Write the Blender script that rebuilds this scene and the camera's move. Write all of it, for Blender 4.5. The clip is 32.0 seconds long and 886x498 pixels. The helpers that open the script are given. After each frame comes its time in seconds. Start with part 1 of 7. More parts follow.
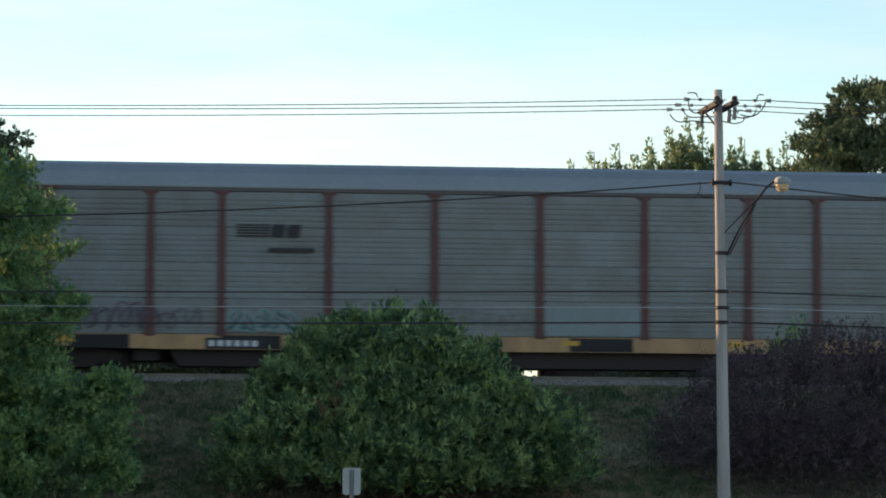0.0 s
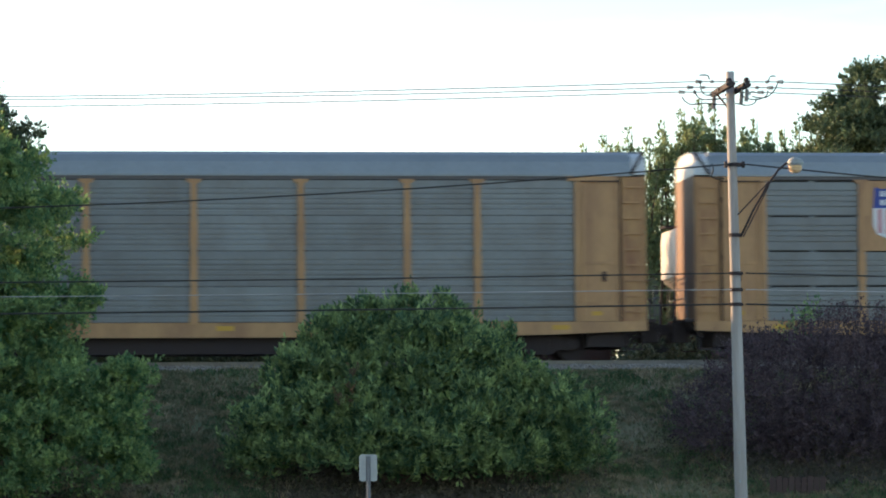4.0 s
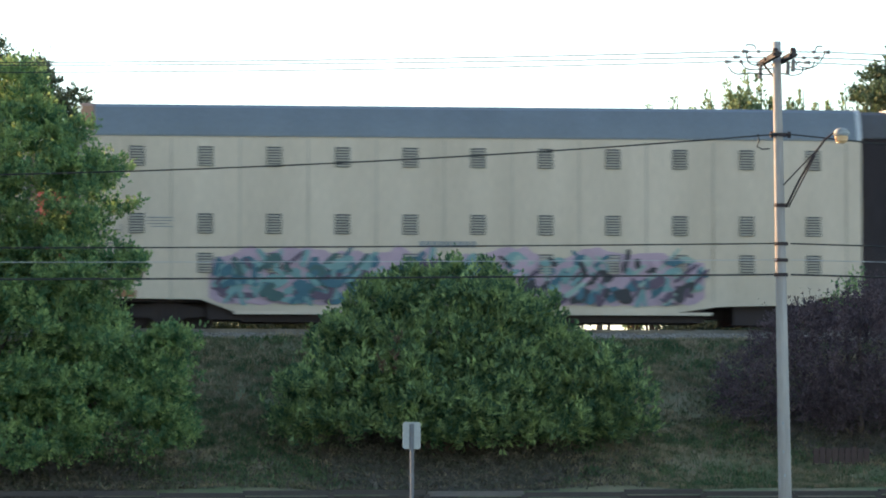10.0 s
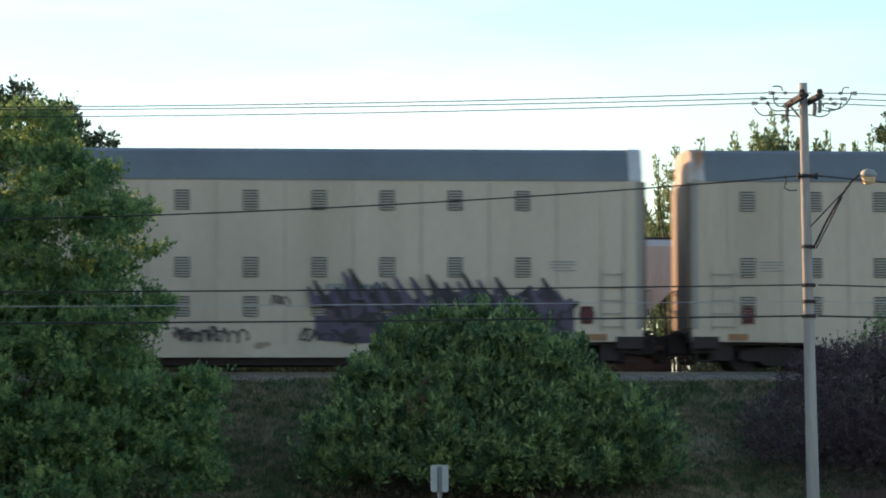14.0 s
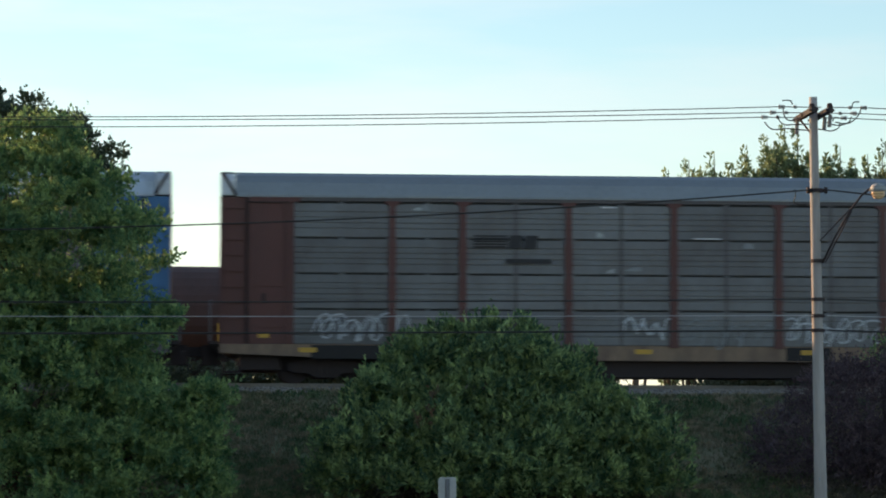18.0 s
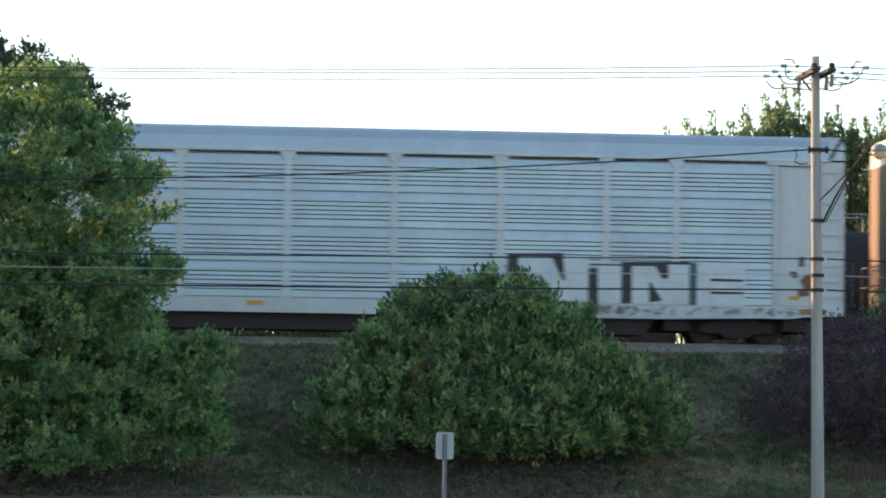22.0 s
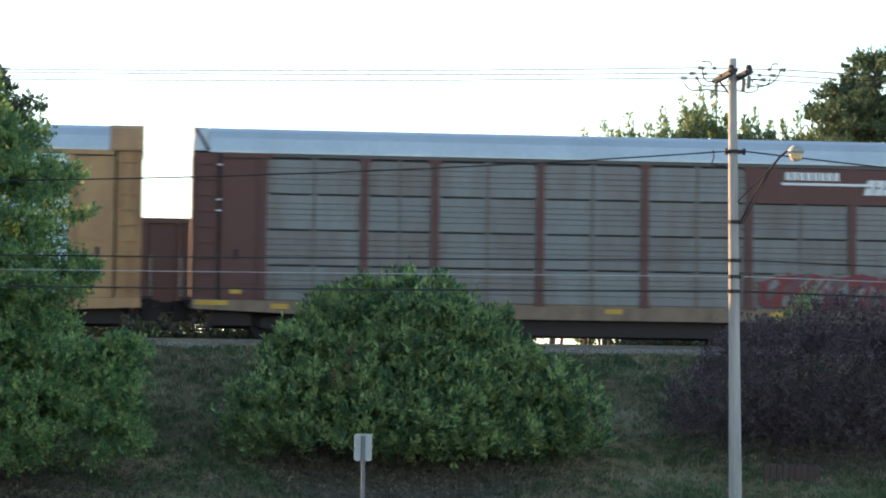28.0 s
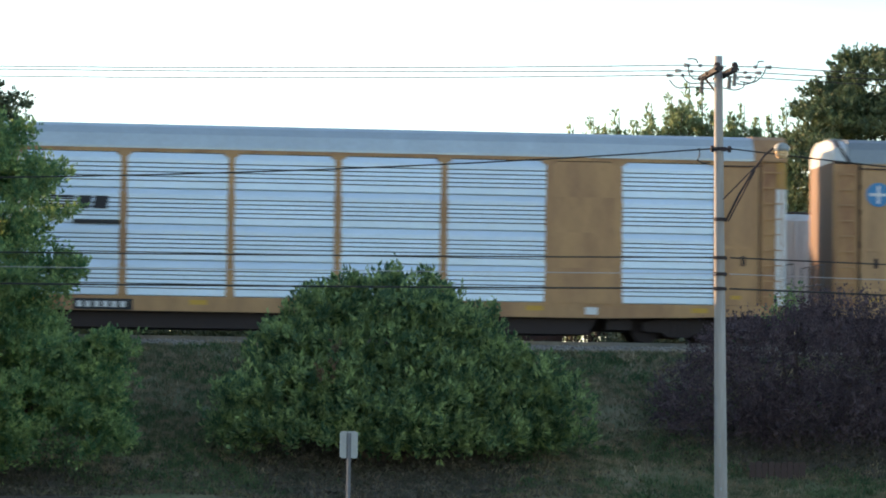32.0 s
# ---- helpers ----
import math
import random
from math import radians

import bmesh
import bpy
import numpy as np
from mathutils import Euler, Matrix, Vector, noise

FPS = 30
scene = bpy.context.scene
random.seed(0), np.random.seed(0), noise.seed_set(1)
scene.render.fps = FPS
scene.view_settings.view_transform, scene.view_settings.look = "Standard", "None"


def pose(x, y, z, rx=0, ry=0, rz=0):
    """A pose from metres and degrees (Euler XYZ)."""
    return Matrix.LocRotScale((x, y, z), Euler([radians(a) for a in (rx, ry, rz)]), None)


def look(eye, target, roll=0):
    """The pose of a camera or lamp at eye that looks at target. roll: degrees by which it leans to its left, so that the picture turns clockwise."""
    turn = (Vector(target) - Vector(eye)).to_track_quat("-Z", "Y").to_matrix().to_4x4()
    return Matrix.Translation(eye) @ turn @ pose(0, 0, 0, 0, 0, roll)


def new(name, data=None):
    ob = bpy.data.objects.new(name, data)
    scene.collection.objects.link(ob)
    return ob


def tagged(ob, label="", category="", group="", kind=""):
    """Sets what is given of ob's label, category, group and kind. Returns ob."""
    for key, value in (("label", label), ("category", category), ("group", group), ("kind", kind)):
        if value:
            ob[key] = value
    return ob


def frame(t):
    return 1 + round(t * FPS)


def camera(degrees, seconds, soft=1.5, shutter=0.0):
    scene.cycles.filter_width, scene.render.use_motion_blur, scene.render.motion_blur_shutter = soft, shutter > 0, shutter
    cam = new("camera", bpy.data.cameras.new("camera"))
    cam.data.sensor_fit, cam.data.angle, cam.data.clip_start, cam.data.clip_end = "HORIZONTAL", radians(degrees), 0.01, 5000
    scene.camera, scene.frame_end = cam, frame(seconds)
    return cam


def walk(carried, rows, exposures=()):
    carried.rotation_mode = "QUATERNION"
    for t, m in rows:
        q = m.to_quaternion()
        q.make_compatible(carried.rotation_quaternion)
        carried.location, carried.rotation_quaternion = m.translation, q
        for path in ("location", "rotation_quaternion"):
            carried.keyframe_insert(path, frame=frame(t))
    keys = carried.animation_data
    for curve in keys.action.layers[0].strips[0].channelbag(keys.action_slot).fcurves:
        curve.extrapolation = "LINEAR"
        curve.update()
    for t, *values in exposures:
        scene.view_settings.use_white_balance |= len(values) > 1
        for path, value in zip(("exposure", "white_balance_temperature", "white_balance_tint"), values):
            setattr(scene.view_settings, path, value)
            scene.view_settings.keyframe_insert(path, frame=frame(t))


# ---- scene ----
# The camera stands on one spot, held by hand, and swings a little.
EYE = 2.6
cam = camera(16.52, 32.0, soft=1.9, shutter=0.16)
ROWS = [
    (0.0, -6.000, 3.613, -0.330),
    (0.5, -6.144, 3.574, -0.332),
    (1.0, -6.316, 3.602, -0.236),
    (1.5, -6.070, 3.579, -0.068),
    (2.0, -5.825, 3.370, 0.126),
    (2.5, -5.611, 3.184, 0.125),
    (3.0, -5.509, 3.150, 0.208),
    (3.5, -5.574, 3.242, 0.308),
    (5.5, -6.042, 3.517, 0.368),
    (6.0, -6.073, 3.565, 0.382),
    (6.5, -6.063, 3.473, 0.158),
    (7.0, -5.953, 3.339, -0.066),
    (7.5, -5.837, 3.105, -0.111),
    (8.0, -5.724, 2.906, -0.078),
    (8.5, -5.546, 2.760, -0.138),
    (9.0, -5.383, 2.644, -0.149),
    (9.5, -5.144, 2.656, -0.157),
    (10.0, -4.882, 2.748, -0.051),
    (10.5, -4.679, 2.911, 0.053),
    (11.0, -4.482, 3.040, -0.155),
    (11.5, -4.345, 3.172, -0.129),
    (12.0, -4.202, 3.246, -0.135),
    (12.5, -4.389, 3.291, -0.171),
    (13.0, -4.453, 3.385, 0.049),
    (13.5, -4.420, 3.449, 0.087),
    (14.0, -4.361, 3.549, 0.127),
    (14.5, -4.306, 3.576, 0.209),
    (16.5, -3.975, 3.657, -0.039),
    (17.0, -3.964, 3.695, 0.045),
    (17.5, -4.063, 3.772, -0.251),
    (18.0, -4.211, 3.778, -0.195),
    (18.5, -4.477, 3.679, -0.092),
    (19.0, -4.692, 3.529, -0.216),
    (19.5, -4.896, 3.609, -0.001),
    (20.0, -4.958, 3.553, -0.114),
    (20.5, -4.773, 3.418, -0.186),
    (21.0, -4.572, 3.279, -0.389),
    (21.5, -4.395, 3.131, -0.616),
    (22.0, -4.251, 2.939, -0.860),
    (22.5, -4.161, 2.839, -0.914),
    (23.0, -4.238, 2.879, -0.661),
    (23.5, -4.360, 2.891, -0.449),
    (24.0, -4.535, 2.935, -0.545),
    (24.5, -4.782, 2.945, -0.539),
    (25.0, -5.036, 2.976, -0.453),
    (25.5, -5.259, 2.958, -0.432),
    (27.5, -5.664, 3.100, -0.843),
    (28.0, -5.783, 2.990, -0.756),
    (28.5, -5.787, 2.826, -0.843),
    (29.0, -5.817, 2.793, -0.796),
    (29.5, -5.930, 2.753, -0.700),
    (30.0, -6.022, 2.741, -1.016),
    (30.5, -6.095, 2.759, -1.031),
    (31.0, -6.086, 2.827, -0.972),
    (31.5, -6.100, 2.897, -0.906),
    (32.0, -6.050, 2.942, -0.766),
]
EXPOSURES = [(0.0, 0.64), (1.0, 0.56), (2.0, 0.58), (3.0, 1.20), (3.5, 1.24), (5.5, 0.73), (6.0, 0.69), (7.0, 0.82), (8.0, 1.34), (9.0, 1.50), (10.0, 1.48), (11.0, 1.25), (12.0, 1.05), (13.0, 1.05), (14.0, 0.80), (17.0, 0.54), (18.0, 0.50), (19.0, 0.76), (20.0, 0.87), (21.0, 0.93), (22.0, 1.24), (23.0, 1.33), (24.0, 1.24), (25.0, 1.37), (28.0, 1.46), (29.0, 1.29), (30.0, 1.66), (31.0, 1.62), (32.0, 1.20)]
walk(cam, [(t, pose(0, 0, EYE, 90 + pitch, roll, yaw)) for t, yaw, pitch, roll in ROWS], EXPOSURES)

# ---- light ----
SUN_FROM = Vector((-0.78, 0.60, 0.20)).normalized()
world = bpy.data.worlds.new("sky")
scene.world = world
world.use_nodes = True
_n = world.node_tree.nodes
_sky = _n.new("ShaderNodeTexSky")
_sky.sky_type = "NISHITA"
_sky.sun_disc = False
_sky.sun_elevation = math.asin(SUN_FROM.z)
_sky.sun_rotation = math.atan2(SUN_FROM.x, SUN_FROM.y)
_sky.air_density, _sky.dust_density, _sky.ozone_density = 1.0, 0.25, 1.6
_l = world.node_tree.links.new
_co, _map, _cirrus, _thin, _hsv = (_n.new("ShaderNode" + k) for k in ("TexCoord", "Mapping", "TexNoise", "MapRange", "HueSaturation"))
_map.inputs["Scale"].default_value = (2.2, 2.2, 13.0)
_map.inputs["Rotation"].default_value = (0.0, radians(6), 0.0)
_cirrus.inputs["Scale"].default_value, _cirrus.inputs["Detail"].default_value, _cirrus.inputs["Roughness"].default_value = 2.4, 7.0, 0.55
_thin.inputs["From Min"].default_value, _thin.inputs["From Max"].default_value = 0.42, 0.68
_thin.inputs["To Min"].default_value, _thin.inputs["To Max"].default_value = 1.07, 0.6
_l(_co.outputs["Generated"], _map.inputs["Vector"])
_l(_map.outputs[0], _cirrus.inputs["Vector"])
_l(_cirrus.outputs[0], _thin.inputs["Value"])
_l(_thin.outputs[0], _hsv.inputs["Saturation"])
_l(_sky.outputs[0], _hsv.inputs["Color"])
_l(_hsv.outputs[0], _n["Background"].inputs[0])
_n["Background"].inputs[1].default_value = 0.15
_sun = bpy.data.lights.new("sun", "SUN")
_sun.energy, _sun.angle, _sun.color = 5.0, radians(0.6), (1.0, 0.61, 0.32)
sun = new("sun", _sun)
sun.matrix_world = look((0, 0, 60), Vector((0, 0, 60)) - SUN_FROM)


# ---- mesh helpers ----
class Shape:
    """A mesh in the making: points, faces and a material slot for each face."""

    def __init__(self):
        self.v, self.f, self.m = [], [], []

    def face(self, pts, mi=0):
        k = len(self.v)
        self.v += [tuple(p) for p in pts]
        self.f.append(tuple(range(k, k + len(pts))))
        self.m.append(mi)

    def hull(self, a, b, mi=0, caps=True):
        """Joins two equal rings of points into a closed solid."""
        n, k = len(a), len(self.v)
        self.v += [tuple(p) for p in a] + [tuple(p) for p in b]
        for i in range(n):
            j = (i + 1) % n
            self.f.append((k + i, k + j, k + n + j, k + n + i))
            self.m.append(mi)
        if caps:
            self.f += [tuple(range(k + n - 1, k - 1, -1)), tuple(range(k + n, k + 2 * n))]
            self.m += [mi, mi]
        return self

    def box(self, x0, x1, y0, y1, z0, z1, mi=0, bev=0.0):
        if bev:
            b = bev
            ring = lambda z, e: [(x0 + e, y0 + b, z), (x0 + b, y0 + e, z), (x1 - b, y0 + e, z), (x1 - e, y0 + b, z),
                                 (x1 - e, y1 - b, z), (x1 - b, y1 - e, z), (x0 + b, y1 - e, z), (x0 + e, y1 - b, z)]
            return self.hull(ring(z0, 0), ring(z1, 0), mi)
        return self.hull([(x0, y0, z0), (x1, y0, z0), (x1, y1, z0), (x0, y1, z0)],
                         [(x0, y0, z1), (x1, y0, z1), (x1, y1, z1), (x0, y1, z1)], mi)

    def along_x(self, yz, x0, x1, mi=0, edges=None):
        """A profile (y, z) drawn out along x; edges: a material slot for each edge of the profile."""
        k = len(self.m)
        self.hull([(x0, y, z) for y, z in yz], [(x1, y, z) for y, z in yz], mi)
        if edges:
            self.m[k:k + len(edges)] = edges
        return self

    def along_y(self, xz, y0, y1, mi=0):
        return self.hull([(x, y0, z) for x, z in xz], [(x, y1, z) for x, z in xz], mi)

    def rod(self, p, q, r, r2=None, n=8, mi=0, caps=True):
        p, q = Vector(p), Vector(q)
        d = (q - p).normalized()
        u = d.orthogonal().normalized()
        w = d.cross(u)
        ring = lambda c, rr: [c + rr * (math.cos(2 * math.pi * i / n) * u + math.sin(2 * math.pi * i / n) * w) for i in range(n)]
        return self.hull(ring(p, r), ring(q, r if r2 is None else r2), mi, caps)

    def tube(self, pts, radii, n=10, mi=0):
        """One skin along a bent path."""
        pts = [Vector(p) for p in pts]
        u = (pts[-1] - pts[0]).orthogonal().normalized()
        k0 = len(self.v)
        for i, (p, r) in enumerate(zip(pts, radii)):
            d = (pts[min(i + 1, len(pts) - 1)] - pts[max(i - 1, 0)]).normalized()
            a = (u - d * u.dot(d)).normalized()
            b = d.cross(a)
            self.v += [tuple(p + r * (math.cos(2 * math.pi * q / n) * a + math.sin(2 * math.pi * q / n) * b)) for q in range(n)]
        for i in range(len(pts) - 1):
            for q in range(n):
                w = (q + 1) % n
                self.f.append((k0 + i * n + q, k0 + i * n + w, k0 + (i + 1) * n + w, k0 + (i + 1) * n + q))
                self.m.append(mi)
        e = k0 + (len(pts) - 1) * n
        self.f += [tuple(range(k0 + n - 1, k0 - 1, -1)), tuple(range(e, e + n))]
        self.m += [mi, mi]
        return self

    def mesh(self, name, mats, smooth=False):
        me = bpy.data.meshes.new(name)
        me.from_pydata(self.v, [], self.f)
        for m in mats if isinstance(mats, (list, tuple)) else [mats]:
            me.materials.append(m)
        me.polygons.foreach_set("material_index", self.m)
        if smooth:
            me.polygons.foreach_set("use_smooth", [True] * len(self.f))
        bm = bmesh.new()
        bm.from_mesh(me)
        bmesh.ops.recalc_face_normals(bm, faces=bm.faces)
        bm.to_mesh(me)
        bm.free()
        return me


def part(name, shape, material, parent, label="", at=(0, 0, 0), smooth=False):
    """Links a shape (or a ready mesh) as ONE mesh object under a thing or a part."""
    me = shape if isinstance(shape, bpy.types.Mesh) else shape.mesh(name, material, smooth)
    ob = new(name, me)
    ob.parent = parent
    ob.location = at
    return tagged(ob, label)


def thing(name, label, category, group="", at=(0, 0, 0), kind=""):
    ob = new(name)
    ob.location = at
    ob.empty_display_size = 0.3
    return tagged(ob, label, category, group, kind)


# ---- materials ----
def material(name, color, rough=0.6, metal=0.0, dirt=None, amount=0.35, scale=1.2, grain=18.0, bump=0.15, streak=1.0, vary=0.0, ends=(0.40, 0.72)):
    """Paint or stone or earth: a base colour, broad stains towards the colour `dirt`, fine grain and relief. streak > 1 stretches the stains downwards; ends: how sharply they begin."""
    m = bpy.data.materials.new(name)
    m.use_nodes = True
    nt = m.node_tree
    N, L = nt.nodes.new, nt.links.new
    bsdf = nt.nodes["Principled BSDF"]
    bsdf.inputs["Roughness"].default_value, bsdf.inputs["Metallic"].default_value = rough, metal
    co = N("ShaderNodeTexCoord")
    info = N("ShaderNodeObjectInfo")
    mp = N("ShaderNodeMapping")
    mp.inputs["Scale"].default_value = (1, 1, 1 / streak)
    add = N("ShaderNodeVectorMath")
    add.operation = "ADD"
    mul = N("ShaderNodeVectorMath")
    mul.operation = "SCALE"
    mul.inputs[0].default_value = (37.0, 11.0, 23.0)
    L(info.outputs["Random"], mul.inputs["Scale"])
    L(co.outputs["Object"], add.inputs[0])
    L(mul.outputs[0], add.inputs[1])
    L(add.outputs[0], mp.inputs["Vector"])
    big, fine = N("ShaderNodeTexNoise"), N("ShaderNodeTexNoise")
    big.inputs["Scale"].default_value, big.inputs["Detail"].default_value, big.inputs["Roughness"].default_value = scale, 6.0, 0.62
    fine.inputs["Scale"].default_value, fine.inputs["Detail"].default_value = grain, 4.0
    L(mp.outputs[0], big.inputs["Vector"])
    L(mp.outputs[0], fine.inputs["Vector"])
    ramp = N("ShaderNodeValToRGB")
    ramp.color_ramp.elements[0].position, ramp.color_ramp.elements[1].position = ends
    L(big.outputs[0], ramp.inputs[0])
    amt = N("ShaderNodeMath")
    amt.operation = "MULTIPLY"
    amt.inputs[1].default_value = amount
    L(ramp.outputs[0], amt.inputs[0])
    mix = N("ShaderNodeMixRGB")
    mix.inputs[1].default_value = (*color, 1)
    mix.inputs[2].default_value = (*(dirt or [c * 0.5 for c in color]), 1)
    L(amt.outputs[0], mix.inputs[0])
    hsv = N("ShaderNodeHueSaturation")
    val = N("ShaderNodeMapRange")
    val.inputs["To Min"].default_value, val.inputs["To Max"].default_value = 0.82, 1.18
    L(fine.outputs[0], val.inputs["Value"])
    var = N("ShaderNodeMapRange")
    var.inputs["To Min"].default_value, var.inputs["To Max"].default_value = 1 - vary, 1 + vary
    L(info.outputs["Random"], var.inputs["Value"])
    both = N("ShaderNodeMath")
    both.operation = "MULTIPLY"
    L(val.outputs[0], both.inputs[0])
    L(var.outputs[0], both.inputs[1])
    L(both.outputs[0], hsv.inputs["Value"])
    L(mix.outputs[0], hsv.inputs["Color"])
    L(hsv.outputs[0], bsdf.inputs["Base Color"])
    if bump:
        bp = N("ShaderNodeBump")
        bp.inputs["Strength"].default_value, bp.inputs["Distance"].default_value = bump, 0.02
        L(fine.outputs[0], bp.inputs["Height"])
        L(bp.outputs[0], bsdf.inputs["Normal"])
    return m


def leaf_material(name, color, other, rough=0.55, through_light=0.25):
    """Leaves: each clump its own tint, some light passing through."""
    m = bpy.data.materials.new(name)
    m.use_nodes = True
    nt = m.node_tree
    N, L = nt.nodes.new, nt.links.new
    bsdf = nt.nodes["Principled BSDF"]
    bsdf.inputs["Roughness"].default_value = rough
    bsdf.inputs["Specular IOR Level"].default_value = 0.22
    geo, co = N("ShaderNodeNewGeometry"), N("ShaderNodeTexCoord")
    noise_t = N("ShaderNodeTexNoise")
    noise_t.inputs["Scale"].default_value, noise_t.inputs["Detail"].default_value = 2.6, 2.0
    L(co.outputs["Object"], noise_t.inputs["Vector"])
    mean = N("ShaderNodeMath")
    mean.operation = "ADD"
    less = N("ShaderNodeMath")
    less.operation = "MULTIPLY"
    less.inputs[1].default_value = 0.45
    tint = N("ShaderNodeMapRange")
    tint.inputs["From Min"].default_value, tint.inputs["From Max"].default_value = 0.34, 0.66
    L(geo.outputs["Random Per Island"], less.inputs[0])
    L(noise_t.outputs[0], tint.inputs["Value"])
    L(less.outputs[0], mean.inputs[0])
    L(tint.outputs[0], mean.inputs[1])
    ramp = N("ShaderNodeValToRGB")
    ramp.color_ramp.elements[0].position, ramp.color_ramp.elements[1].position = 0.3, 1.0
    ramp.color_ramp.elements[0].color, ramp.color_ramp.elements[1].color = (*color, 1), (*other, 1)
    half = N("ShaderNodeMath")
    half.operation = "MULTIPLY"
    half.inputs[1].default_value = 0.8
    L(mean.outputs[0], half.inputs[0])
    L(half.outputs[0], ramp.inputs[0])
    L(ramp.outputs[0], bsdf.inputs["Base Color"])
    tr = N("ShaderNodeBsdfTranslucent")
    L(ramp.outputs[0], tr.inputs["Color"])
    mix = N("ShaderNodeMixShader")
    mix.inputs[0].default_value = through_light
    L(bsdf.outputs[0], mix.inputs[1])
    L(tr.outputs[0], mix.inputs[2])
    L(mix.outputs[0], nt.nodes["Material Output"].inputs["Surface"])
    return m


BROWN_DIRT, RUST = (0.09, 0.07, 0.055), (0.16, 0.06, 0.03)
MAT = {}
# paints of the frames, posts and doors
MAT["brown"] = material("oxide brown paint", (0.115, 0.042, 0.036), 0.6, dirt=(0.06, 0.03, 0.028), streak=4)
MAT["maroon"] = material("maroon paint", (0.15, 0.03, 0.035), 0.6, dirt=(0.07, 0.03, 0.03), streak=4)
MAT["yellow"] = material("weathered yellow paint", (0.47, 0.27, 0.125), 0.6, dirt=(0.25, 0.125, 0.07), amount=0.75, streak=3.5)
MAT["pale_yellow"] = material("faded yellow paint", (0.49, 0.295, 0.145), 0.65, dirt=(0.25, 0.14, 0.08), amount=0.75, streak=3.5)
MAT["orange"] = material("amber yellow paint", (0.46, 0.25, 0.055), 0.55, dirt=(0.22, 0.11, 0.035), amount=0.7, streak=3.5)
MAT["yellow_worn"] = material("yellow paint worn to rust", (0.44, 0.25, 0.11), 0.65, dirt=(0.20, 0.075, 0.045), amount=0.85, scale=2.2, streak=3)
MAT["tan_worn"] = material("tan paint worn to steel", (0.25, 0.17, 0.115), 0.7, dirt=(0.13, 0.085, 0.065), amount=0.85, scale=2.2, streak=2)
MAT["blue"] = material("blue paint", (0.05, 0.16, 0.34), 0.55, dirt=(0.05, 0.08, 0.12), streak=4)
MAT["white"] = material("off-white paint", (0.56, 0.58, 0.60), 0.5, dirt=(0.35, 0.33, 0.3), streak=4)
# panels
MAT["panel_grey"] = material("galvanised grey panel", (0.205, 0.222, 0.232), 0.5, 0.2, dirt=(0.15, 0.142, 0.138), amount=0.7, scale=0.9, streak=1.4, vary=0.09)
MAT["panel_dull"] = material("dirty grey panel", (0.188, 0.194, 0.202), 0.6, 0.2, dirt=(0.12, 0.108, 0.107), amount=0.75, scale=0.9, streak=1.6, vary=0.12)
MAT["panel_brown"] = material("brownish dirty panel", (0.192, 0.182, 0.190), 0.6, 0.15, dirt=(0.115, 0.098, 0.098), amount=0.85, scale=0.9, streak=1.6, vary=0.13)
MAT["panel_blue"] = material("blue-grey clean panel", (0.205, 0.25, 0.28), 0.45, 0.25, dirt=(0.13, 0.145, 0.155), amount=0.4, scale=0.6, streak=5, vary=0.04)
# the blue of the reflected sky is put into this base colour
MAT["panel_bright"] = material("bright galvanised slat panel", (0.64, 0.76, 0.90), 0.4, 0.3, dirt=(0.50, 0.60, 0.66), amount=0.35, scale=0.6, streak=0.5, vary=0.05)
# roofs
MAT["roof_silver"] = material("silver roof sheet", (0.50, 0.56, 0.60), 0.42, 0.45, dirt=(0.33, 0.36, 0.39), amount=0.4, scale=0.7, streak=3)
MAT["roof_grey"] = material("grey roof sheet", (0.265, 0.295, 0.32), 0.5, 0.4, dirt=(0.2, 0.22, 0.23), amount=0.4, scale=0.7, streak=3)
MAT["roof_blue"] = material("blue-grey roof sheet", (0.18, 0.205, 0.23), 0.5, 0.25, dirt=(0.12, 0.135, 0.15), amount=0.5, scale=0.5, streak=3)
MAT["roof_rusty"] = material("white roof sheet with rust scabs", (0.55, 0.60, 0.64), 0.6, 0.1, dirt=(0.19, 0.105, 0.08), amount=0.8, scale=1.5, streak=0.4, ends=(0.575, 0.64))
MAT["roof_streaked"] = material("blue-white roof sheet with grey streaks", (0.46, 0.54, 0.63), 0.55, 0.15, dirt=(0.30, 0.33, 0.38), amount=0.7, scale=2.4, streak=6, ends=(0.45, 0.62))
MAT["cream"] = material("cream painted steel side", (0.61, 0.515, 0.41), 0.55, dirt=(0.43, 0.355, 0.27), amount=0.7, scale=0.5, streak=6, vary=0.03)
MAT["end_rust"] = material("rust-brown end door steel", (0.17, 0.10, 0.065), 0.7, dirt=(0.09, 0.055, 0.04), amount=0.6, streak=4)
MAT["joint"] = material("dark panel joint strip", (0.115, 0.105, 0.108), 0.7, dirt=(0.08, 0.07, 0.07), streak=4)
MAT["dark"] = material("dark underframe steel", (0.042, 0.031, 0.032), 0.9, 0.0, dirt=(0.05, 0.036, 0.032))
# dark colour in place of the unlit hollow inside the cars
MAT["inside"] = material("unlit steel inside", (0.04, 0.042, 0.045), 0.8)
# dark because the shade inside the slots is put into the colour
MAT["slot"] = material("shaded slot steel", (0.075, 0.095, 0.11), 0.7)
MAT["black"] = material("black painted steel", (0.020, 0.018, 0.019), 0.8, dirt=(0.04, 0.035, 0.03))
MAT["steel"] = material("bare worn steel", (0.30, 0.29, 0.28), 0.4, 0.9, dirt=(0.12, 0.09, 0.07))
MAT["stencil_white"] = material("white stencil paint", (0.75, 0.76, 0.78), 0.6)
MAT["stencil_faded"] = material("faded stencil paint", (0.30, 0.235, 0.17), 0.7)
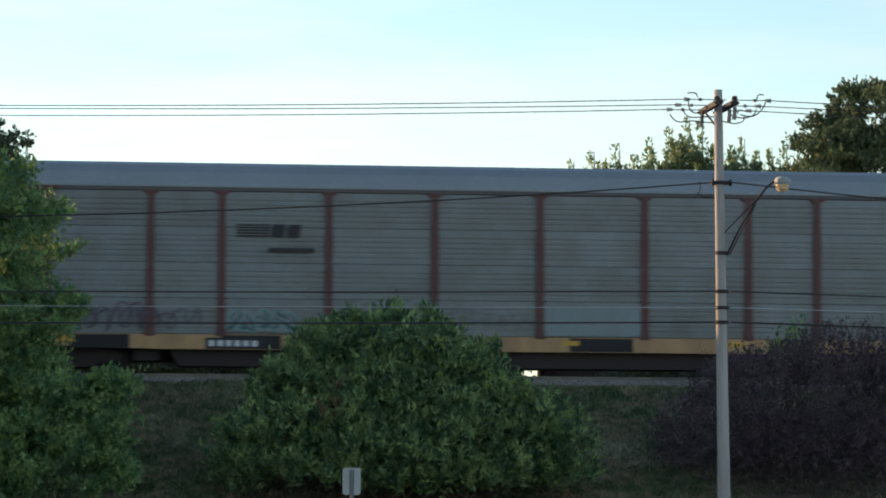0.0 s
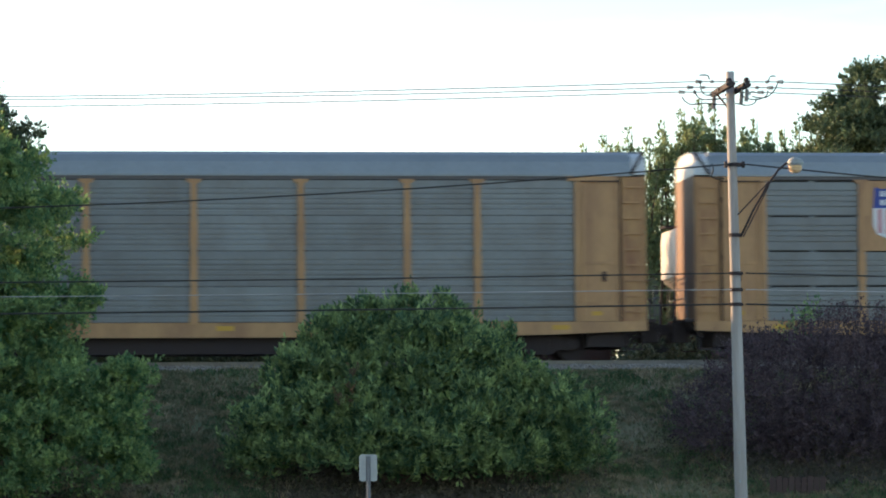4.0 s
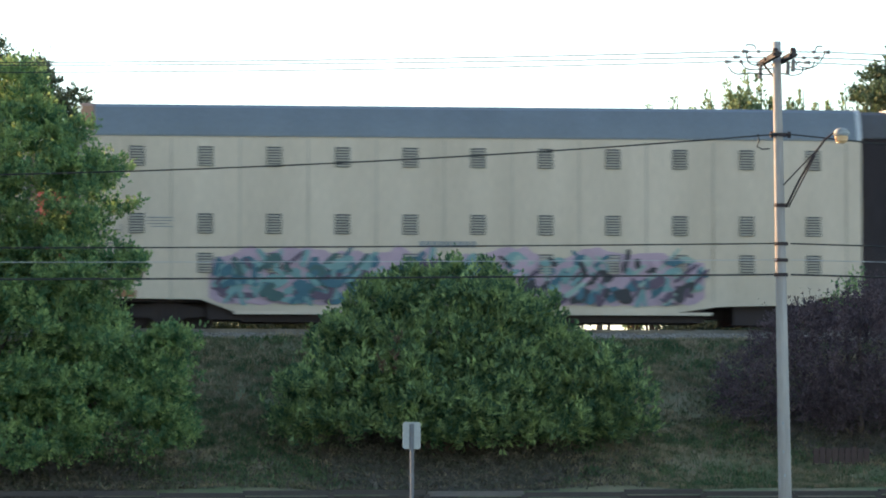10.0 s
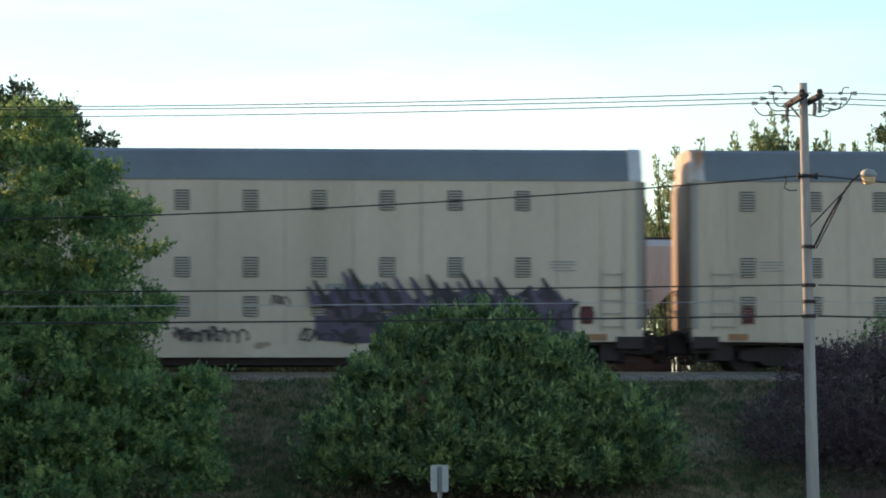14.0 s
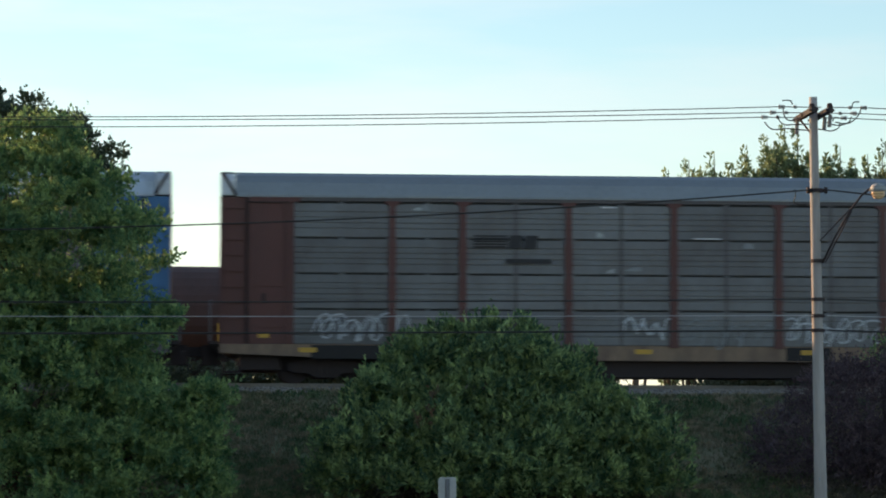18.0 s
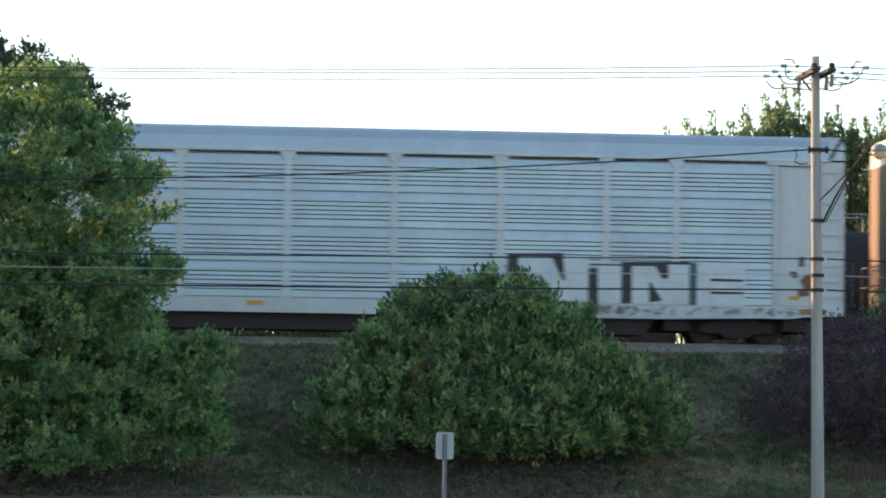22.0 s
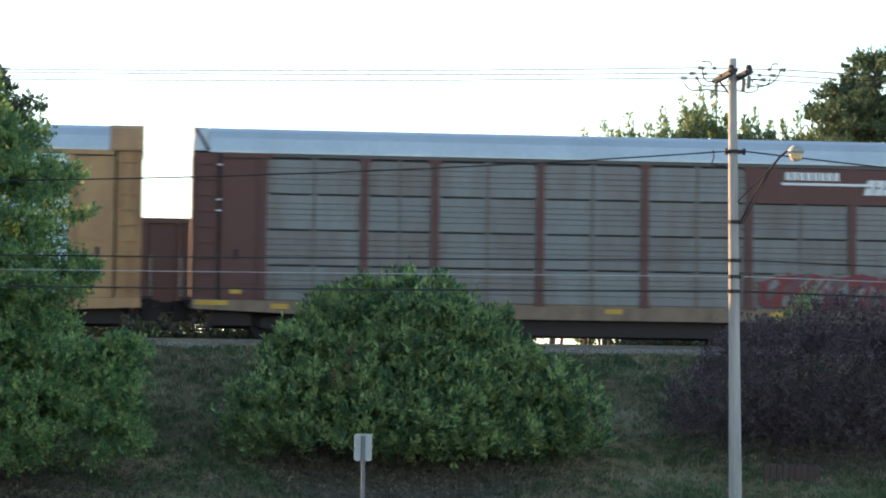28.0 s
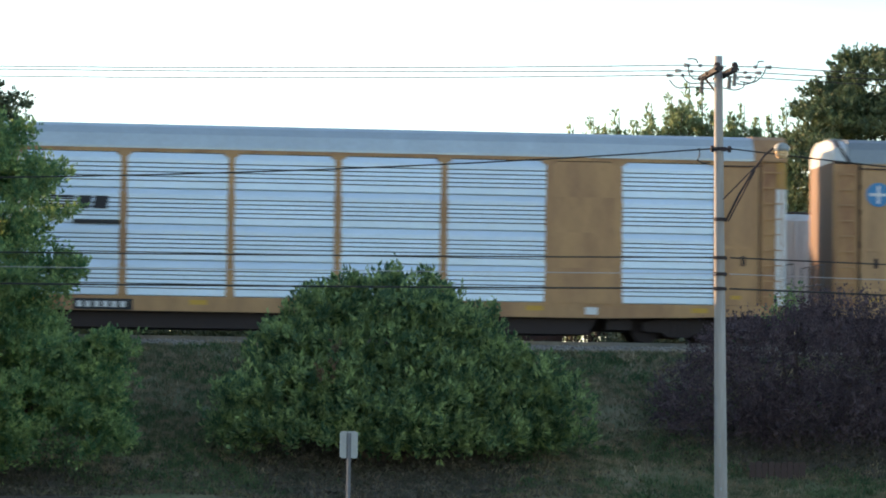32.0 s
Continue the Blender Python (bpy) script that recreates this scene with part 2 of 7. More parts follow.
MAT["stencil_black"] = material("black stencil paint", (0.02, 0.02, 0.025), 0.6)
MAT["reflector"] = material("yellow reflective tape", (0.58, 0.33, 0.04), 0.4)
# the place
# wood made paler and streakier to carry sun highlights in its colour
MAT["wood_pole"] = material("weathered grey pole wood", (0.42, 0.395, 0.37), 0.85, dirt=(0.20, 0.175, 0.16), amount=0.7, scale=3.0, grain=30, bump=0.5, streak=14)
MAT["sign_back"] = material("bare aluminium sign back", (0.34, 0.375, 0.38), 0.55, 0.2)
MAT["wire"] = material("black cable sheath", (0.02, 0.02, 0.02), 0.6)
MAT["post_steel"] = material("dull blue-grey post steel", (0.15, 0.17, 0.19), 0.85, 0.0, dirt=(0.10, 0.09, 0.08), scale=3)
MAT["wire_grey"] = material("weathered grey strand", (0.06, 0.06, 0.063), 0.6, 0.3)
MAT["wire_bright"] = material("bare aluminium strand", (0.5, 0.5, 0.5), 0.4, 0.8)
MAT["soil"] = material("dry grass and soil", (0.135, 0.165, 0.082), 0.95, dirt=(0.30, 0.225, 0.155), amount=0.9, scale=0.5, grain=9, bump=0.6)
MAT["ballast"] = material("grey-brown crushed stone ballast", (0.30, 0.27, 0.24), 0.9, dirt=(0.14, 0.12, 0.11), scale=2.5, grain=22, bump=0.9)
# lightened so the mostly unseen car park bounces fill light onto the train
MAT["asphalt"] = material("asphalt lightened for fill light", (0.17, 0.165, 0.16), 0.9, dirt=(0.12, 0.118, 0.115), scale=0.6, grain=40, bump=0.3)
MAT["timber"] = material("dark weathered timber", (0.062, 0.053, 0.049), 0.9, dirt=(0.035, 0.03, 0.027), scale=3, grain=26, bump=0.4)
MAT["timber_pale"] = material("bleached timber", (0.14, 0.125, 0.115), 0.9, dirt=(0.08, 0.07, 0.06), scale=3, grain=26, bump=0.4)
# the deep shade under the shrubs is put into this soil colour
MAT["shaded_litter"] = material("dark leaf litter and damp soil", (0.11, 0.092, 0.078), 0.95, dirt=(0.075, 0.085, 0.055), amount=0.8, scale=1.2, grain=14, bump=0.7)
MAT["concrete"] = material("grey concrete", (0.24, 0.235, 0.225), 0.9, dirt=(0.2, 0.19, 0.18), scale=2.0, grain=30, bump=0.3)
MAT["bark"] = material("grey-brown bark", (0.11, 0.085, 0.065), 0.95, dirt=(0.05, 0.04, 0.03), grain=14, bump=0.7, streak=5)
LEAF = {
    # maple and bush colours are painted from shaded leaves up to lit tips
    "maple": leaf_material("bright green leaves", (0.112, 0.228, 0.110), (0.395, 0.515, 0.198), through_light=0.44),
    "bush": leaf_material("deep green leaves", (0.072, 0.146, 0.076), (0.385, 0.495, 0.195), through_light=0.33),
    "young": leaf_material("reddish young leaves", (0.15, 0.115, 0.075), (0.30, 0.19, 0.12), through_light=0.3),
    "purple": leaf_material("dark purple leaves", (0.078, 0.058, 0.068), (0.17, 0.12, 0.135), through_light=0.12),
    "far": leaf_material("dark distant leaves", (0.056, 0.088, 0.062), (0.125, 0.17, 0.10), through_light=0.08),
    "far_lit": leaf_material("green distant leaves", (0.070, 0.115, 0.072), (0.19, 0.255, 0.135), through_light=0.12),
    "poplar": leaf_material("yellow-green leaves", (0.175, 0.255, 0.145), (0.335, 0.425, 0.235), through_light=0.55),
    "grass": leaf_material("mown grass blades", (0.132, 0.170, 0.088), (0.39, 0.31, 0.21)),
    "tussock": leaf_material("dark green grass", (0.085, 0.150, 0.072), (0.20, 0.26, 0.13)),
    "straw": leaf_material("dry straw", (0.30, 0.25, 0.16), (0.46, 0.39, 0.27)),
    "shaded_litter": leaf_material("dead leaves and low creepers", (0.085, 0.088, 0.062), (0.18, 0.15, 0.12), through_light=0.1),
}

# ---- the ground: car park, bank, railway shelf, land behind ----
RAIL, TRACK_Y, TRACK2_Y = 4.42, 84.5, 96.5


def ground_height(y):
    pts = [(-400, 0.0), (70.4, 0.0), (71.0, 0.38), (72.2, 0.55), (74.0, 1.25), (77.5, 2.75), (80.6, 3.98), (81.6, 4.12), (101.5, 4.12), (104.5, 3.2), (112, 2.6), (3000, 2.4)]
    for (a, za), (b, zb) in zip(pts, pts[1:]):
        if y <= b:
            return za + (zb - za) * max(0.0, y - a) / (b - a)
    return pts[-1][1]


# ground painted darker for the shade beneath the shrubs and the tree: centre and half-axes
SHADED_GROUND = ((6.4, 73.2, 3.7, 2.6), (17.5, 75.2, 3.6, 1.6), (-5.0, 72.2, 5.0, 1.8))


def ground():
    ys = [-400, -50, 20, 50, 66, 70.4, 71.0, 71.3, 71.6, 71.9, 72.2, 72.6, 73, 73.4, 73.8, 74.2, 74.6, 75, 75.4, 75.8, 76.2, 76.8, 77.5, 78.6, 79.6, 80.6, 81.1, 81.6, 86, 94.5, 101.5, 104.5, 112, 160, 400, 3000]
    xs = [-3000, -1000, -500, -200, -60] + [-30 + 0.4 * i for i in range(200)] + [60, 90, 200, 600, 3000]
    s = Shape()
    for y in ys:
        for x in xs:
            w = 0.16 if 71.0 < y < 81.2 and -31 < x < 52 else 0.0
            s.v.append((x, y, ground_height(y) + w * noise.noise((x * 0.35, y * 0.35, 0))))
    n = len(xs)
    for j in range(len(ys) - 1):
        for i in range(n - 1):
            s.f.append((j * n + i, j * n + i + 1, (j + 1) * n + i + 1, (j + 1) * n + i))
            mx, my = xs[i] + 0.2, (ys[j] + ys[j + 1]) / 2
            rough = 1 + 0.5 * noise.noise((mx * 0.9, my * 0.9, 8))
            shaded = any(((mx - cx) / rx) ** 2 + ((my - cy) / ry) ** 2 < rough for cx, cy, rx, ry in SHADED_GROUND)
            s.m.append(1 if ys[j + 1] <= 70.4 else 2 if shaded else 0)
    ob = new("ground", s.mesh("ground", [MAT["soil"], MAT["asphalt"], MAT["shaded_litter"]], smooth=True))
    tagged(ob, "dry grassy railway bank above an asphalt car park", "ground", kind="structure")


ground()


def ballast():
    s = Shape()
    for yc in (TRACK_Y, TRACK2_Y):
        top = RAIL - 0.17
        s.along_x([(yc - 2.6, 4.02), (yc - 1.75, top), (yc + 1.75, top), (yc + 2.6, 4.02)], -960, 480)
    tagged(new("ballast", s.mesh("ballast", MAT["ballast"])), "grey crushed stone track bed on the bank", "track bed", kind="structure")


ballast()


def ballast_stones():
    """Loose stones on the near shoulder of the track bed."""
    rnd = random.Random(12)
    s = Shape()
    for _ in range(5200):
        y = rnd.uniform(81.75, 83.0)
        z = 4.02 + max(0.0, min(1.0, (y - (TRACK_Y - 2.6)) / 0.85)) * (RAIL - 0.17 - 4.02)
        if y < TRACK_Y - 2.6:
            z = 4.12
        x, r = rnd.uniform(-12, 30), rnd.uniform(0.025, 0.06)
        k = len(s.v)
        s.v += [(x + r * rnd.uniform(0.7, 1.3) * a, y + r * rnd.uniform(0.7, 1.3) * b, z + 0.02 + r * rnd.uniform(0.6, 1.0) * c) for a, b, c in ((1, 0, 0), (0, 1, 0), (-1, 0, 0), (0, -1, 0), (0, 0, 1), (0, 0, -1))]
        for p, q in ((0, 1), (1, 2), (2, 3), (3, 0)):
            s.f += [(k + p, k + q, k + 4), (k + q, k + p, k + 5)]
            s.m += [0, 0]
    tagged(new("ballast_stones", s.mesh("ballast_stones", MAT["stone"])), "loose grey and brown ballast stones along the track", "stones", kind="stuff")


MAT["stone"] = material("grey-brown crushed stone", (0.33, 0.30, 0.27), 0.9, dirt=(0.14, 0.12, 0.105), amount=0.9, scale=6.0, grain=30)
ballast_stones()


def tracks():
    for yc in (TRACK_Y, TRACK2_Y):
        t = thing("railway_track", "steel rails on dark timber sleepers in ballast", "railway track", "tracks", (0, yc, 0), "structure")
        for side in (-0.75, 0.75):
            s = Shape()
            s.along_x([(side - 0.07, RAIL - 0.17), (side + 0.07, RAIL - 0.17), (side + 0.02, RAIL - 0.14), (side + 0.035, RAIL), (side - 0.035, RAIL), (side - 0.02, RAIL - 0.14)], -960, 480)
            part("rail", s, MAT["steel"], t)
        sl = Shape()
        sl.box(-0.11, 0.11, -1.3, 1.3, RAIL - 0.30, RAIL - 0.16)
        me = sl.mesh("sleeper", MAT["timber"])
        for i in range(70):
            part("sleeper", me, None, t, at=(-10 + 0.6 * i, 0, 0.01))


tracks()


# ---- trees and shrubs ----
def leaf_mesh(name, centres, outward, size, mat, seed, flat=0.5, slim=0.55, wild=0.6, face_up=0.0):
    """One folded four-cornered leaf at each centre. size: one length, or one for each leaf; face_up: how far the blades turn their faces to the sky."""
    rng = np.random.default_rng(seed)
    n = len(centres)
    d = outward * flat + rng.normal(size=(n, 3)) * wild
    d[:, 2] += 0.1
    d /= np.linalg.norm(d, axis=1)[:, None] + 1e-9
    r = rng.normal(size=(n, 3)) + np.array([0, -0.4, 1.0]) * face_up
    w = np.cross(d, r)
    w /= np.linalg.norm(w, axis=1)[:, None] + 1e-9
    nrm = np.cross(d, w)
    L = (size * rng.uniform(0.6, 1.35, n))[:, None]
    W = L * slim * 0.5
    v = np.stack([centres - d * L * 0.5, centres + w * W + nrm * L * 0.10, centres + d * L * 0.5 - nrm * L * 0.12, centres - w * W + nrm * L * 0.10], 1).reshape(-1, 3)
    me = bpy.data.meshes.new(name)
    me.vertices.add(4 * n)
    me.vertices.foreach_set("co", v.astype(np.float32).ravel())
    me.loops.add(6 * n)
    base = np.arange(n)[:, None] * 4
    me.loops.foreach_set("vertex_index", (base + np.array([0, 1, 2, 0, 2, 3])).ravel().astype(np.int32))
    me.polygons.add(2 * n)
    me.polygons.foreach_set("loop_start", np.arange(0, 6 * n, 3, dtype=np.int32))
    me.update(calc_edges=True)
    me.validate()
    me.materials.append(mat)
    return me


def unit(a):
    return a / (np.linalg.norm(a, axis=-1, keepdims=True) + 1e-9)


def skin(blob):
    rx, ry, rz = blob[3:]
    return 4 * math.pi * ((rx * ry) ** 1.6 / 3 + (rx * rz) ** 1.6 / 3 + (ry * rz) ** 1.6 / 3) ** (1 / 1.6)


def tufts(blobs, per_m2, radius, seed, low=-0.6, rough=0.0):
    """Small flattened domes of foliage that sit on the skin of the given ellipsoids (x, y, z, rx, ry, rz); none hang below the share `low`; rough: how unevenly far out they sit."""
    rnd = random.Random(seed)
    out = []
    for b in blobs:
        for _ in range(max(3, int(skin(b) * per_m2))):
            d = Vector((rnd.gauss(0, 1), rnd.gauss(0, 1), rnd.gauss(0, 1))).normalized()
            if d.z < low:
                continue
            r = min(radius * rnd.uniform(0.6, 1.45), 0.75 * min(b[3], b[5]) + 0.05)
            k = rnd.uniform(0.84 - rough, 1.02 + rough) + (0.14 if rnd.random() < 0.12 else 0.0)
            out.append((b[0] + d.x * b[3] * k, b[1] + d.y * b[4] * k, b[2] + d.z * b[5] * k, r, r, r * rnd.uniform(0.5, 0.75)))
    return out


def shoots(blobs, per_m2, each, length, seed, up=0.5, under=-1.0, girth=0.34):
    """Leaf centres and leaf directions on leafy shoots that grow out of the skin of the given ellipsoids. under: how far down their sides the shoots go."""
    rng = np.random.default_rng(seed)
    C, O = [], []
    for b in blobs:
        m = max(5, int(skin(b) * per_m2))
        d = unit(rng.normal(size=(m, 3)))
        d = d[d[:, 2] > under]
        m = len(d)
        if not m:
            continue
        half = np.array(b[3:])
        p = np.array(b[:3]) + d * half * (1 - 0.4 * rng.random((m, 1)) ** 2)
        out = unit(d / half)
        out[:, 2] += up
        out = unit(out + rng.normal(size=(m, 3)) * 0.28)
        size = length * rng.uniform(0.55, 1.35, (m, 1, 1))
        t = rng.random((m, each, 1))
        side = unit(rng.normal(size=(m, each, 3)))
        side = unit(side - out[:, None, :] * (side * out[:, None, :]).sum(-1, keepdims=True))
        pts = p[:, None, :] + out[:, None, :] * (t - 0.45) * size + side * size * girth * (1.05 - 0.8 * t) * rng.random((m, each, 1)) ** 0.5
        C.append(pts.reshape(-1, 3))
        O.append(unit(out[:, None, :] * (0.45 + 0.5 * t) + side * (1.0 - 0.5 * t)).reshape(-1, 3))
    return np.concatenate(C), np.concatenate(O)


def limbs(shape, base, tips, r, seed, bend=0.4):
    """A tapered trunk that forks towards each tip."""
    rnd = random.Random(seed)
    for n, tip in enumerate(tips):
        if n == 1:
            r *= 0.5
        p, q = Vector(base), Vector(tip)
        pts, radii = [p], [r]
        for i in range(1, 6):
            f = i / 5
            nxt = p.lerp(q, f) + Vector((rnd.uniform(-1, 1), rnd.uniform(-1, 1), 0)) * bend * math.sin(f * math.pi) * 0.5
            nxt.z = p.z + (q.z - p.z) * f ** 0.85
            pts.append(nxt)
            radii.append(r * (1 - f) ** 0.8 + 0.012)
        shape.tube(pts, radii, 7)


def tree(name, label, at, tips, trunk_r, blobs, leaf, size, tuft, seed, up=0.5, category="tree", slim=0.5, dense=1.0, thick=26, each=24, shoot=0.3, low=-0.6, face_up=0.7, stray=2.0, girth=0.34, rough=0.0):
    """Trunk and limbs, a crown of leafy tufts of about the radius `tuft`, and sparser leaves deeper in it."""
    t = thing(name, label, category, at=at)
    s = Shape()
    limbs(s, (0, 0, -0.3), tips, trunk_r, seed)
    part("trunk", s, MAT["bark"], t, smooth=True)
    domes = tufts(blobs, dense * 0.22 / tuft ** 2, tuft, seed, low, rough) if tuft else blobs
    c, o = shoots(domes, thick, each, shoot, seed, up, -0.3 if tuft else low, girth)
    cs, os = shoots(blobs, stray, 12, shoot * 1.9, seed + 900, up + 0.3, low, 0.16)
    ci, oi = shoots([(x, y, z, a * 0.8, b * 0.8, h * 0.8) for x, y, z, a, b, h in blobs], 10 * 0.09 / shoot ** 2, 14, shoot * 1.5, seed + 500, up)
    c, o = np.concatenate([c, cs, ci]), np.concatenate([o, os, oi])
    part("crown", leaf_mesh("crown", c, o, size, LEAF[leaf], seed, flat=1.0, slim=slim, wild=0.3, face_up=face_up), None, t)
    return t


def near_tree():
    z0 = ground_height(72.2)
    blobs = [(0, 0, 3.0, 4.1, 2.8, 2.5), (2.8, -0.3, 2.3, 2.3, 1.9, 1.5), (-2.2, 0, 3.0, 3.2, 2.4, 2.2), (1.5, 0, 4.6, 2.35, 1.9, 1.6), (-1.4, 0.3, 5.6, 3.0, 2.2, 2.2), (1.4, 0, 6.3, 2.25, 1.8, 1.6), (0.5, 0, 7.6, 2.0, 1.7, 1.3),
             (3.0, -0.1, 7.3, 0.65, 0.7, 0.5), (0.8, 0, 8.7, 1.05, 1.0, 0.9), (1.6, 0, 9.45, 0.32, 0.35, 0.6), (0.4, 0, 9.55, 0.5, 0.5, 0.55), (1.1, 0, 9.2, 0.5, 0.5, 0.5), (-0.3, -1.2, 1.0, 3.4, 1.4, 0.9), (-2.8, -0.8, 1.2, 2.0, 1.4, 1.0), (-1.2, 0, 8.5, 1.1, 1.1, 1.1), (-2.8, 0, 7.0, 2.0, 1.7, 1.9),
             (3.5, -0.6, 1.4, 1.6, 1.3, 1.2), (4.95, -0.3, 3.4, 0.42, 0.5, 0.36), (4.4, -0.3, 2.9, 0.8, 0.8, 0.6), (3.4, -0.2, 4.9, 0.7, 0.7, 0.5), (2.1, 0, 8.2, 0.5, 0.6, 0.6)]
    tree("tree", "bright green maple on the grassy bank", (-5.0, 72.2, z0), [(0, 0, 8.8), (1.8, 0.2, 6.4), (-1.6, 0.3, 6.5), (3.4, -0.5, 2.6), (-3.0, 0.2, 4.0), (4.6, -0.3, 3.0)],
         0.2, blobs, "maple", 0.105, 0.34, 11, up=0.3, slim=0.55, dense=0.8, thick=22, each=20, shoot=0.38, face_up=0.4, stray=3.5)


def centre_bush():
    z0 = ground_height(74.0)
    blobs = [(0, 0, 2.1, 2.8, 2.2, 1.8), (-2.2, -0.3, 1.4, 1.9, 1.7, 1.05), (2.4, -0.2, 1.5, 1.85, 1.7, 1.1), (0.2, -0.5, 1.3, 2.7, 2.1, 1.05), (-1.4, 0, 3.4, 1.1, 1.0, 0.75), (1.0, 0, 3.5, 1.05, 1.0, 0.75), (0.0, 0.1, 3.0, 2.1, 1.5, 1.1),
             (-0.3, 0.2, 3.95, 0.7, 0.7, 0.5), (-1.2, 0.1, 3.95, 0.5, 0.5, 0.4), (0.9, 0.1, 3.95, 0.6, 0.6, 0.4), (-3.5, -0.4, 0.85, 0.9, 0.9, 0.6), (3.5, -0.3, 1.2, 0.85, 0.9, 0.75), (2.2, 0, 2.5, 1.1, 1.1, 0.8), (-2.3, 0, 2.35, 1.15, 1.1, 0.9), (-2.1, 0, 3.6, 0.5, 0.5, 0.4), (2.6, -0.8, 0.7, 1.2, 0.8, 0.5), (-1.2, -1.4, 0.8, 1.2, 0.8, 0.5), (0.3, -1.3, 0.55, 2.3, 0.8, 0.45), (3.9, -0.5, 0.8, 0.8, 0.8, 0.5), (-3.8, -0.5, 0.9, 0.8, 0.8, 0.5),
             (3.3, -0.7, 2.05, 0.8, 0.8, 0.32), (4.3, -0.6, 1.45, 0.6, 0.7, 0.3), (-3.3, -0.7, 1.75, 0.8, 0.8, 0.32), (-2.8, 0, 2.95, 0.45, 0.6, 0.3), (2.1, 0, 3.35, 0.5, 0.6, 0.3), (0.2, 0.1, 4.35, 0.35, 0.4, 0.35), (-0.8, 0.1, 4.3, 0.25, 0.3, 0.3)]
    t = tree("bush", "large round deep green shrub on the bank", (6.55, 74.0, z0), [(0, 0, 3.6), (-1.4, 0, 3.2), (1.3, 0, 3.2), (-2.8, -0.2, 1.6), (2.9, -0.2, 1.9)],
         0.12, blobs, "bush", 0.165, 0.42, 12, up=0.9, category="bush", slim=0.36, dense=0.7, thick=9, each=15, shoot=0.36, girth=0.6, low=-0.8, face_up=0.55, stray=6.0, rough=0.13)

    c, o = shoots([(-1.65, -1.9, 2.15, 0.30, 0.2, 0.28), (-1.5, -1.7, 2.65, 0.14, 0.12, 0.14)], 14, 9, 0.3, 120, 0.9)
    young = part("young_growth", leaf_mesh("young_growth", c, o, 0.11, LEAF["young"], 121, flat=1.0, slim=0.36, wild=0.3, face_up=0.5), None, t, "reddish young leaves")
    tagged(young, kind="stuff")


def purple_bush():
    z0 = ground_height(75.0)
    blobs = [(0, 0, 2.0, 3.0, 2.3, 1.8), (-2.0, -0.2, 1.5, 1.8, 1.7, 1.1), (2.4, 0, 2.2, 2.4, 2.0, 1.7), (0.9, -0.4, 1.2, 2.6, 2.0, 1.0), (1.0, 0.2, 3.4, 1.6, 1.3, 0.85), (-1.2, 0, 2.9, 1.2, 1.2, 0.7), (4.2, 0, 2.4, 2.2, 1.8, 1.8)]
    tree("bush", "spreading dark purple-leaved shrub on the bank", (16.9, 75.0, z0 - 0.35), [(0, 0, 3.6), (-1.8, 0, 2.2), (2.0, 0, 3.2), (3.6, 0, 2.8)],
         0.1, blobs, "purple", 0.070, 0, 13, up=0.5, category="bush", thick=17, each=20, shoot=0.5, low=-0.8, face_up=0.3, stray=3.0)
    z1 = ground_height(76.0)
    tree("bush", "slim green sapling that stands up out of the purple shrub", (16.75, 76.0, z1), [(0, 0, 3.3), (0.3, 0, 3.1), (-0.3, 0, 2.9)],
         0.04, [(0.0, 0, 3.0, 0.35, 0.3, 0.4), (0.25, 0, 3.3, 0.15, 0.15, 0.3), (-0.3, 0, 2.7, 0.25, 0.25, 0.35)], "maple", 0.09, 0, 14, up=1.2, category="bush", thick=9, each=14, shoot=0.4)


def plumes(spines, per_m, width, seed):
    """Leaf centres and directions round slender upright twigs, each from its foot to its tip."""
    rng = np.random.default_rng(seed)
    C, O = [], []
    for foot, tip in spines:
        foot, tip = np.array(foot), np.array(tip)
        n = max(10, int(np.linalg.norm(tip - foot) * per_m))
        t = rng.random((n, 1)) ** 0.8
        side = rng.normal(size=(n, 3)) * np.array([1, 1, 0.5])
        bend = np.array([0.17, 0.08, 0.0]) * np.sin(t * 5 + foot[0] * 7)
        C.append(foot + (tip - foot) * t + bend * t + side * width * (1.0 - 0.8 * t))
        O.append(unit((tip - foot) * 0.9 / np.linalg.norm(tip - foot) + side * 0.5))
    return np.concatenate(C), np.concatenate(O)


def slender_tree(x, y, h, fill, seed):
    """A pole-like tree of upright twigs; fill: how leafy it is between them."""
    rnd = random.Random(seed)
    t = thing("tree", "slender yellow-green tree with upright twigs", "tree", "trees beyond the railway", (x, y, 2.6))
    tips = [(0.0, 0.0, h)] + [(rnd.uniform(-1.0, 1.0), rnd.uniform(-0.7, 0.7), h - rnd.uniform(0.5, 1.9)) for _ in range(7)]
    s = Shape()
    limbs(s, (0, 0, -0.2), tips, 0.10, seed, 0.2)
    part("trunk", s, MAT["bark"], t, smooth=True)
    c, o = plumes([((a * 0.3, b * 0.45, q - rnd.uniform(2.2, 3.2)), (a, b, q)) for a, b, q in tips], 50, 0.25, seed)
    body = [(0, 0, h * 0.48, 1.05, 0.9, h * 0.26)] + [(rnd.uniform(-0.6, 0.6), rnd.uniform(-0.6, 0.6), h - 1.35 + rnd.uniform(-0.5, 0.35), 0.34, 0.38, 0.40) for _ in range(fill)]
    c2, o2 = shoots(body, 9, 12, 0.45, seed, 1.6)
    part("crown", leaf_mesh("crown", np.concatenate([c, c2]), np.concatenate([o, o2]), 0.17, LEAF["poplar"], seed, flat=1.0, slim=0.5, wild=0.25), None, t)


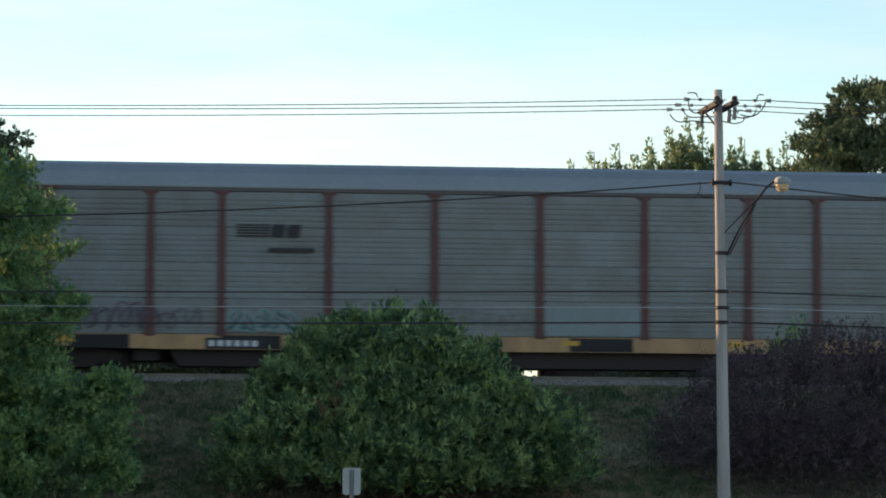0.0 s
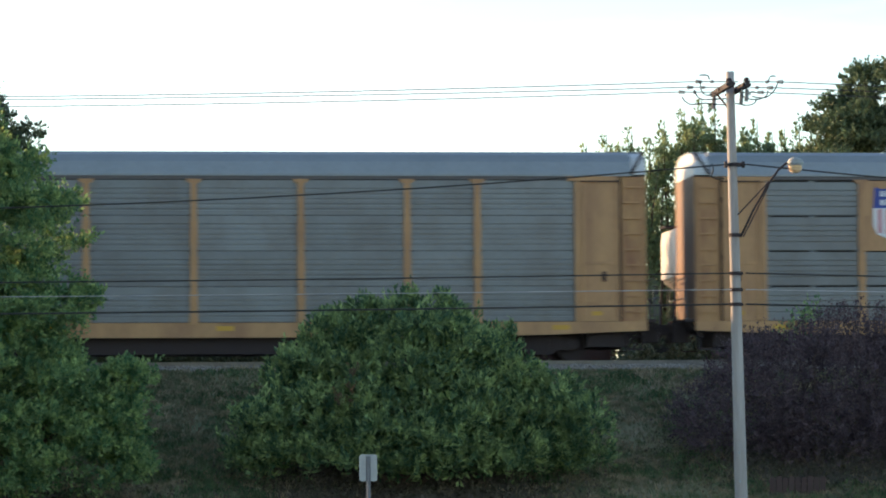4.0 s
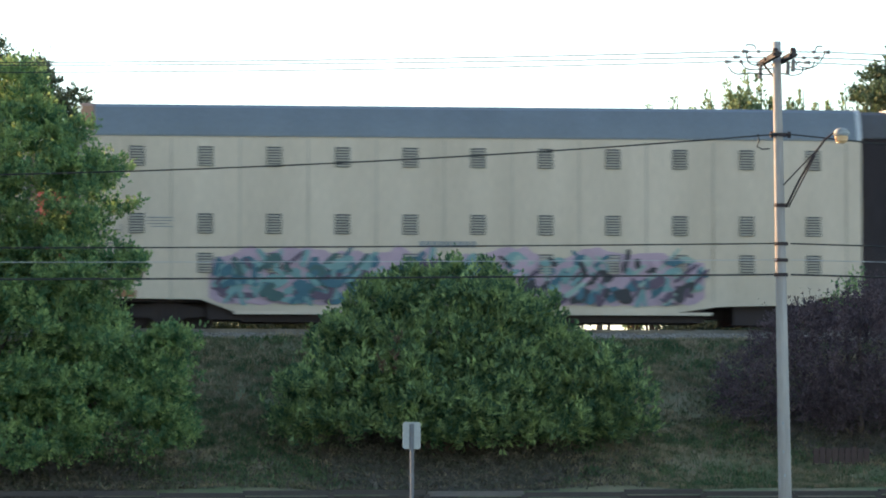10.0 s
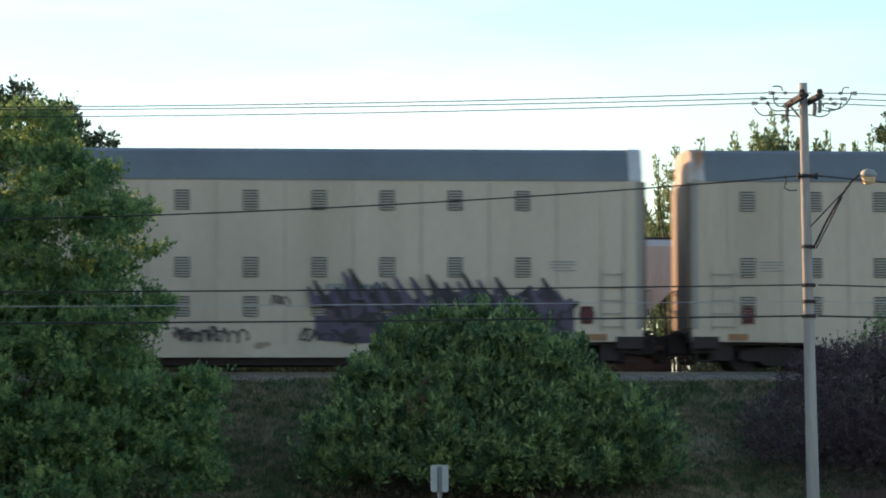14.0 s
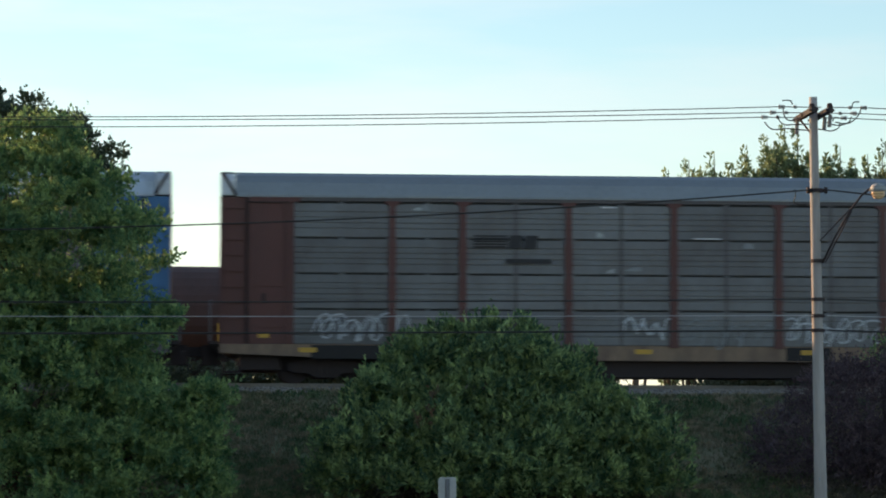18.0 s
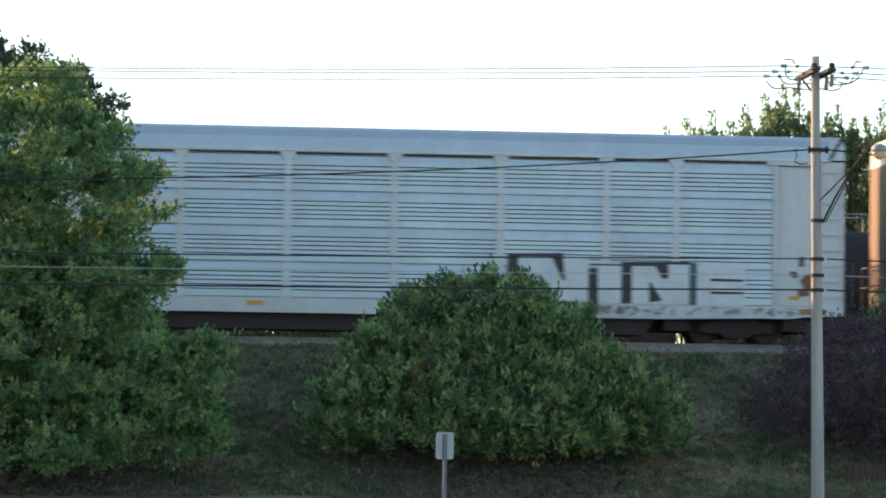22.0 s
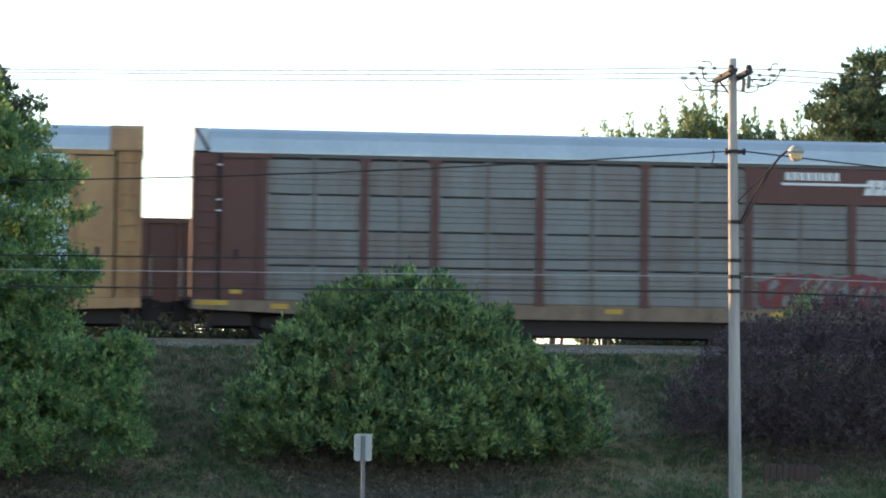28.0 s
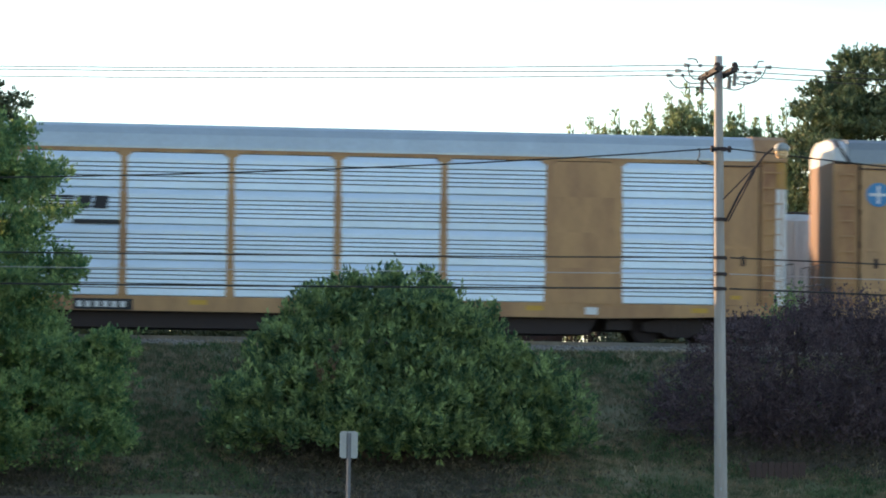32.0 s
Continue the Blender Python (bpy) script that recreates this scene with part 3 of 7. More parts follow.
def far_trees():
    tree("tree", "dark green tree behind the railway", (-8.3, 112, 2.6), [(0, 0, 11), (2, 0, 9), (-2, 0, 10)], 0.35,
         [(0, 0, 8, 4.6, 4, 4.4), (0.8, 0, 11.2, 2.5, 2.4, 1.7), (-2.2, 0, 11.6, 2.6, 2.6, 2.0), (3.2, 0, 10.9, 0.6, 0.7, 0.8), (4.45, 0, 10.7, 0.36, 0.42, 0.36), (4.1, 0, 9.4, 0.7, 0.8, 0.8), (-4, 0, 9, 4, 3, 4)], "far", 0.125, 0.5, 21, slim=0.6, thick=14, shoot=0.45)
    tree("tree", "tall dark green tree behind the railway", (30.0, 110, 2.6), [(0, 0, 12), (3, 0, 10), (-3, 0, 10)], 0.4,
         [(0, 0, 8, 5.6, 4, 5.2), (-1.5, 0, 11.0, 3.0, 3, 2.5), (2.4, 0, 11.4, 4.0, 3, 2.5), (-3.8, 0, 10.9, 1.2, 1.4, 1.4), (-4.6, 0, 9.2, 1.5, 1.8, 2.1), (6, 0, 8, 4, 3, 5)], "far_lit", 0.125, 0.5, 22, slim=0.6, thick=14, shoot=0.45)
    for i, (x, h, fill) in enumerate([(17.5, 11.0, 1), (18.3, 11.4, 2), (19.3, 11.7, 3), (20.0, 11.3, 3), (20.6, 12.0, 4), (21.4, 12.4, 3), (22.1, 12.8, 3), (22.6, 12.7, 3), (23.2, 11.8, 3), (23.9, 11.7, 4), (24.3, 12.0, 4), (24.9, 11.5, 4), (25.4, 11.7, 4), (26.0, 11.9, 4)]):
        slender_tree(x, 118, h, fill, 50 + i)
    for i, (x, h) in enumerate([(17.0, 16.5), (22.5, 14.5), (29.5, 16.0), (1.0, 11.0)]):
        tree("tree", "distant green tree beyond the railway", (x, 215, 2.4), [(0, 0, h), (2, 0, h * 0.8)], 0.3,
             [(0, 0, h * 0.7, 4, 3, h * 0.28), (2.5, 0, h * 0.66, 3, 3, h * 0.24), (-2.5, 0, h * 0.64, 3, 3, h * 0.22)], "far", 0.3, 0.9, 70 + i, thick=6, each=16, shoot=0.8)


near_tree()
centre_bush()
purple_bush()
far_trees()


def grass():
    rng = np.random.default_rng(5)
    n = 330000
    x = rng.uniform(-14, 36, n)
    y = 71.2 + 10.2 * rng.random(n)
    z = np.array([ground_height(b) + 0.16 * noise.noise((a * 0.35, b * 0.35, 0)) for a, b in zip(x, y)])
    patch = np.array([noise.noise((a * 0.5, b * 0.5, 3)) for a, b in zip(x, y)])
    keep = rng.random(n) < 0.72 + 1.0 * patch
    for cx, cy, rx, ry in SHADED_GROUND:
        q = ((x - cx) / rx) ** 2 + ((y - cy) / ry) ** 2
        keep &= rng.random(n) < np.clip(0.02 + 1.3 * (q - 0.5), 0.02, 1.0)
    c = np.stack([x, y, z + 0.035], 1)[keep]
    o = np.tile(np.array([0, -0.2, 1.6]), (len(c), 1))
    ob = new("grass", leaf_mesh("grass", c, o, 0.13, LEAF["grass"], 6, flat=0.8, slim=0.2))
    tagged(ob, "uneven green and straw-coloured grass on the bank", "grass", kind="stuff")


grass()


def undergrowth():
    """Dead leaves and creepers on the bare ground beneath the shrubs."""
    rng = np.random.default_rng(15)
    n = 60000
    x = rng.uniform(-11, 24, n)
    y = 70.9 + 6.2 * rng.random(n)
    keep = np.zeros(n, bool)
    for cx, cy, rx, ry in SHADED_GROUND:
        keep |= ((x - cx) / (rx * 1.25)) ** 2 + ((y - cy) / (ry * 1.25)) ** 2 < 0.5 + rng.random(n)
    x, y = x[keep], y[keep]
    z = np.array([ground_height(b) + 0.16 * noise.noise((a * 0.35, b * 0.35, 0)) for a, b in zip(x, y)])
    lift = 0.02 + 0.12 * rng.random(len(x)) ** 3
    c = np.stack([x, y, z + lift], 1)
    ob = new("undergrowth", leaf_mesh("undergrowth", c, np.tile(np.array([0, -0.4, 0.5]), (len(c), 1)), 0.085, LEAF["shaded_litter"], 16, flat=0.6, slim=0.6, face_up=0.5))
    tagged(ob, "dead brown leaves and dark creepers under the shrubs", "undergrowth", kind="stuff")


undergrowth()


def tussocks():
    """Longer tufts of grass here and there on the bank, thicker and paler along its top."""
    rng = np.random.default_rng(25)
    for name, key, words, count, y0, y1, tall in (("green_tussocks", "tussock", "dark green tufts of longer grass on the bank", 1500, 71.4, 80.8, 0.17), ("straw_tussocks", "straw", "dry straw-coloured tufts along the bank", 900, 71.3, 81.4, 0.15)):
        x, y = rng.uniform(-12, 34, count), y0 + (y1 - y0) * rng.random(count) ** (0.9 if key == "tussock" else 0.6)
        lush = np.array([noise.noise((a * 0.45, b * 0.7, 12 if key == "straw" else 4)) for a, b in zip(x, y)])
        ok = lush > (0.05 if key == "straw" else -0.12)
        for cx, cy, rx, ry in SHADED_GROUND:
            ok &= ((x - cx) / rx) ** 2 + ((y - cy) / ry) ** 2 > 0.8
        C = []
        for a, b in zip(x[ok], y[ok]):
            m = 46
            r = rng.uniform(0.10, 0.32)
            px, py = a + rng.normal(size=m) * r, b + rng.normal(size=m) * r * 0.7
            C.append(np.stack([px, py, np.array([ground_height(q) for q in py]) + 0.16 * noise.noise((a * 0.35, b * 0.35, 0)) + 0.02 + tall * 0.5 * rng.random(m)], 1))
        c = np.concatenate(C)
        ob = new(name, leaf_mesh(name, c, np.tile(np.array([0, -0.2, 1.3]), (len(c), 1)), tall, LEAF[key], 26, flat=0.8, slim=0.16))
        tagged(ob, words, "grass", kind="stuff")


tussocks()


def weeds():
    rng = np.random.default_rng(9)
    C, O = [], []
    for k in range(4200):
        x, y, h = rng.uniform(-12, 34), rng.uniform(87.6, 93.0), rng.uniform(0.42, 1.2)
        if 11.6 < x < 14.6:
            if k % 3:
                continue
            h *= 0.32
        n = 26
        f = rng.random(n)
        C.append(np.stack([x + rng.normal(size=n) * 0.13, y + rng.normal(size=n) * 0.13, 4.12 + f * h], 1))
        O.append(np.tile(np.array([0, 0, 1.0]), (n, 1)))
    ob = new("weeds", leaf_mesh("weeds", np.concatenate(C), np.concatenate(O), 0.15, LEAF["far"], 10, flat=0.5, slim=0.5))
    tagged(ob, "straggling green weeds between the two tracks", "weeds", kind="stuff")


weeds()


def smooth_line(pts, n=4):
    """A rounded line through the given points."""
    p = [Vector(q) for q in pts]
    p = [2 * p[0] - p[1]] + p + [2 * p[-1] - p[-2]]
    out = []
    for a, b, c, d in zip(p, p[1:], p[2:], p[3:]):
        for i in range(n):
            t = i / n
            out.append(0.5 * (2 * b + (c - a) * t + (2 * a - 5 * b + 4 * c - d) * t * t + (3 * b - a - 3 * c + d) * t ** 3))
    return out + [p[-2]]


# ---- pole, lamp, wires, sign, kerb wall ----
POLE = Vector((13.5, 68.0, 0.0))


def utility_pole():
    t = thing("utility_pole", "weathered grey wooden utility pole with a crossarm", "utility pole", at=POLE)
    s = Shape()
    top = 10.62
    fs = [i / 12 for i in range(13)]
    s.tube([(0.05 - 0.16 * f, 0, -0.2 + (top + 0.2) * f) for f in fs], [0.155 - 0.06 * f for f in fs], 16)
    part("pole", s, MAT["wood_pole"], t, smooth=True)
    # two arms, one on each side of the pole, that run mostly away from the eye
    for far_x, near_x, mat in ((-0.29, -0.31, "timber"), (0.07, 0.07, "timber")):
        arm = Shape()
        ring = lambda x, y: [(x - 0.05, y, 10.16), (x + 0.05, y, 10.16), (x + 0.05, y, 10.28), (x - 0.05, y, 10.28)]
        arm.hull(ring(far_x, 1.1), ring(near_x, -1.1))
        part("crossarm", arm, MAT[mat], t)
        for f in (0.02, 0.5, 0.98):
            x, y = near_x + (far_x - near_x) * f, -1.1 + 2.2 * f
            part("arm_bolt", Shape().rod((x - 0.09, y, 10.21), (x + 0.09, y, 10.21), 0.03, n=8), MAT["dark"], t)
    for x, y, z0 in ((-0.11, -0.3, 10.24), (0.07, -1.0, 10.24), (-0.31, -0.9, 10.24)):
        part("insulator", Shape().rod((x, y, z0), (x, y, z0 + 0.07), 0.03, n=8).rod((x, y, z0 + 0.05), (x, y, z0 + 0.13), 0.075, 0.05, n=12), MAT["dark"], t)
    for x, y in ((-0.34, 0.8), (0.08, -0.3), (0.10, -0.8)):
        cut = Shape().rod((x, y, 9.86), (x + 0.02, y, 10.14), 0.05, 0.042, n=10)
        cut.rod((x, y, 10.12), (x, y, 10.17), 0.02, n=6)
        part("cutout", cut, MAT["concrete"], t)
    # slack jumper wires between the two dead-ended runs, and their curled tails
    def wire(pts, y0, y1, r=0.014):
        line = smooth_line([(x, z) for x, z in pts], 4)
        n = len(line) - 1
        part("jumper", Shape().tube([(q.x - 0.11 + 0.194 * (y0 + (y1 - y0) * i / n), y0 + (y1 - y0) * i / n, q.y) for i, q in enumerate(line)], [r] * (n + 1), 6), MAT["wire_grey"], t)
    wire([(-0.68, 10.30), (-0.66, 10.12), (-0.56, 10.03), (-0.40, 10.06), (-0.28, 10.14)], -0.9, -0.2)
    wire([(-0.82, 10.18), (-0.75, 10.05), (-0.62, 10.00), (-0.45, 10.02), (-0.10, 10.05)], -0.1, 0.4)
    wire([(-1.12, 10.12), (-1.02, 9.99), (-0.88, 9.93), (-0.60, 9.95), (-0.35, 9.92), (-0.14, 9.90)], 0.7, 0.3)
    wire([(-0.70, 10.43), (-0.60, 10.44), (-0.50, 10.42), (-0.47, 10.34)], -0.9, -0.9)
    wire([(1.10, 10.30), (1.02, 10.14), (0.86, 10.02), (0.70, 10.02), (0.52, 10.08)], -0.9, 0.2)
    wire([(0.88, 10.18), (0.82, 10.06), (0.62, 10.00), (0.42, 10.03), (0.30, 10.09)], -0.1, 0.3)
    wire([(0.62, 10.12), (0.58, 9.98), (0.40, 9.91), (0.25, 9.92), (0.12, 9.93)], 0.7, 0.3)
    wire([(0.88, 10.30), (0.90, 10.39), (0.95, 10.42), (1.04, 10.42)], -0.9, -0.9)
    wire([(0.46, 10.12), (0.48, 10.20), (0.54, 10.21), (0.62, 10.19)], 0.4, 0.4)
    part("arm_brace", Shape().rod((-0.30, 0.6, 10.18), (-0.14, 0.08, 9.80), 0.024, n=6), MAT["dark"], t)
    for x, z in ((-0.02, 1.31), (0.01, 0.78), (-0.03, 1.95)):
        part("tag", Shape().box(x - 0.02, x + 0.02, -0.165, -0.15, z, z + 0.07), MAT["sign_back"], t, "small metal pole tag")
    for z in (8.5, 6.03, 5.66, 5.33, 6.9):
        b = Shape()
        b.rod((-0.24 if z == 8.5 else -0.15, -0.05, z), (0.16 if z == 8.5 else 0.12, -0.05, z), 0.035, n=10)
        if z == 8.5:
            for cx in (-0.24, 0.16):
                b.rod((cx - 0.03, -0.05, z), (cx + 0.03, -0.05, z), 0.075, n=12)
        b.rod((-0.03, 0, z - 0.04), (-0.03, 0, z + 0.04), 0.15, n=14)
        part("bracket", b, MAT["dark"], t)


utility_pole()


def street_lamp():
    t = thing("street_lamp", "old street lamp on a bent arm bolted to the pole", "street lamp", at=POLE)
    path = [(0.06, -0.16, 6.85), (0.35, -0.2, 7.45), (0.7, -0.2, 8.05), (0.95, -0.2, 8.38), (1.12, -0.2, 8.52), (1.25, -0.2, 8.55)]
    s = Shape().tube(path, [0.025] * 6, 8)
    part("arm", s, MAT["dark"], t, smooth=True)
    for a, b in (((0.0, -0.16, 7.35), (0.72, -0.2, 8.1)), ((0.12, -0.16, 6.85), (0.72, -0.2, 8.02))):
        part("brace", Shape().rod(a, b, 0.016, n=6), MAT["dark"], t)
    h = Shape()
    rings = [(0.03, 8.66), (0.12, 8.63), (0.185, 8.56), (0.19, 8.50), (0.16, 8.47)]
    for (r0, z0), (r1, z1) in zip(rings, rings[1:]):
        h.rod((1.33, -0.2, z0), (1.33, -0.2, z1), r0, r1, n=18)
    part("housing", h, MAT["sign_back"], t, smooth=True)
    g = Shape()
    rings = [(0.15, 8.47), (0.155, 8.40), (0.12, 8.33), (0.05, 8.30)]
    for (r0, z0), (r1, z1) in zip(rings, rings[1:]):
        g.rod((1.33, -0.2, z0), (1.33, -0.2, z1), r0, r1, n=18)
    part("globe", g, MAT["globe"], t, "clouded amber glass globe", smooth=True)


MAT["globe"] = material("clouded amber glass", (0.75, 0.50, 0.26), 0.3, amount=0.2)
street_lamp()


def cable(name, label, pts, r, mat):
    cu = bpy.data.curves.new(name, "CURVE")
    cu.dimensions, cu.bevel_depth, cu.bevel_resolution = "3D", r, 1
    sp = cu.splines.new("POLY")
    sp.points.add(len(pts) - 1)
    for p, q in zip(sp.points, pts):
        p.co = (*q, 1)
    cu.materials.append(mat)
    return tagged(new(name, cu), label, "cable")


def span(a, b, sag, n=26):
    a, b = Vector(a), Vector(b)
    return [a.lerp(b, i / n) - Vector((0, 0, sag * 4 * (i / n) * (1 - i / n))) for i in range(n + 1)]


WIRE_Z = (10.29, 10.25, 10.23)


def wires():
    px, py = POLE.x, POLE.y
    for k in range(3):
        for x, y, xe, sag, side in ((px - 1.06 - 0.05 * k, py - 0.9 + 0.8 * k, -34, 0.5, -1), (px + 0.92 - 0.06 * k, py - 0.9 + 0.8 * k, 60, 0.6, 1)):
            cable("power_line", "thin overhead power line strung from the pole", span((x, y, WIRE_Z[k]), (xe, y + 0.4, WIRE_Z[k]), (0.44, 0.37, 0.43)[k]), 0.0115, MAT["wire_grey"])
            d = Shape()
            for q in range(3):
                cx = x - side * 0.05 * q
                d.rod((cx, y, WIRE_Z[k]), (cx - side * 0.03, y, WIRE_Z[k]), 0.05 - 0.006 * q, n=8)
            d.rod((x - side * 0.33, y, WIRE_Z[k]), (x - side * 0.40, y, WIRE_Z[k]), 0.036, n=8)
            d.rod((x, y, WIRE_Z[k]), (px + side * 0.1, y, WIRE_Z[k]), 0.012, n=6)
            ins = new("strain_insulator", d.mesh("strain_insulator", MAT["concrete"]))
            tagged(ins, "grey strain insulator string on a power line", "insulator")
    for z, sag, r, name, zl in ((8.5, 1.0, 0.018, "overhead_cable", 8.2), (6.03, 0.15, 0.018, "overhead_cable", 5.9), (5.66, 0.08, 0.010, "messenger_wire", 5.5), (5.33, 0.14, 0.022, "overhead_cable", 5.2)):
        m = MAT["wire_bright"] if name == "messenger_wire" else MAT["wire"]
        cable(name, "overhead line clamped to the wooden pole", span((px - 0.16, py - 0.17, z), (-34, py - 0.2, zl), sag), r, m)
        cable(name, "overhead line clamped to the wooden pole", span((px + 0.16, py - 0.17, z), (60, py - 0.2, z - 0.6), sag), r, m)

    cable("cable_tail", "loose cable end hanging from the overhead line", [(px - 0.62, py - 0.17, 8.46), (px - 0.56, py - 0.17, 8.50), (px - 0.55, py - 0.17, 8.34), (px - 0.60, py - 0.17, 8.22), (px - 0.48, py - 0.17, 8.16), (px - 0.30, py - 0.17, 8.17)], 0.016, MAT["wire"])


wires()


def parking_sign():
    t = thing("parking_sign", "back of a rounded metal sign on a steel channel post", "sign", at=(3.86, 51.4, 0))
    s = Shape()
    pts = []
    for cx, cz, a0 in ((0.11, 2.11, 0), (-0.11, 2.11, 90), (-0.11, 1.74, 180), (0.11, 1.74, 270)):
        for k in range(5):
            a = radians(a0 + 22.5 * k)
            pts.append((cx + 0.042 * math.cos(a), cz + 0.042 * math.sin(a)))
    s.along_y(pts, 0.0, 0.004)
    part("sign_plate", s, MAT["sign_back"], t)
    p = Shape()
    p.hull([(-0.04, -0.004, 0), (-0.025, -0.004, 0), (-0.018, -0.034, 0), (0.018, -0.034, 0), (0.025, -0.004, 0), (0.04, -0.004, 0), (0.04, -0.001, 0), (-0.04, -0.001, 0)],
           [(-0.04, -0.004, 2.12), (-0.025, -0.004, 2.12), (-0.018, -0.034, 2.12), (0.018, -0.034, 2.12), (0.025, -0.004, 2.12), (0.04, -0.004, 2.12), (0.04, -0.001, 2.12), (-0.04, -0.001, 2.12)])
    part("post", p, MAT["post_steel"], t)


parking_sign()


def timber_wall():
    rnd = random.Random(3)
    w = thing("timber_edging", "low weathered timber edging along the foot of the bank", "edging", at=(0, 70.1, 0), kind="structure")
    x = -16.0
    while x < 34:
        L = rnd.uniform(1.7, 2.4)
        top = 0.40 + rnd.uniform(-0.03, 0.04)
        s = Shape()
        s.box(x + 0.02, x + L - 0.02, -0.1, 0.1, top - 0.11, top, bev=0.012)
        part("plank", s, MAT["timber"] if rnd.random() < 0.9 else MAT["timber_pale"], w)
        s = Shape()
        s.box(x + 0.02, x + L - 0.02, -0.04, 0.08, 0.0, top - 0.14)
        part("board", s, MAT["timber"], w)
        part("stake", Shape().box(x - 0.07, x + 0.07, -0.13, -0.11 + 0.04, -0.05, top - 0.05), MAT["timber"], w)
        x += L


timber_wall()


def low_fence():
    f = thing("low_fence", "short low fence of reddish-brown boards under the purple shrub", "fence", at=(15.3, 73.3, ground_height(73.3)))
    rnd = random.Random(8)
    for i in range(9):
        top = 0.36 + rnd.uniform(-0.02, 0.02)
        part("board", Shape().box(0.155 * i, 0.155 * i + 0.14, -0.012, 0.012, -0.05, top, bev=0.004), MAT["red_wood"], f)
    part("rail", Shape().box(-0.02, 1.41, 0.013, 0.05, 0.22, 0.29), MAT["red_wood"], f)


MAT["red_wood"] = material("reddish-brown stained boards", (0.060, 0.036, 0.034), 0.85, dirt=(0.06, 0.045, 0.04), scale=3, streak=6, vary=0.1)
low_fence()

# ---- the freight train on the near track ----
PITCH, GAP = 29.15, 1.36
BAYS = [2.76, 1.933, 2.91, 2.91, 2.91, 2.91, 2.91, 1.933, 2.76]
LENGTH = PITCH - GAP
HALF = LENGTH / 2
END = HALF - sum(BAYS) / 2
PANEL_Z = [1.06 + 0.972 * i for i in range(5)]


def grooved(w, h, face, depth, wide, slot, lean=0.0, grooves=(0.215, 0.365, 0.515, 0.665)):
    """A pressed sheet w wide and h high that faces -y: long grooves, and a plain band across the joint to the next
    sheet.
    slot: material of the groove faces, 1 paints the shade inside them dark; lean: how far the strips between them tip
    to the sky."""
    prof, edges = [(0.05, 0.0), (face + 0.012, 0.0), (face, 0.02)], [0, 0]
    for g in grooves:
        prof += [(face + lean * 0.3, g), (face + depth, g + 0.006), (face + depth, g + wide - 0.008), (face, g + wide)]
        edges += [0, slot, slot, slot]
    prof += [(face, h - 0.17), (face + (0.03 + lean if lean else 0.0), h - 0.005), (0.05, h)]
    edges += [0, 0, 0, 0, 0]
    return Shape().along_x(prof, 0, w, 0, edges[:len(prof)])


PANEL_MESH = {}


def panel_mesh(style, w, mat):
    key = (style, round(w, 2), mat.name)
    if key not in PANEL_MESH:
        if style == "slat":
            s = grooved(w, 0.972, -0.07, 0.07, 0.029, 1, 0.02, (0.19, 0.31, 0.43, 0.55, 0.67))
        elif style == "lined":
            s = grooved(w, 0.925, -0.015, 0.03, 0.045, 0)
            for a, b in ((0.0, 0.03), (0.47, 0.53), (0.97, 1.0)):
                s.box(w * a, w * b, -0.012, 0.05, 0.925, 0.972)
        else:
            s = grooved(w, 0.970, -0.012, 0.024, 0.060, 0, 0.0, (0.13, 0.27, 0.41, 0.55, 0.69))
            # raised dark ticks in place of the unlit gap ends beside the posts
            for x in (0.0, w - 0.09):
                s.box(x, x + 0.09, -0.02, 0.0, -0.012, 0.014, 1)
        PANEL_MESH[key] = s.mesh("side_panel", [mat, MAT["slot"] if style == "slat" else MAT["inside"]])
    return PANEL_MESH[key]


SHARED = {}


def shared(key, make):
    if key not in SHARED:
        SHARED[key] = make()
    return SHARED[key]


def wheelset_mesh():
    s = Shape()
    for y in (-0.75, 0.75):
        s.rod((0, y - 0.065, 0.42), (0, y + 0.065, 0.42), 0.42, n=24)
        s.rod((0, y + (0.065 if y < 0 else -0.065), 0.42), (0, y + (0.09 if y < 0 else -0.09), 0.42), 0.45, n=24)
    s.rod((0, -1.0, 0.42), (0, 1.0, 0.42), 0.08, n=10)
    return s.mesh("wheelset", MAT["dark"])


def bogie_frame_mesh():
    s = Shape()
    for y in (-1.02, 1.02):
        s.along_y([(-1.05, 0.34), (-0.78, 0.28), (-0.5, 0.3), (-0.3, 0.16), (0.3, 0.16), (0.5, 0.3), (0.78, 0.28), (1.05, 0.34), (1.02, 0.56), (0.4, 0.66), (0.3, 0.72), (-0.3, 0.72), (-0.4, 0.66), (-1.02, 0.56)], y - 0.07, y + 0.07)
        for x in (-0.16, 0, 0.16):
            s.rod((x, y - 0.02, 0.24), (x, y - 0.02, 0.58), 0.075, n=10)
        for x in (-0.88, 0.88):
            s.rod((x, y - 0.12, 0.42), (x, y + 0.12, 0.42), 0.13, n=12)
    s.box(-0.2, 0.2, -1.1, 1.1, 0.5, 0.75)
    return s.mesh("side_frames", MAT["dark"])


def bogie(parent, x):
    b = part("bogie", shared("bogie", bogie_frame_mesh), None, parent, at=(x, 0, 0))
    for dx in (-0.88, 0.88):
        part("wheelset", shared("wheelset", wheelset_mesh), None, b, at=(dx, 0, 0))
    return b


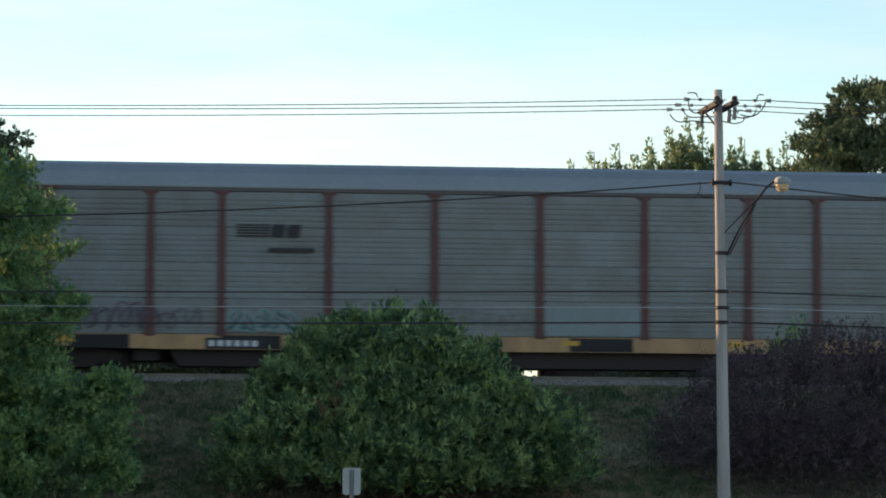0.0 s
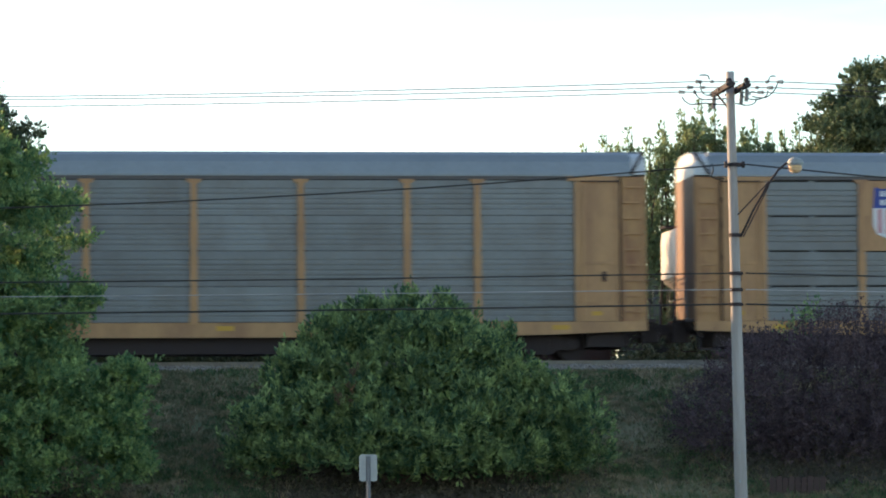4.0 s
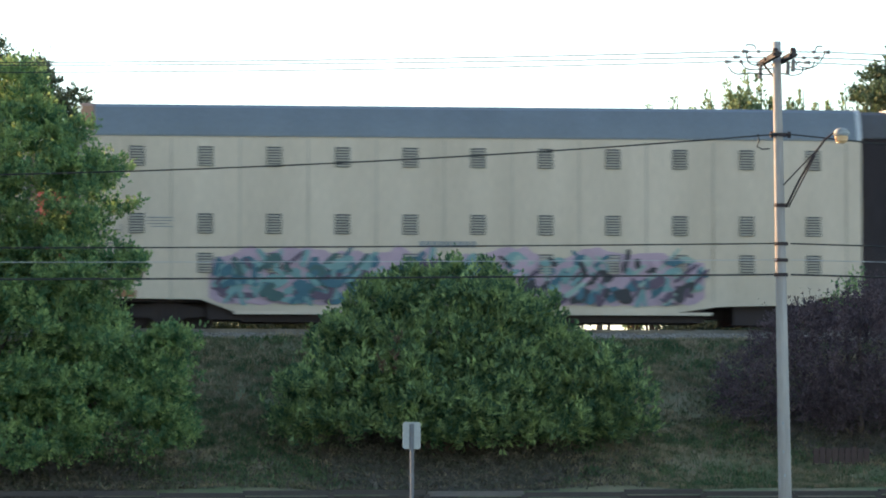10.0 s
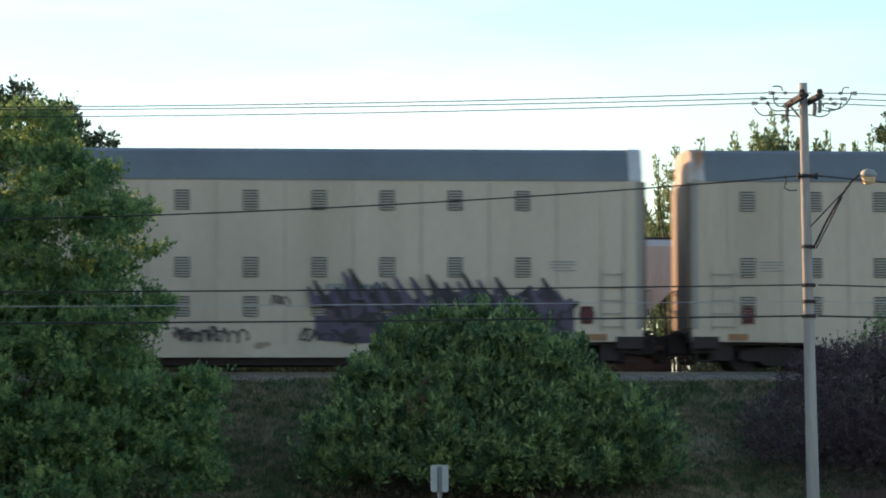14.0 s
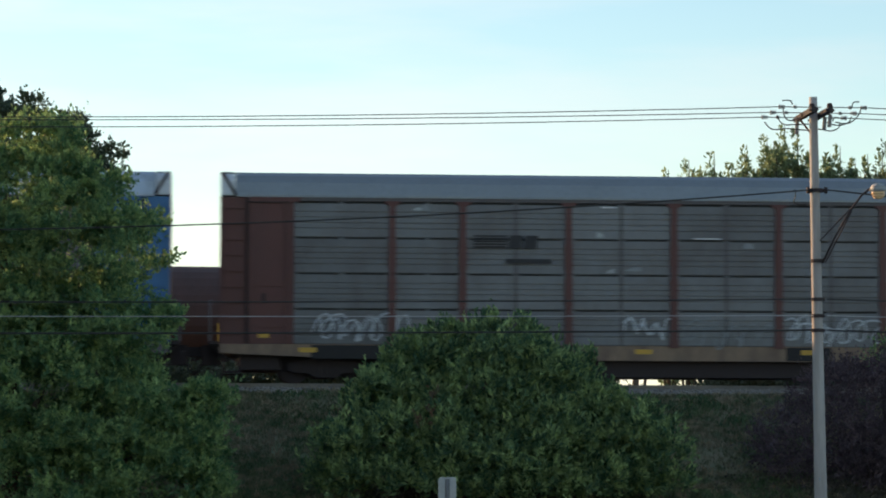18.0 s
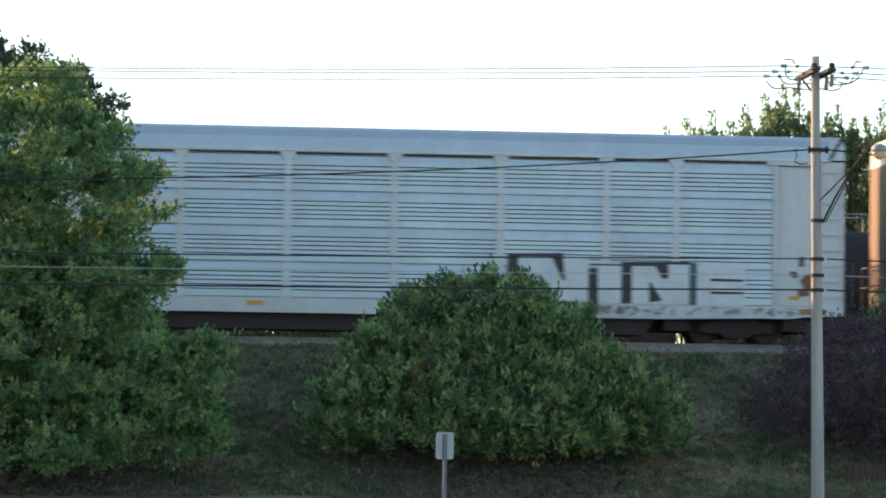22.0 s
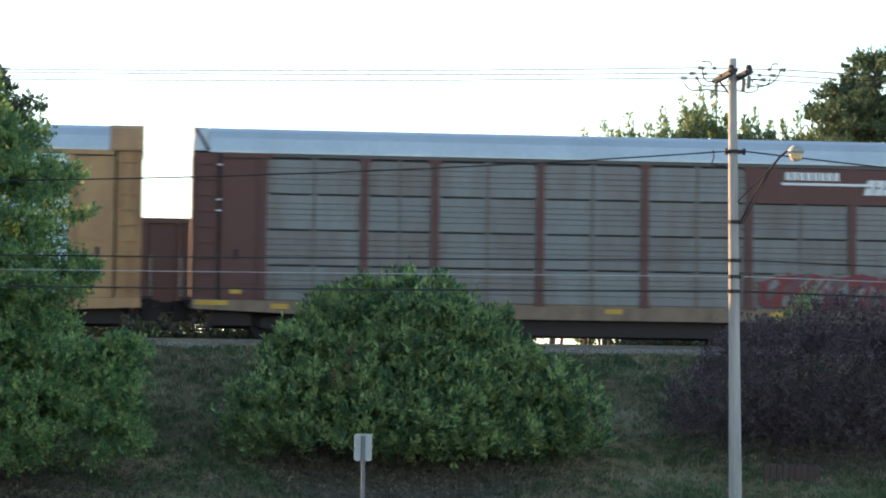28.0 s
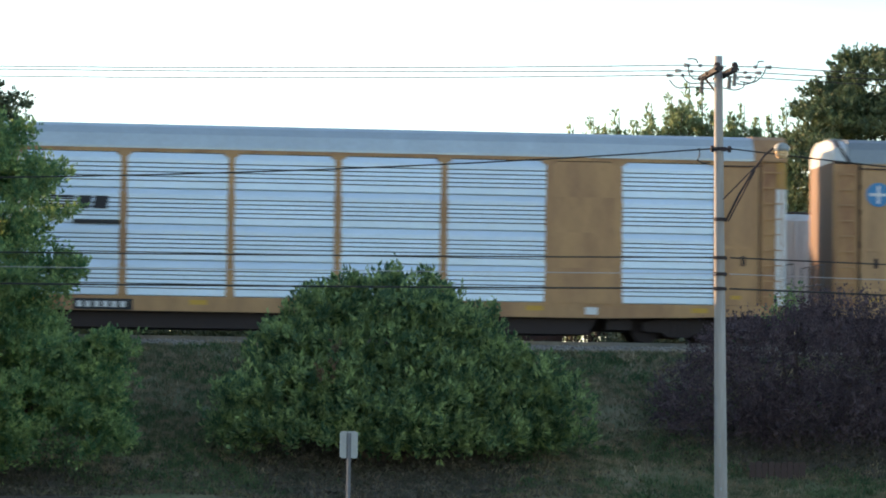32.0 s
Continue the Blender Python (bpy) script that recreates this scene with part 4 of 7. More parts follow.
def coupler(parent, x, side):
    def make():
        s = Shape()
        s.box(0, 0.55, -0.09, 0.09, 0.78, 0.96)
        s.box(0.45, 0.68, -0.17, 0.17, 0.74, 1.0)
        return s.mesh("coupler", MAT["dark"])
    def platform():
        s = Shape()
        s.box(0, 0.50, -0.5, 0.5, 0.50, 1.04, bev=0.03)
        s.box(0, 0.30, -1.36, 1.36, 1.04, 1.12)
        for y in (-1.25, -0.85, 0.85, 1.25):
            s.rod((-0.25, y, 0.62), (0.22, y, 1.05), 0.035, n=6)
        s.rod((0.34, -1.36, 0.80), (0.42, -0.1, 0.92), 0.02, n=6)
        s.rod((0.34, -1.36, 0.80), (0.36, -1.40, 0.55), 0.02, n=6)
        for y in (-1.42, 1.42):
            s.rod((-0.10, y, 0.82), (-0.12, y, 0.30), 0.022, n=6)
            s.rod((-0.55, y, 0.82), (-0.53, y, 0.30), 0.022, n=6)
            s.box(-0.55, -0.10, y - 0.05, y + 0.05, 0.27, 0.31)
        return s.mesh("crossing_platform", MAT["dark"])
    def rail():
        s = Shape()
        for y in (-1.30, -0.45, 0.45, 1.30):
            s.rod((0.26, y, 1.12), (0.26, y, 2.25), 0.02, n=6)
        for z in (1.7, 2.25):
            s.rod((0.26, -1.30, z), (0.26, 1.30, z), 0.02, n=6)
        return s.mesh("end_rail", MAT["post_steel"])
    def hose():
        s = Shape()
        for y in (-0.42, 0.38):
            s.tube(smooth_line([Vector(p) for p in ((0.35, y, 0.66), (0.52, y, 0.48), (0.62, y, 0.26), (0.70, y, 0.34))], 3), [0.035] * 10, 6)
        return s.mesh("air_hose", MAT["black"])
    for name, make_it in (("coupler", make), ("crossing_platform", platform), ("end_rail", rail), ("air_hose", hose)):
        ob = part(name, shared(name, make_it), None, parent, at=(x, 0, 0))
        if side < 0:
            ob.rotation_euler.z = math.pi


def ladder_mesh(mat):
    s = Shape()
    for x in (-0.27, 0.27):
        s.box(x - 0.02, x + 0.02, -0.03, 0.03, 1.0, 4.9)
    for i in range(9):
        s.box(-0.27, 0.27, -0.045, -0.015, 1.3 + 0.43 * i, 1.335 + 0.43 * i)
    return s.mesh("ladder", mat)


def roof_shape(x0, x1, half, z0, z1):
    s = Shape()
    yz = [(-half, z0), (-half, z0 + 0.06), (-half + 0.10, z0 + 0.40), (-half + 0.26, z1 - 0.13), (-half + 0.5, z1 - 0.03), (-half + 0.8, z1), (half - 0.8, z1), (half - 0.5, z1 - 0.03), (half - 0.26, z1 - 0.13), (half - 0.10, z0 + 0.40), (half, z0 + 0.06), (half, z0)]
    s.along_x(yz, x0, x1)
    return s


def blob(cx, cz, rx, rz, n, rnd, lean=0.0):
    ph = [rnd.uniform(0, 6.3) for _ in range(3)]
    out = []
    for i in range(n):
        a = 2 * math.pi * i / n
        r = 1 + 0.22 * math.sin(2 * a + ph[0]) + 0.16 * math.sin(3 * a + ph[1]) + 0.1 * math.sin(5 * a + ph[2])
        z = rz * r * math.sin(a)
        out.append((cx + rx * r * math.cos(a) + lean * z, cz + z))
    return out


def ribbon(s, pts, w, y, mi, rise=0.0012):
    """One bent stroke of paint; it rises a little along its way, so that it can cross itself."""
    n = len(pts)
    left, right = [], []
    for i, q in enumerate(pts):
        d = pts[min(i + 1, n - 1)] - pts[max(i - 1, 0)]
        d = d.normalized() if d.length > 1e-5 else Vector((1, 0))
        k = 0.5 * w * (0.55 if i in (0, n - 1) else 1.0)
        left.append((q.x - d.y * k, y - rise * i, q.y + d.x * k))
        right.append((q.x + d.y * k, y - rise * i, q.y - d.x * k))
    for i in range(n - 1):
        s.face([left[i], right[i], right[i + 1], left[i + 1]], mi)


def graffiti(parent, x0, x1, z0, z1, colours, seed, y=-1.545, letters=None):
    """Sprayed lettering too wild to read: bent outlined strokes on a wavy ground, in thin layers of paint. colours: ground, fills, outline."""
    rnd = random.Random(seed)
    mats = [MAT[c] for c in colours]
    s = Shape()
    w, h, zc = x1 - x0, z1 - z0, (z0 + z1) / 2
    n = int(letters * 1.5) if letters else max(3, int(w / (h * 0.5)))
    m = 4 * n
    xs = [x0 + w * i / m for i in range(m + 1)]
    top = [zc + h * (0.40 + 0.12 * rnd.random()) for _ in xs]
    low = [zc - h * (0.40 + 0.12 * rnd.random()) for _ in xs]
    top[0], low[0], top[-1], low[-1] = zc + 0.2 * h, zc - 0.2 * h, zc + 0.15 * h, zc - 0.2 * h
    for i in range(m):
        s.face([(xs[i], y, low[i]), (xs[i + 1], y, low[i + 1]), (xs[i + 1], y, top[i + 1]), (xs[i], y, top[i])], 0)
    fills = max(1, len(mats) - 2)
    for k in range(n):
        cx, a, b = x0 + w * (k + 0.5) / n, w / n * 0.95, h * 0.38
        lean = rnd.uniform(-0.15, 0.25)
        turn = rnd.choice((-1, 1))
        pts = [(cx + a * rnd.uniform(-0.75, 0.75) + lean * b * pz, zc + b * pz) for pz in [turn * q * rnd.uniform(0.35, 1.05) for q in (-1, 1, -0.6, 0.8, -1, 0.9, 0.1)]]
        line = smooth_line(pts)
        wide = min(0.30, w / n * 0.40) * rnd.uniform(0.85, 1.25)
        lift = y - 0.003 - 0.010 * (k % 3)
        ribbon(s, line, wide + 0.09, lift, len(mats) - 1, 0.00008)
        ribbon(s, line, wide, lift - 0.003, 1 + k % fills, 0.00008)
        ribbon(s, [q + Vector((-0.03, 0.03)) for q in line[2:-3]], wide * 0.3, lift - 0.006, 1 + (k + 1) % fills if fills > 1 else 0, 0.00008)
    tagged(part("graffiti", s, mats, parent, "sprayed graffiti"), kind="stuff")


def wild_piece(parent, x0, x1, z0, z1, colours, seed, y=-1.545, grain=0.28, edge=None):
    """A crowded sprayed piece: a ground with a ragged edge, covered by many curved and angular patches. colours: ground, then the patches."""
    rnd = random.Random(seed)
    mats = [MAT[c] for c in colours] + ([MAT[edge]] if edge else [])
    s = Shape()
    w, zc, h = x1 - x0, (z0 + z1) / 2, z1 - z0
    m = max(6, int(w / 0.22))
    xs = [x0 + w * i / m for i in range(m + 1)]
    bite = [abs(noise.noise((x * 0.9, seed * 3.1, 0.5))) + 0.25 * rnd.random() for x in xs]
    top = [z1 - 0.30 * h * b for b in bite]
    low = [z0 + 0.05 * h * rnd.random() for _ in xs]
    for i in (0, 1, 2):
        for j in (i, m - i):
            top[j] = min(top[j], zc + h * (0.22, 0.36, 0.42)[i] * rnd.uniform(0.6, 1.1))
            low[j] = max(low[j], z0 + h * (0.14, 0.05, 0.0)[i] * rnd.uniform(0.6, 1.1))
    if edge:
        rim = [(x, q + 0.07) for x, q in zip(xs, top)]
        for a, b, c, d in zip(rim, rim[1:], zip(xs, low), list(zip(xs, low))[1:]):
            s.face([(c[0], y + 0.002, c[1]), (d[0], y + 0.002, d[1]), (b[0], y + 0.002, b[1]), (a[0], y + 0.002, a[1])], len(colours))
    for i in range(m):
        s.face([(xs[i], y, low[i]), (xs[i + 1], y, low[i + 1]), (xs[i + 1], y, top[i + 1]), (xs[i], y, top[i])], 0)
    n = int(w * h / grain ** 2 * 1.3)
    for k in range(n):
        cx, cz = rnd.uniform(x0 + 0.15, x1 - 0.15), rnd.uniform(z0 + 0.12, z1 - 0.22 * h)
        if min(cx - x0, x1 - cx) < 0.5:
            cz = zc + 0.5 * (cz - zc)
        mi = 1 + rnd.randrange(max(1, len(colours) - 1))
        q = y - 0.002 - 0.0006 * k
        if rnd.random() < 0.5:
            a = rnd.uniform(0, 3.1)
            L = grain * rnd.uniform(0.8, 2.0)
            pts = [(cx + L * t * math.cos(a) + 0.25 * L * math.sin(3 * t) * math.sin(a), cz + 0.7 * L * t * math.sin(a) + 0.25 * L * math.sin(3 * t)) for t in (-0.5, -0.2, 0.15, 0.5)]
            pts = [(px, min(max(pz, z0 + 0.05), z1 - 0.05)) for px, pz in pts]
            ribbon(s, smooth_line(pts, 3), grain * rnd.uniform(0.25, 0.55), q, mi, 0.00005)
        else:
            pts = blob(cx, cz, grain * rnd.uniform(0.35, 0.95), grain * rnd.uniform(0.3, 0.7), 9, rnd, 0.3)
            s.face([(px, q, min(max(pz, z0 + 0.02), z1)) for px, pz in pts], mi)
    tagged(part("graffiti", s, mats, parent, "crowded sprayed graffiti"), kind="stuff")


def outline_tag(parent, x0, x1, z0, z1, colour, seed, y=-1.545):
    """A thin sprayed scrawl: overlapping loops, a few strokes long."""
    rnd = random.Random(seed)
    s = Shape()
    h, lean = z1 - z0, rnd.uniform(-0.1, 0.3)
    n = max(2, round((x1 - x0) / (0.55 * h)))
    w = (x1 - x0) / n
    for stroke in range(2):
        pts, phase = [], rnd.uniform(0, 6.28)
        tall = [rnd.uniform(0.35, 1.0) for _ in range(n + 2)]
        wide = [rnd.uniform(-0.2, 0.75) for _ in range(n + 2)]
        for q in range(9 * n + 1):
            a = q / 9
            k, f = int(a), a - int(a)
            up = 0.5 * (tall[k] * (1 - f) + tall[k + 1] * f) * math.cos(6.28 * a + phase)
            side = w * (wide[k] * (1 - f) + wide[k + 1] * f) * math.sin(6.28 * a + phase)
            pts.append(Vector((x0 + w * a + side + lean * h * up, (z0 + z1) / 2 + h * (up + 0.1 * math.sin(1.7 * a + stroke)))))
        ribbon(s, pts[:len(pts) * 2 // 3] if stroke else pts, 0.045, y - 0.012 * stroke, 0, 0.0001)
    tagged(part("graffiti", s, MAT[colour], parent, "thin sprayed tag"), kind="stuff")


def bars(parent, name, rects, mat, y=-1.55, label=""):
    """Stencilled marks: flat bars of paint (x, z, width, height)."""
    s = Shape()
    for x, z, w, h in rects:
        s.box(x, x + w, y - 0.004, y, z, z + h)
    ob = part(name, s, mat, parent, label)
    if len(rects) > 2:
        tagged(ob, kind="stuff")
    return ob


def letters_row(x, z, n, w, h, gap=0.35):
    return [(x + i * w * (1 + gap), z, w, h) for i in range(n)]


def shield(parent, x, z, w, h, stripes=True):
    """A shield emblem: blue head over a white field with pale red stripes."""
    y = -1.575
    outline = lambda k, dx: [(x + dx + k * w * a, z + h * b) for a, b in ((-0.5, 0.58), (-0.46, 0.98), (-0.30, 0.93), (0, 1.0), (0.30, 0.93), (0.46, 0.98), (0.5, 0.58))]
    s = Shape()
    pts = [(x - 0.5 * w, z + 0.58 * h), (x - 0.5 * w, z + 0.25 * h), (x - 0.42 * w, z + 0.1 * h), (x - 0.2 * w, z + 0.02 * h), (x, z), (x + 0.2 * w, z + 0.02 * h), (x + 0.42 * w, z + 0.1 * h), (x + 0.5 * w, z + 0.25 * h), (x + 0.5 * w, z + 0.58 * h)]
    s.along_y(pts, y, y + 0.004, 0)
    s.along_y(outline(1, 0), y, y + 0.004, 1)
    for zz in (0.64, 0.80):
        for i in range(6):
            s.box(x - w * 0.34 + i * w * 0.12, x - w * 0.34 + i * w * 0.12 + w * 0.085, y - 0.004, y - 0.001, z + h * zz, z + h * (zz + 0.1), 0)
    if stripes:
        for i in range(5):
            cx = x - 0.36 * w + i * 0.18 * w
            s.box(cx - 0.05 * w, cx + 0.05 * w, y - 0.004, y - 0.001, z + h * (0.08 + 0.04 * abs(i - 2) / 2), z + h * 0.56, 2)
    part("emblem", s, [MAT["stencil_white"], MAT["emblem_blue"], MAT["emblem_red"]], parent, "blue and white shield emblem")


MAT["emblem_blue"] = material("emblem blue", (0.03, 0.06, 0.30), 0.5, amount=0.2)
MAT["emblem_red"] = material("emblem faded red", (0.55, 0.25, 0.28), 0.5, amount=0.2)
for _name, _c in {"g_teal": (0.19, 0.33, 0.33), "g_blue": (0.075, 0.20, 0.45), "g_sky": (0.18, 0.35, 0.47), "g_white": (0.52, 0.55, 0.59), "g_black": (0.035, 0.035, 0.042), "g_pink": (0.46, 0.33, 0.40), "g_orange": (0.60, 0.22, 0.05),
                  "g_green": (0.30, 0.55, 0.22), "g_violet": (0.105, 0.085, 0.14), "g_lavender": (0.23, 0.19, 0.38), "g_aqua": (0.15, 0.40, 0.45), "g_grey": (0.25, 0.27, 0.28), "g_lime": (0.34, 0.43, 0.08), "g_brown": (0.13, 0.09, 0.08), "g_maroon": (0.14, 0.06, 0.08), "g_mint": (0.33, 0.43, 0.37), "g_deep_teal": (0.055, 0.115, 0.115), "g_navy": (0.05, 0.10, 0.24), "g_plum": (0.11, 0.075, 0.115), "g_ice": (0.33, 0.45, 0.55), "g_cyan": (0.07, 0.33, 0.50), "g_sage": (0.30, 0.40, 0.36), "g_petrol": (0.05, 0.14, 0.19), "g_oxblood": (0.20, 0.035, 0.04), "g_dust": (0.21, 0.19, 0.18), "g_chalk": (0.60, 0.64, 0.68)}.items():
    MAT[_name] = material("spray paint " + _name[2:], _c, 0.6, amount=0.35, scale=2.0, streak=2)


def bay_left(i):
    return -HALF + END + sum(BAYS[:i])


RUSTY = {"yellow": "yellow_worn", "pale_yellow": "yellow_worn"}


def autorack(label, paint, panel, roof, style="fine", sill=None, door=None, boards=(), roof_ends=False):
    """A closed three-deck car carrier: posts with four ribbed panels in each bay, a sheet roof, doors at both ends."""
    t = thing("autorack_car", label, "freight car", "cars of the near train", kind="")
    P, S, D = MAT[paint], MAT[sill or paint], MAT[door or paint]
    # solid core; its dark colour stands for the unlit interior
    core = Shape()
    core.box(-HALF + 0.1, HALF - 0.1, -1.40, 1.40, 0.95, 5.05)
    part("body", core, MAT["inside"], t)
    part("centre_sill", Shape().box(-HALF + 0.6, HALF - 0.6, -0.35, 0.35, 0.31, 0.73), MAT["dark"], t)
    uf = Shape()
    uf.along_y([(-HALF + 5.0, 0.95), (-HALF + 5.5, 0.20), (HALF - 5.5, 0.20), (HALF - 5.0, 0.95)], -1.25, 1.25)
    part("belly", uf, MAT["dark"], t)
    part("underframe", Shape().box(-HALF + 0.3, HALF - 0.3, -1.3, 1.3, 0.74, 0.948), MAT["dark"], t)
    for x in (-HALF + 4.6, HALF - 4.6):
        part("equipment_box", shared("equipment_box", lambda: Shape().box(-0.35, 0.35, -1.2, -0.5, 0.34, 0.74, bev=0.03).mesh("equipment_box", MAT["dark"])), None, t, at=(x, 0, 0))
    for x in (-HALF + 1.1, HALF - 1.1):
        part("end_platform", shared("end_platform", lambda: Shape().box(-0.55, 0.55, -1.2, 1.2, 0.36, 0.74, bev=0.03).mesh("end_platform", MAT["dark"])), None, t, at=(x, 0, 0))
    for y in (-1, 1):
        s = Shape()
        a, b = sorted((y * 1.38, y * 1.53))
        s.along_y([(-HALF, 0.80), (-HALF, 1.05), (HALF, 1.05), (HALF, 0.80), (HALF - 2.6, 0.70), (HALF - 5.0, 0.645), (-HALF + 5.0, 0.645), (-HALF + 2.6, 0.70)], a, b)
        part("side_sill", s, S, t)
    for y in (-1, 1):
        s = Shape()
        a, b = sorted((y * 1.40, y * 1.50))
        s.box(-HALF + END + 0.09, HALF - END - 0.09, a, b, 4.965, 5.06)
        part("top_rail", s, MAT["joint"] if style != "slat" else P, t)
    part("roof", roof_shape(-HALF - 0.02 if roof_ends else -HALF + 0.42, HALF + 0.02 if roof_ends else HALF - 0.42, 1.53, 5.06, 5.79), MAT[roof], t)
    for sx in (-1, 1):
        s = Shape()
        if not roof_ends:
            xa, xb = sorted((sx * (HALF - 0.40), sx * HALF))
            # white stands in for sky seen through the open roof corner
            part("roof_end", roof_shape(xa, xb, 1.49, 5.10, 5.75), MAT["white"], t)
            part("roof_cap", Shape().box(xa, xb, -0.8, 0.8, 5.755, 5.795), MAT[roof], t)
            for sy in (-1, 1):
                part("gusset", Shape().rod((sx * (HALF - 0.42), sy * 1.52, 5.10), (sx * (HALF - 0.06), sy * 1.30, 5.72), 0.045, n=6), MAT["dark"], t)
        else:
            s = roof_shape(min(sx * (HALF + 0.03), sx * (HALF - 0.9)), max(sx * (HALF + 0.03), sx * (HALF - 0.9)), 1.545, 5.06, 5.805)
            part("roof_end", s, D, t)
    # end doors: two wrap-round leaves at each end
    for sx in (-1, 1):
        for sy in (-1, 1):
            span_x = lambda p, q: tuple(sorted((sx * (HALF - p), sx * (HALF - q))))
            span_y = lambda p, q: tuple(sorted((sy * p, sy * q)))
            part("corner_panel", Shape().box(*span_x(0, 0.70), *span_y(1.46, 1.41), 1.05, 5.05), MAT[RUSTY.get(door or paint, door or paint)], t)
            part("end_door", Shape().box(*span_x(0.76, END - 0.1), *span_y(1.53, 1.42), 1.06, 4.92), D, t)
            part("door_post", Shape().box(*span_x(END - 0.09, END + 0.07), *span_y(1.56, 1.42), 1.05, 4.92), D, t)
            part("end_leaf", Shape().box(*span_x(0, 0.06), *span_y(1.40, 0.01), 1.06, 5.1), MAT["end_rust"], t)
            part("door_header", Shape().box(*span_x(0.78, END + 0.25), *span_y(1.56, 1.42), 4.93, 5.05), D, t)
            part("ladder", shared("ladder" + D.name, lambda: ladder_mesh(D)), None, t, at=(sx * (HALF - 0.38), sy * 1.47, 0))
        inner, outer = sx * (HALF - END + 0.16), sx * (HALF - 0.82)
        for x in (inner, outer):
            part("door_batten", shared("door_batten" + D.name, lambda: Shape().box(-0.04, 0.04, -0.035, 0, 1.1, 4.88, bev=0.006).mesh("door_batten", D)), None, t, at=(x, -1.53, 0))
        mid = (inner + outer) / 2
        part("door_rail", shared("door_rail" + D.name, lambda: Shape().box(-0.48, 0.48, -0.02, 0, 2.62, 2.70).mesh("door_rail", D)), None, t, at=(mid, -1.53, 0))
        part("door_rail", shared("door_rail" + D.name, lambda: None), None, t, at=(mid, -1.53, -1.12))
        # dark strip modelled in place of the shadow beneath the door header
        part("drip_lip", shared("drip_lip", lambda: Shape().box(-0.56, 0.56, -0.05, 0, 4.90, 4.93).mesh("drip_lip", MAT["dark"])), None, t, at=(mid, -1.53, 0))
        part("latch", shared("latch", lambda: Shape().box(-0.05, 0.05, -0.06, 0, 2.15, 2.42, bev=0.01).mesh("latch", MAT["dark"])), None, t, at=(mid + 0.1 * sx, -1.53, 0))
        part("door_reflector", shared("door_reflector", lambda: Shape().box(-0.15, 0.15, -0.008, 0, 1.22, 1.33).mesh("door_reflector", MAT["reflector"])), None, t, at=(mid - 0.1, -1.532, 0))
        for zz in (1.9, 2.8, 3.7, 4.4):
            part("hinge", shared("hinge" + str(paint), lambda: Shape().rod((0, 0, -0.08), (0, 0, 0.08), 0.035, n=8).mesh("hinge", MAT["dark"])), None, t, at=(sx * (HALF - 0.75), -1.5, zz))
    # posts and panels
    for sy in (-1, 1):
        for i in range(len(BAYS) - 1):
            x = bay_left(i + 1)

            def post():
                s = Shape()
                half = [(0.14, 0.0), (0.105, 0.3)]
                for q in range(1, 4):
                    half += [(0.105, 0.972 * q - 0.10), (0.085, 0.972 * q - 0.04), (0.085, 0.972 * q + 0.14), (0.105 if q < 3 else 0.085, 0.972 * q + 0.22)]
                half += [(0.085, 3.84), (0.20, 3.91), (0.20, 3.97)]
                s.along_y(half + [(-a, b) for a, b in reversed(half)], -0.06, 0.06)
                return s.mesh("post", P)
            part("post", shared("post" + P.name, post), None, t, at=(x, sy * 1.50, 1.0))
        for i, w in enumerate(BAYS):
            for r in range(4):
                if (i, r) in boards:
                    continue
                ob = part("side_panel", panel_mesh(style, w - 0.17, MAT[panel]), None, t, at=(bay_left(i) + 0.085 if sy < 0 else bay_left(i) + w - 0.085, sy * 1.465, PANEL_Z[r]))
                if sy > 0:
                    ob.rotation_euler.z = math.pi
    for i, r in boards:
        s = Shape()
        s.box(bay_left(i) + 0.06, bay_left(i) + BAYS[i] - 0.06, -1.55, -1.45, PANEL_Z[r] - 0.015, PANEL_Z[r] + 0.96)
        part("logo_board", s, P, t)
        s = Shape()
        s.box(bay_left(i) + 0.06, bay_left(i) + BAYS[i] - 0.06, 1.44, 1.5, PANEL_Z[r] - 0.015, PANEL_Z[r] + 0.96)
        part("logo_board", s, P, t)
    for x in (-HALF + 2.9, HALF - 2.9):
        bogie(t, x)
    coupler(t, HALF, 1)
    coupler(t, -HALF, -1)
    # reflective tape and stencil marks along the sill
    for k in range(6):
        x = -HALF + 2.4 + k * (LENGTH - 4.8) / 5
        part("reflector", shared("tape", lambda: Shape().box(-0.24, 0.24, -0.005, 0, 0, 0.13).mesh("reflector", MAT["reflector"])), None, t, at=(x, -1.535, 0.83))
    return t


SEE_THROUGH_VENTS = {(7, False): ((8, 2, -0.16, 0.16, -0.26, -0.05),), (7, True): ((5, 2, -0.2, 0.2, -0.27, -0.02), (8, 2, -0.2, -0.03, -0.27, 0.02), (6, 0, -0.14, 0.06, -0.24, 0.0), (7, 0, -0.19, -0.07, -0.25, 0.2)),
          (8, False): ((5, 2, -0.12, 0.1, -0.24, 0.0), (8, 2, -0.14, 0.02, -0.25, -0.05)), (9, False): ((2, 2, -0.12, 0.06, -0.26, 0.0),),
          (10, True): ((8, 2, -0.15, 0.1, -0.26, -0.06), (8, 1, -0.15, 0.08, -0.26, 0.06), (7, 0, -0.15, 0.12, -0.24, 0.02), (8, 0, -0.17, 0.16, -0.12, 0.04))}


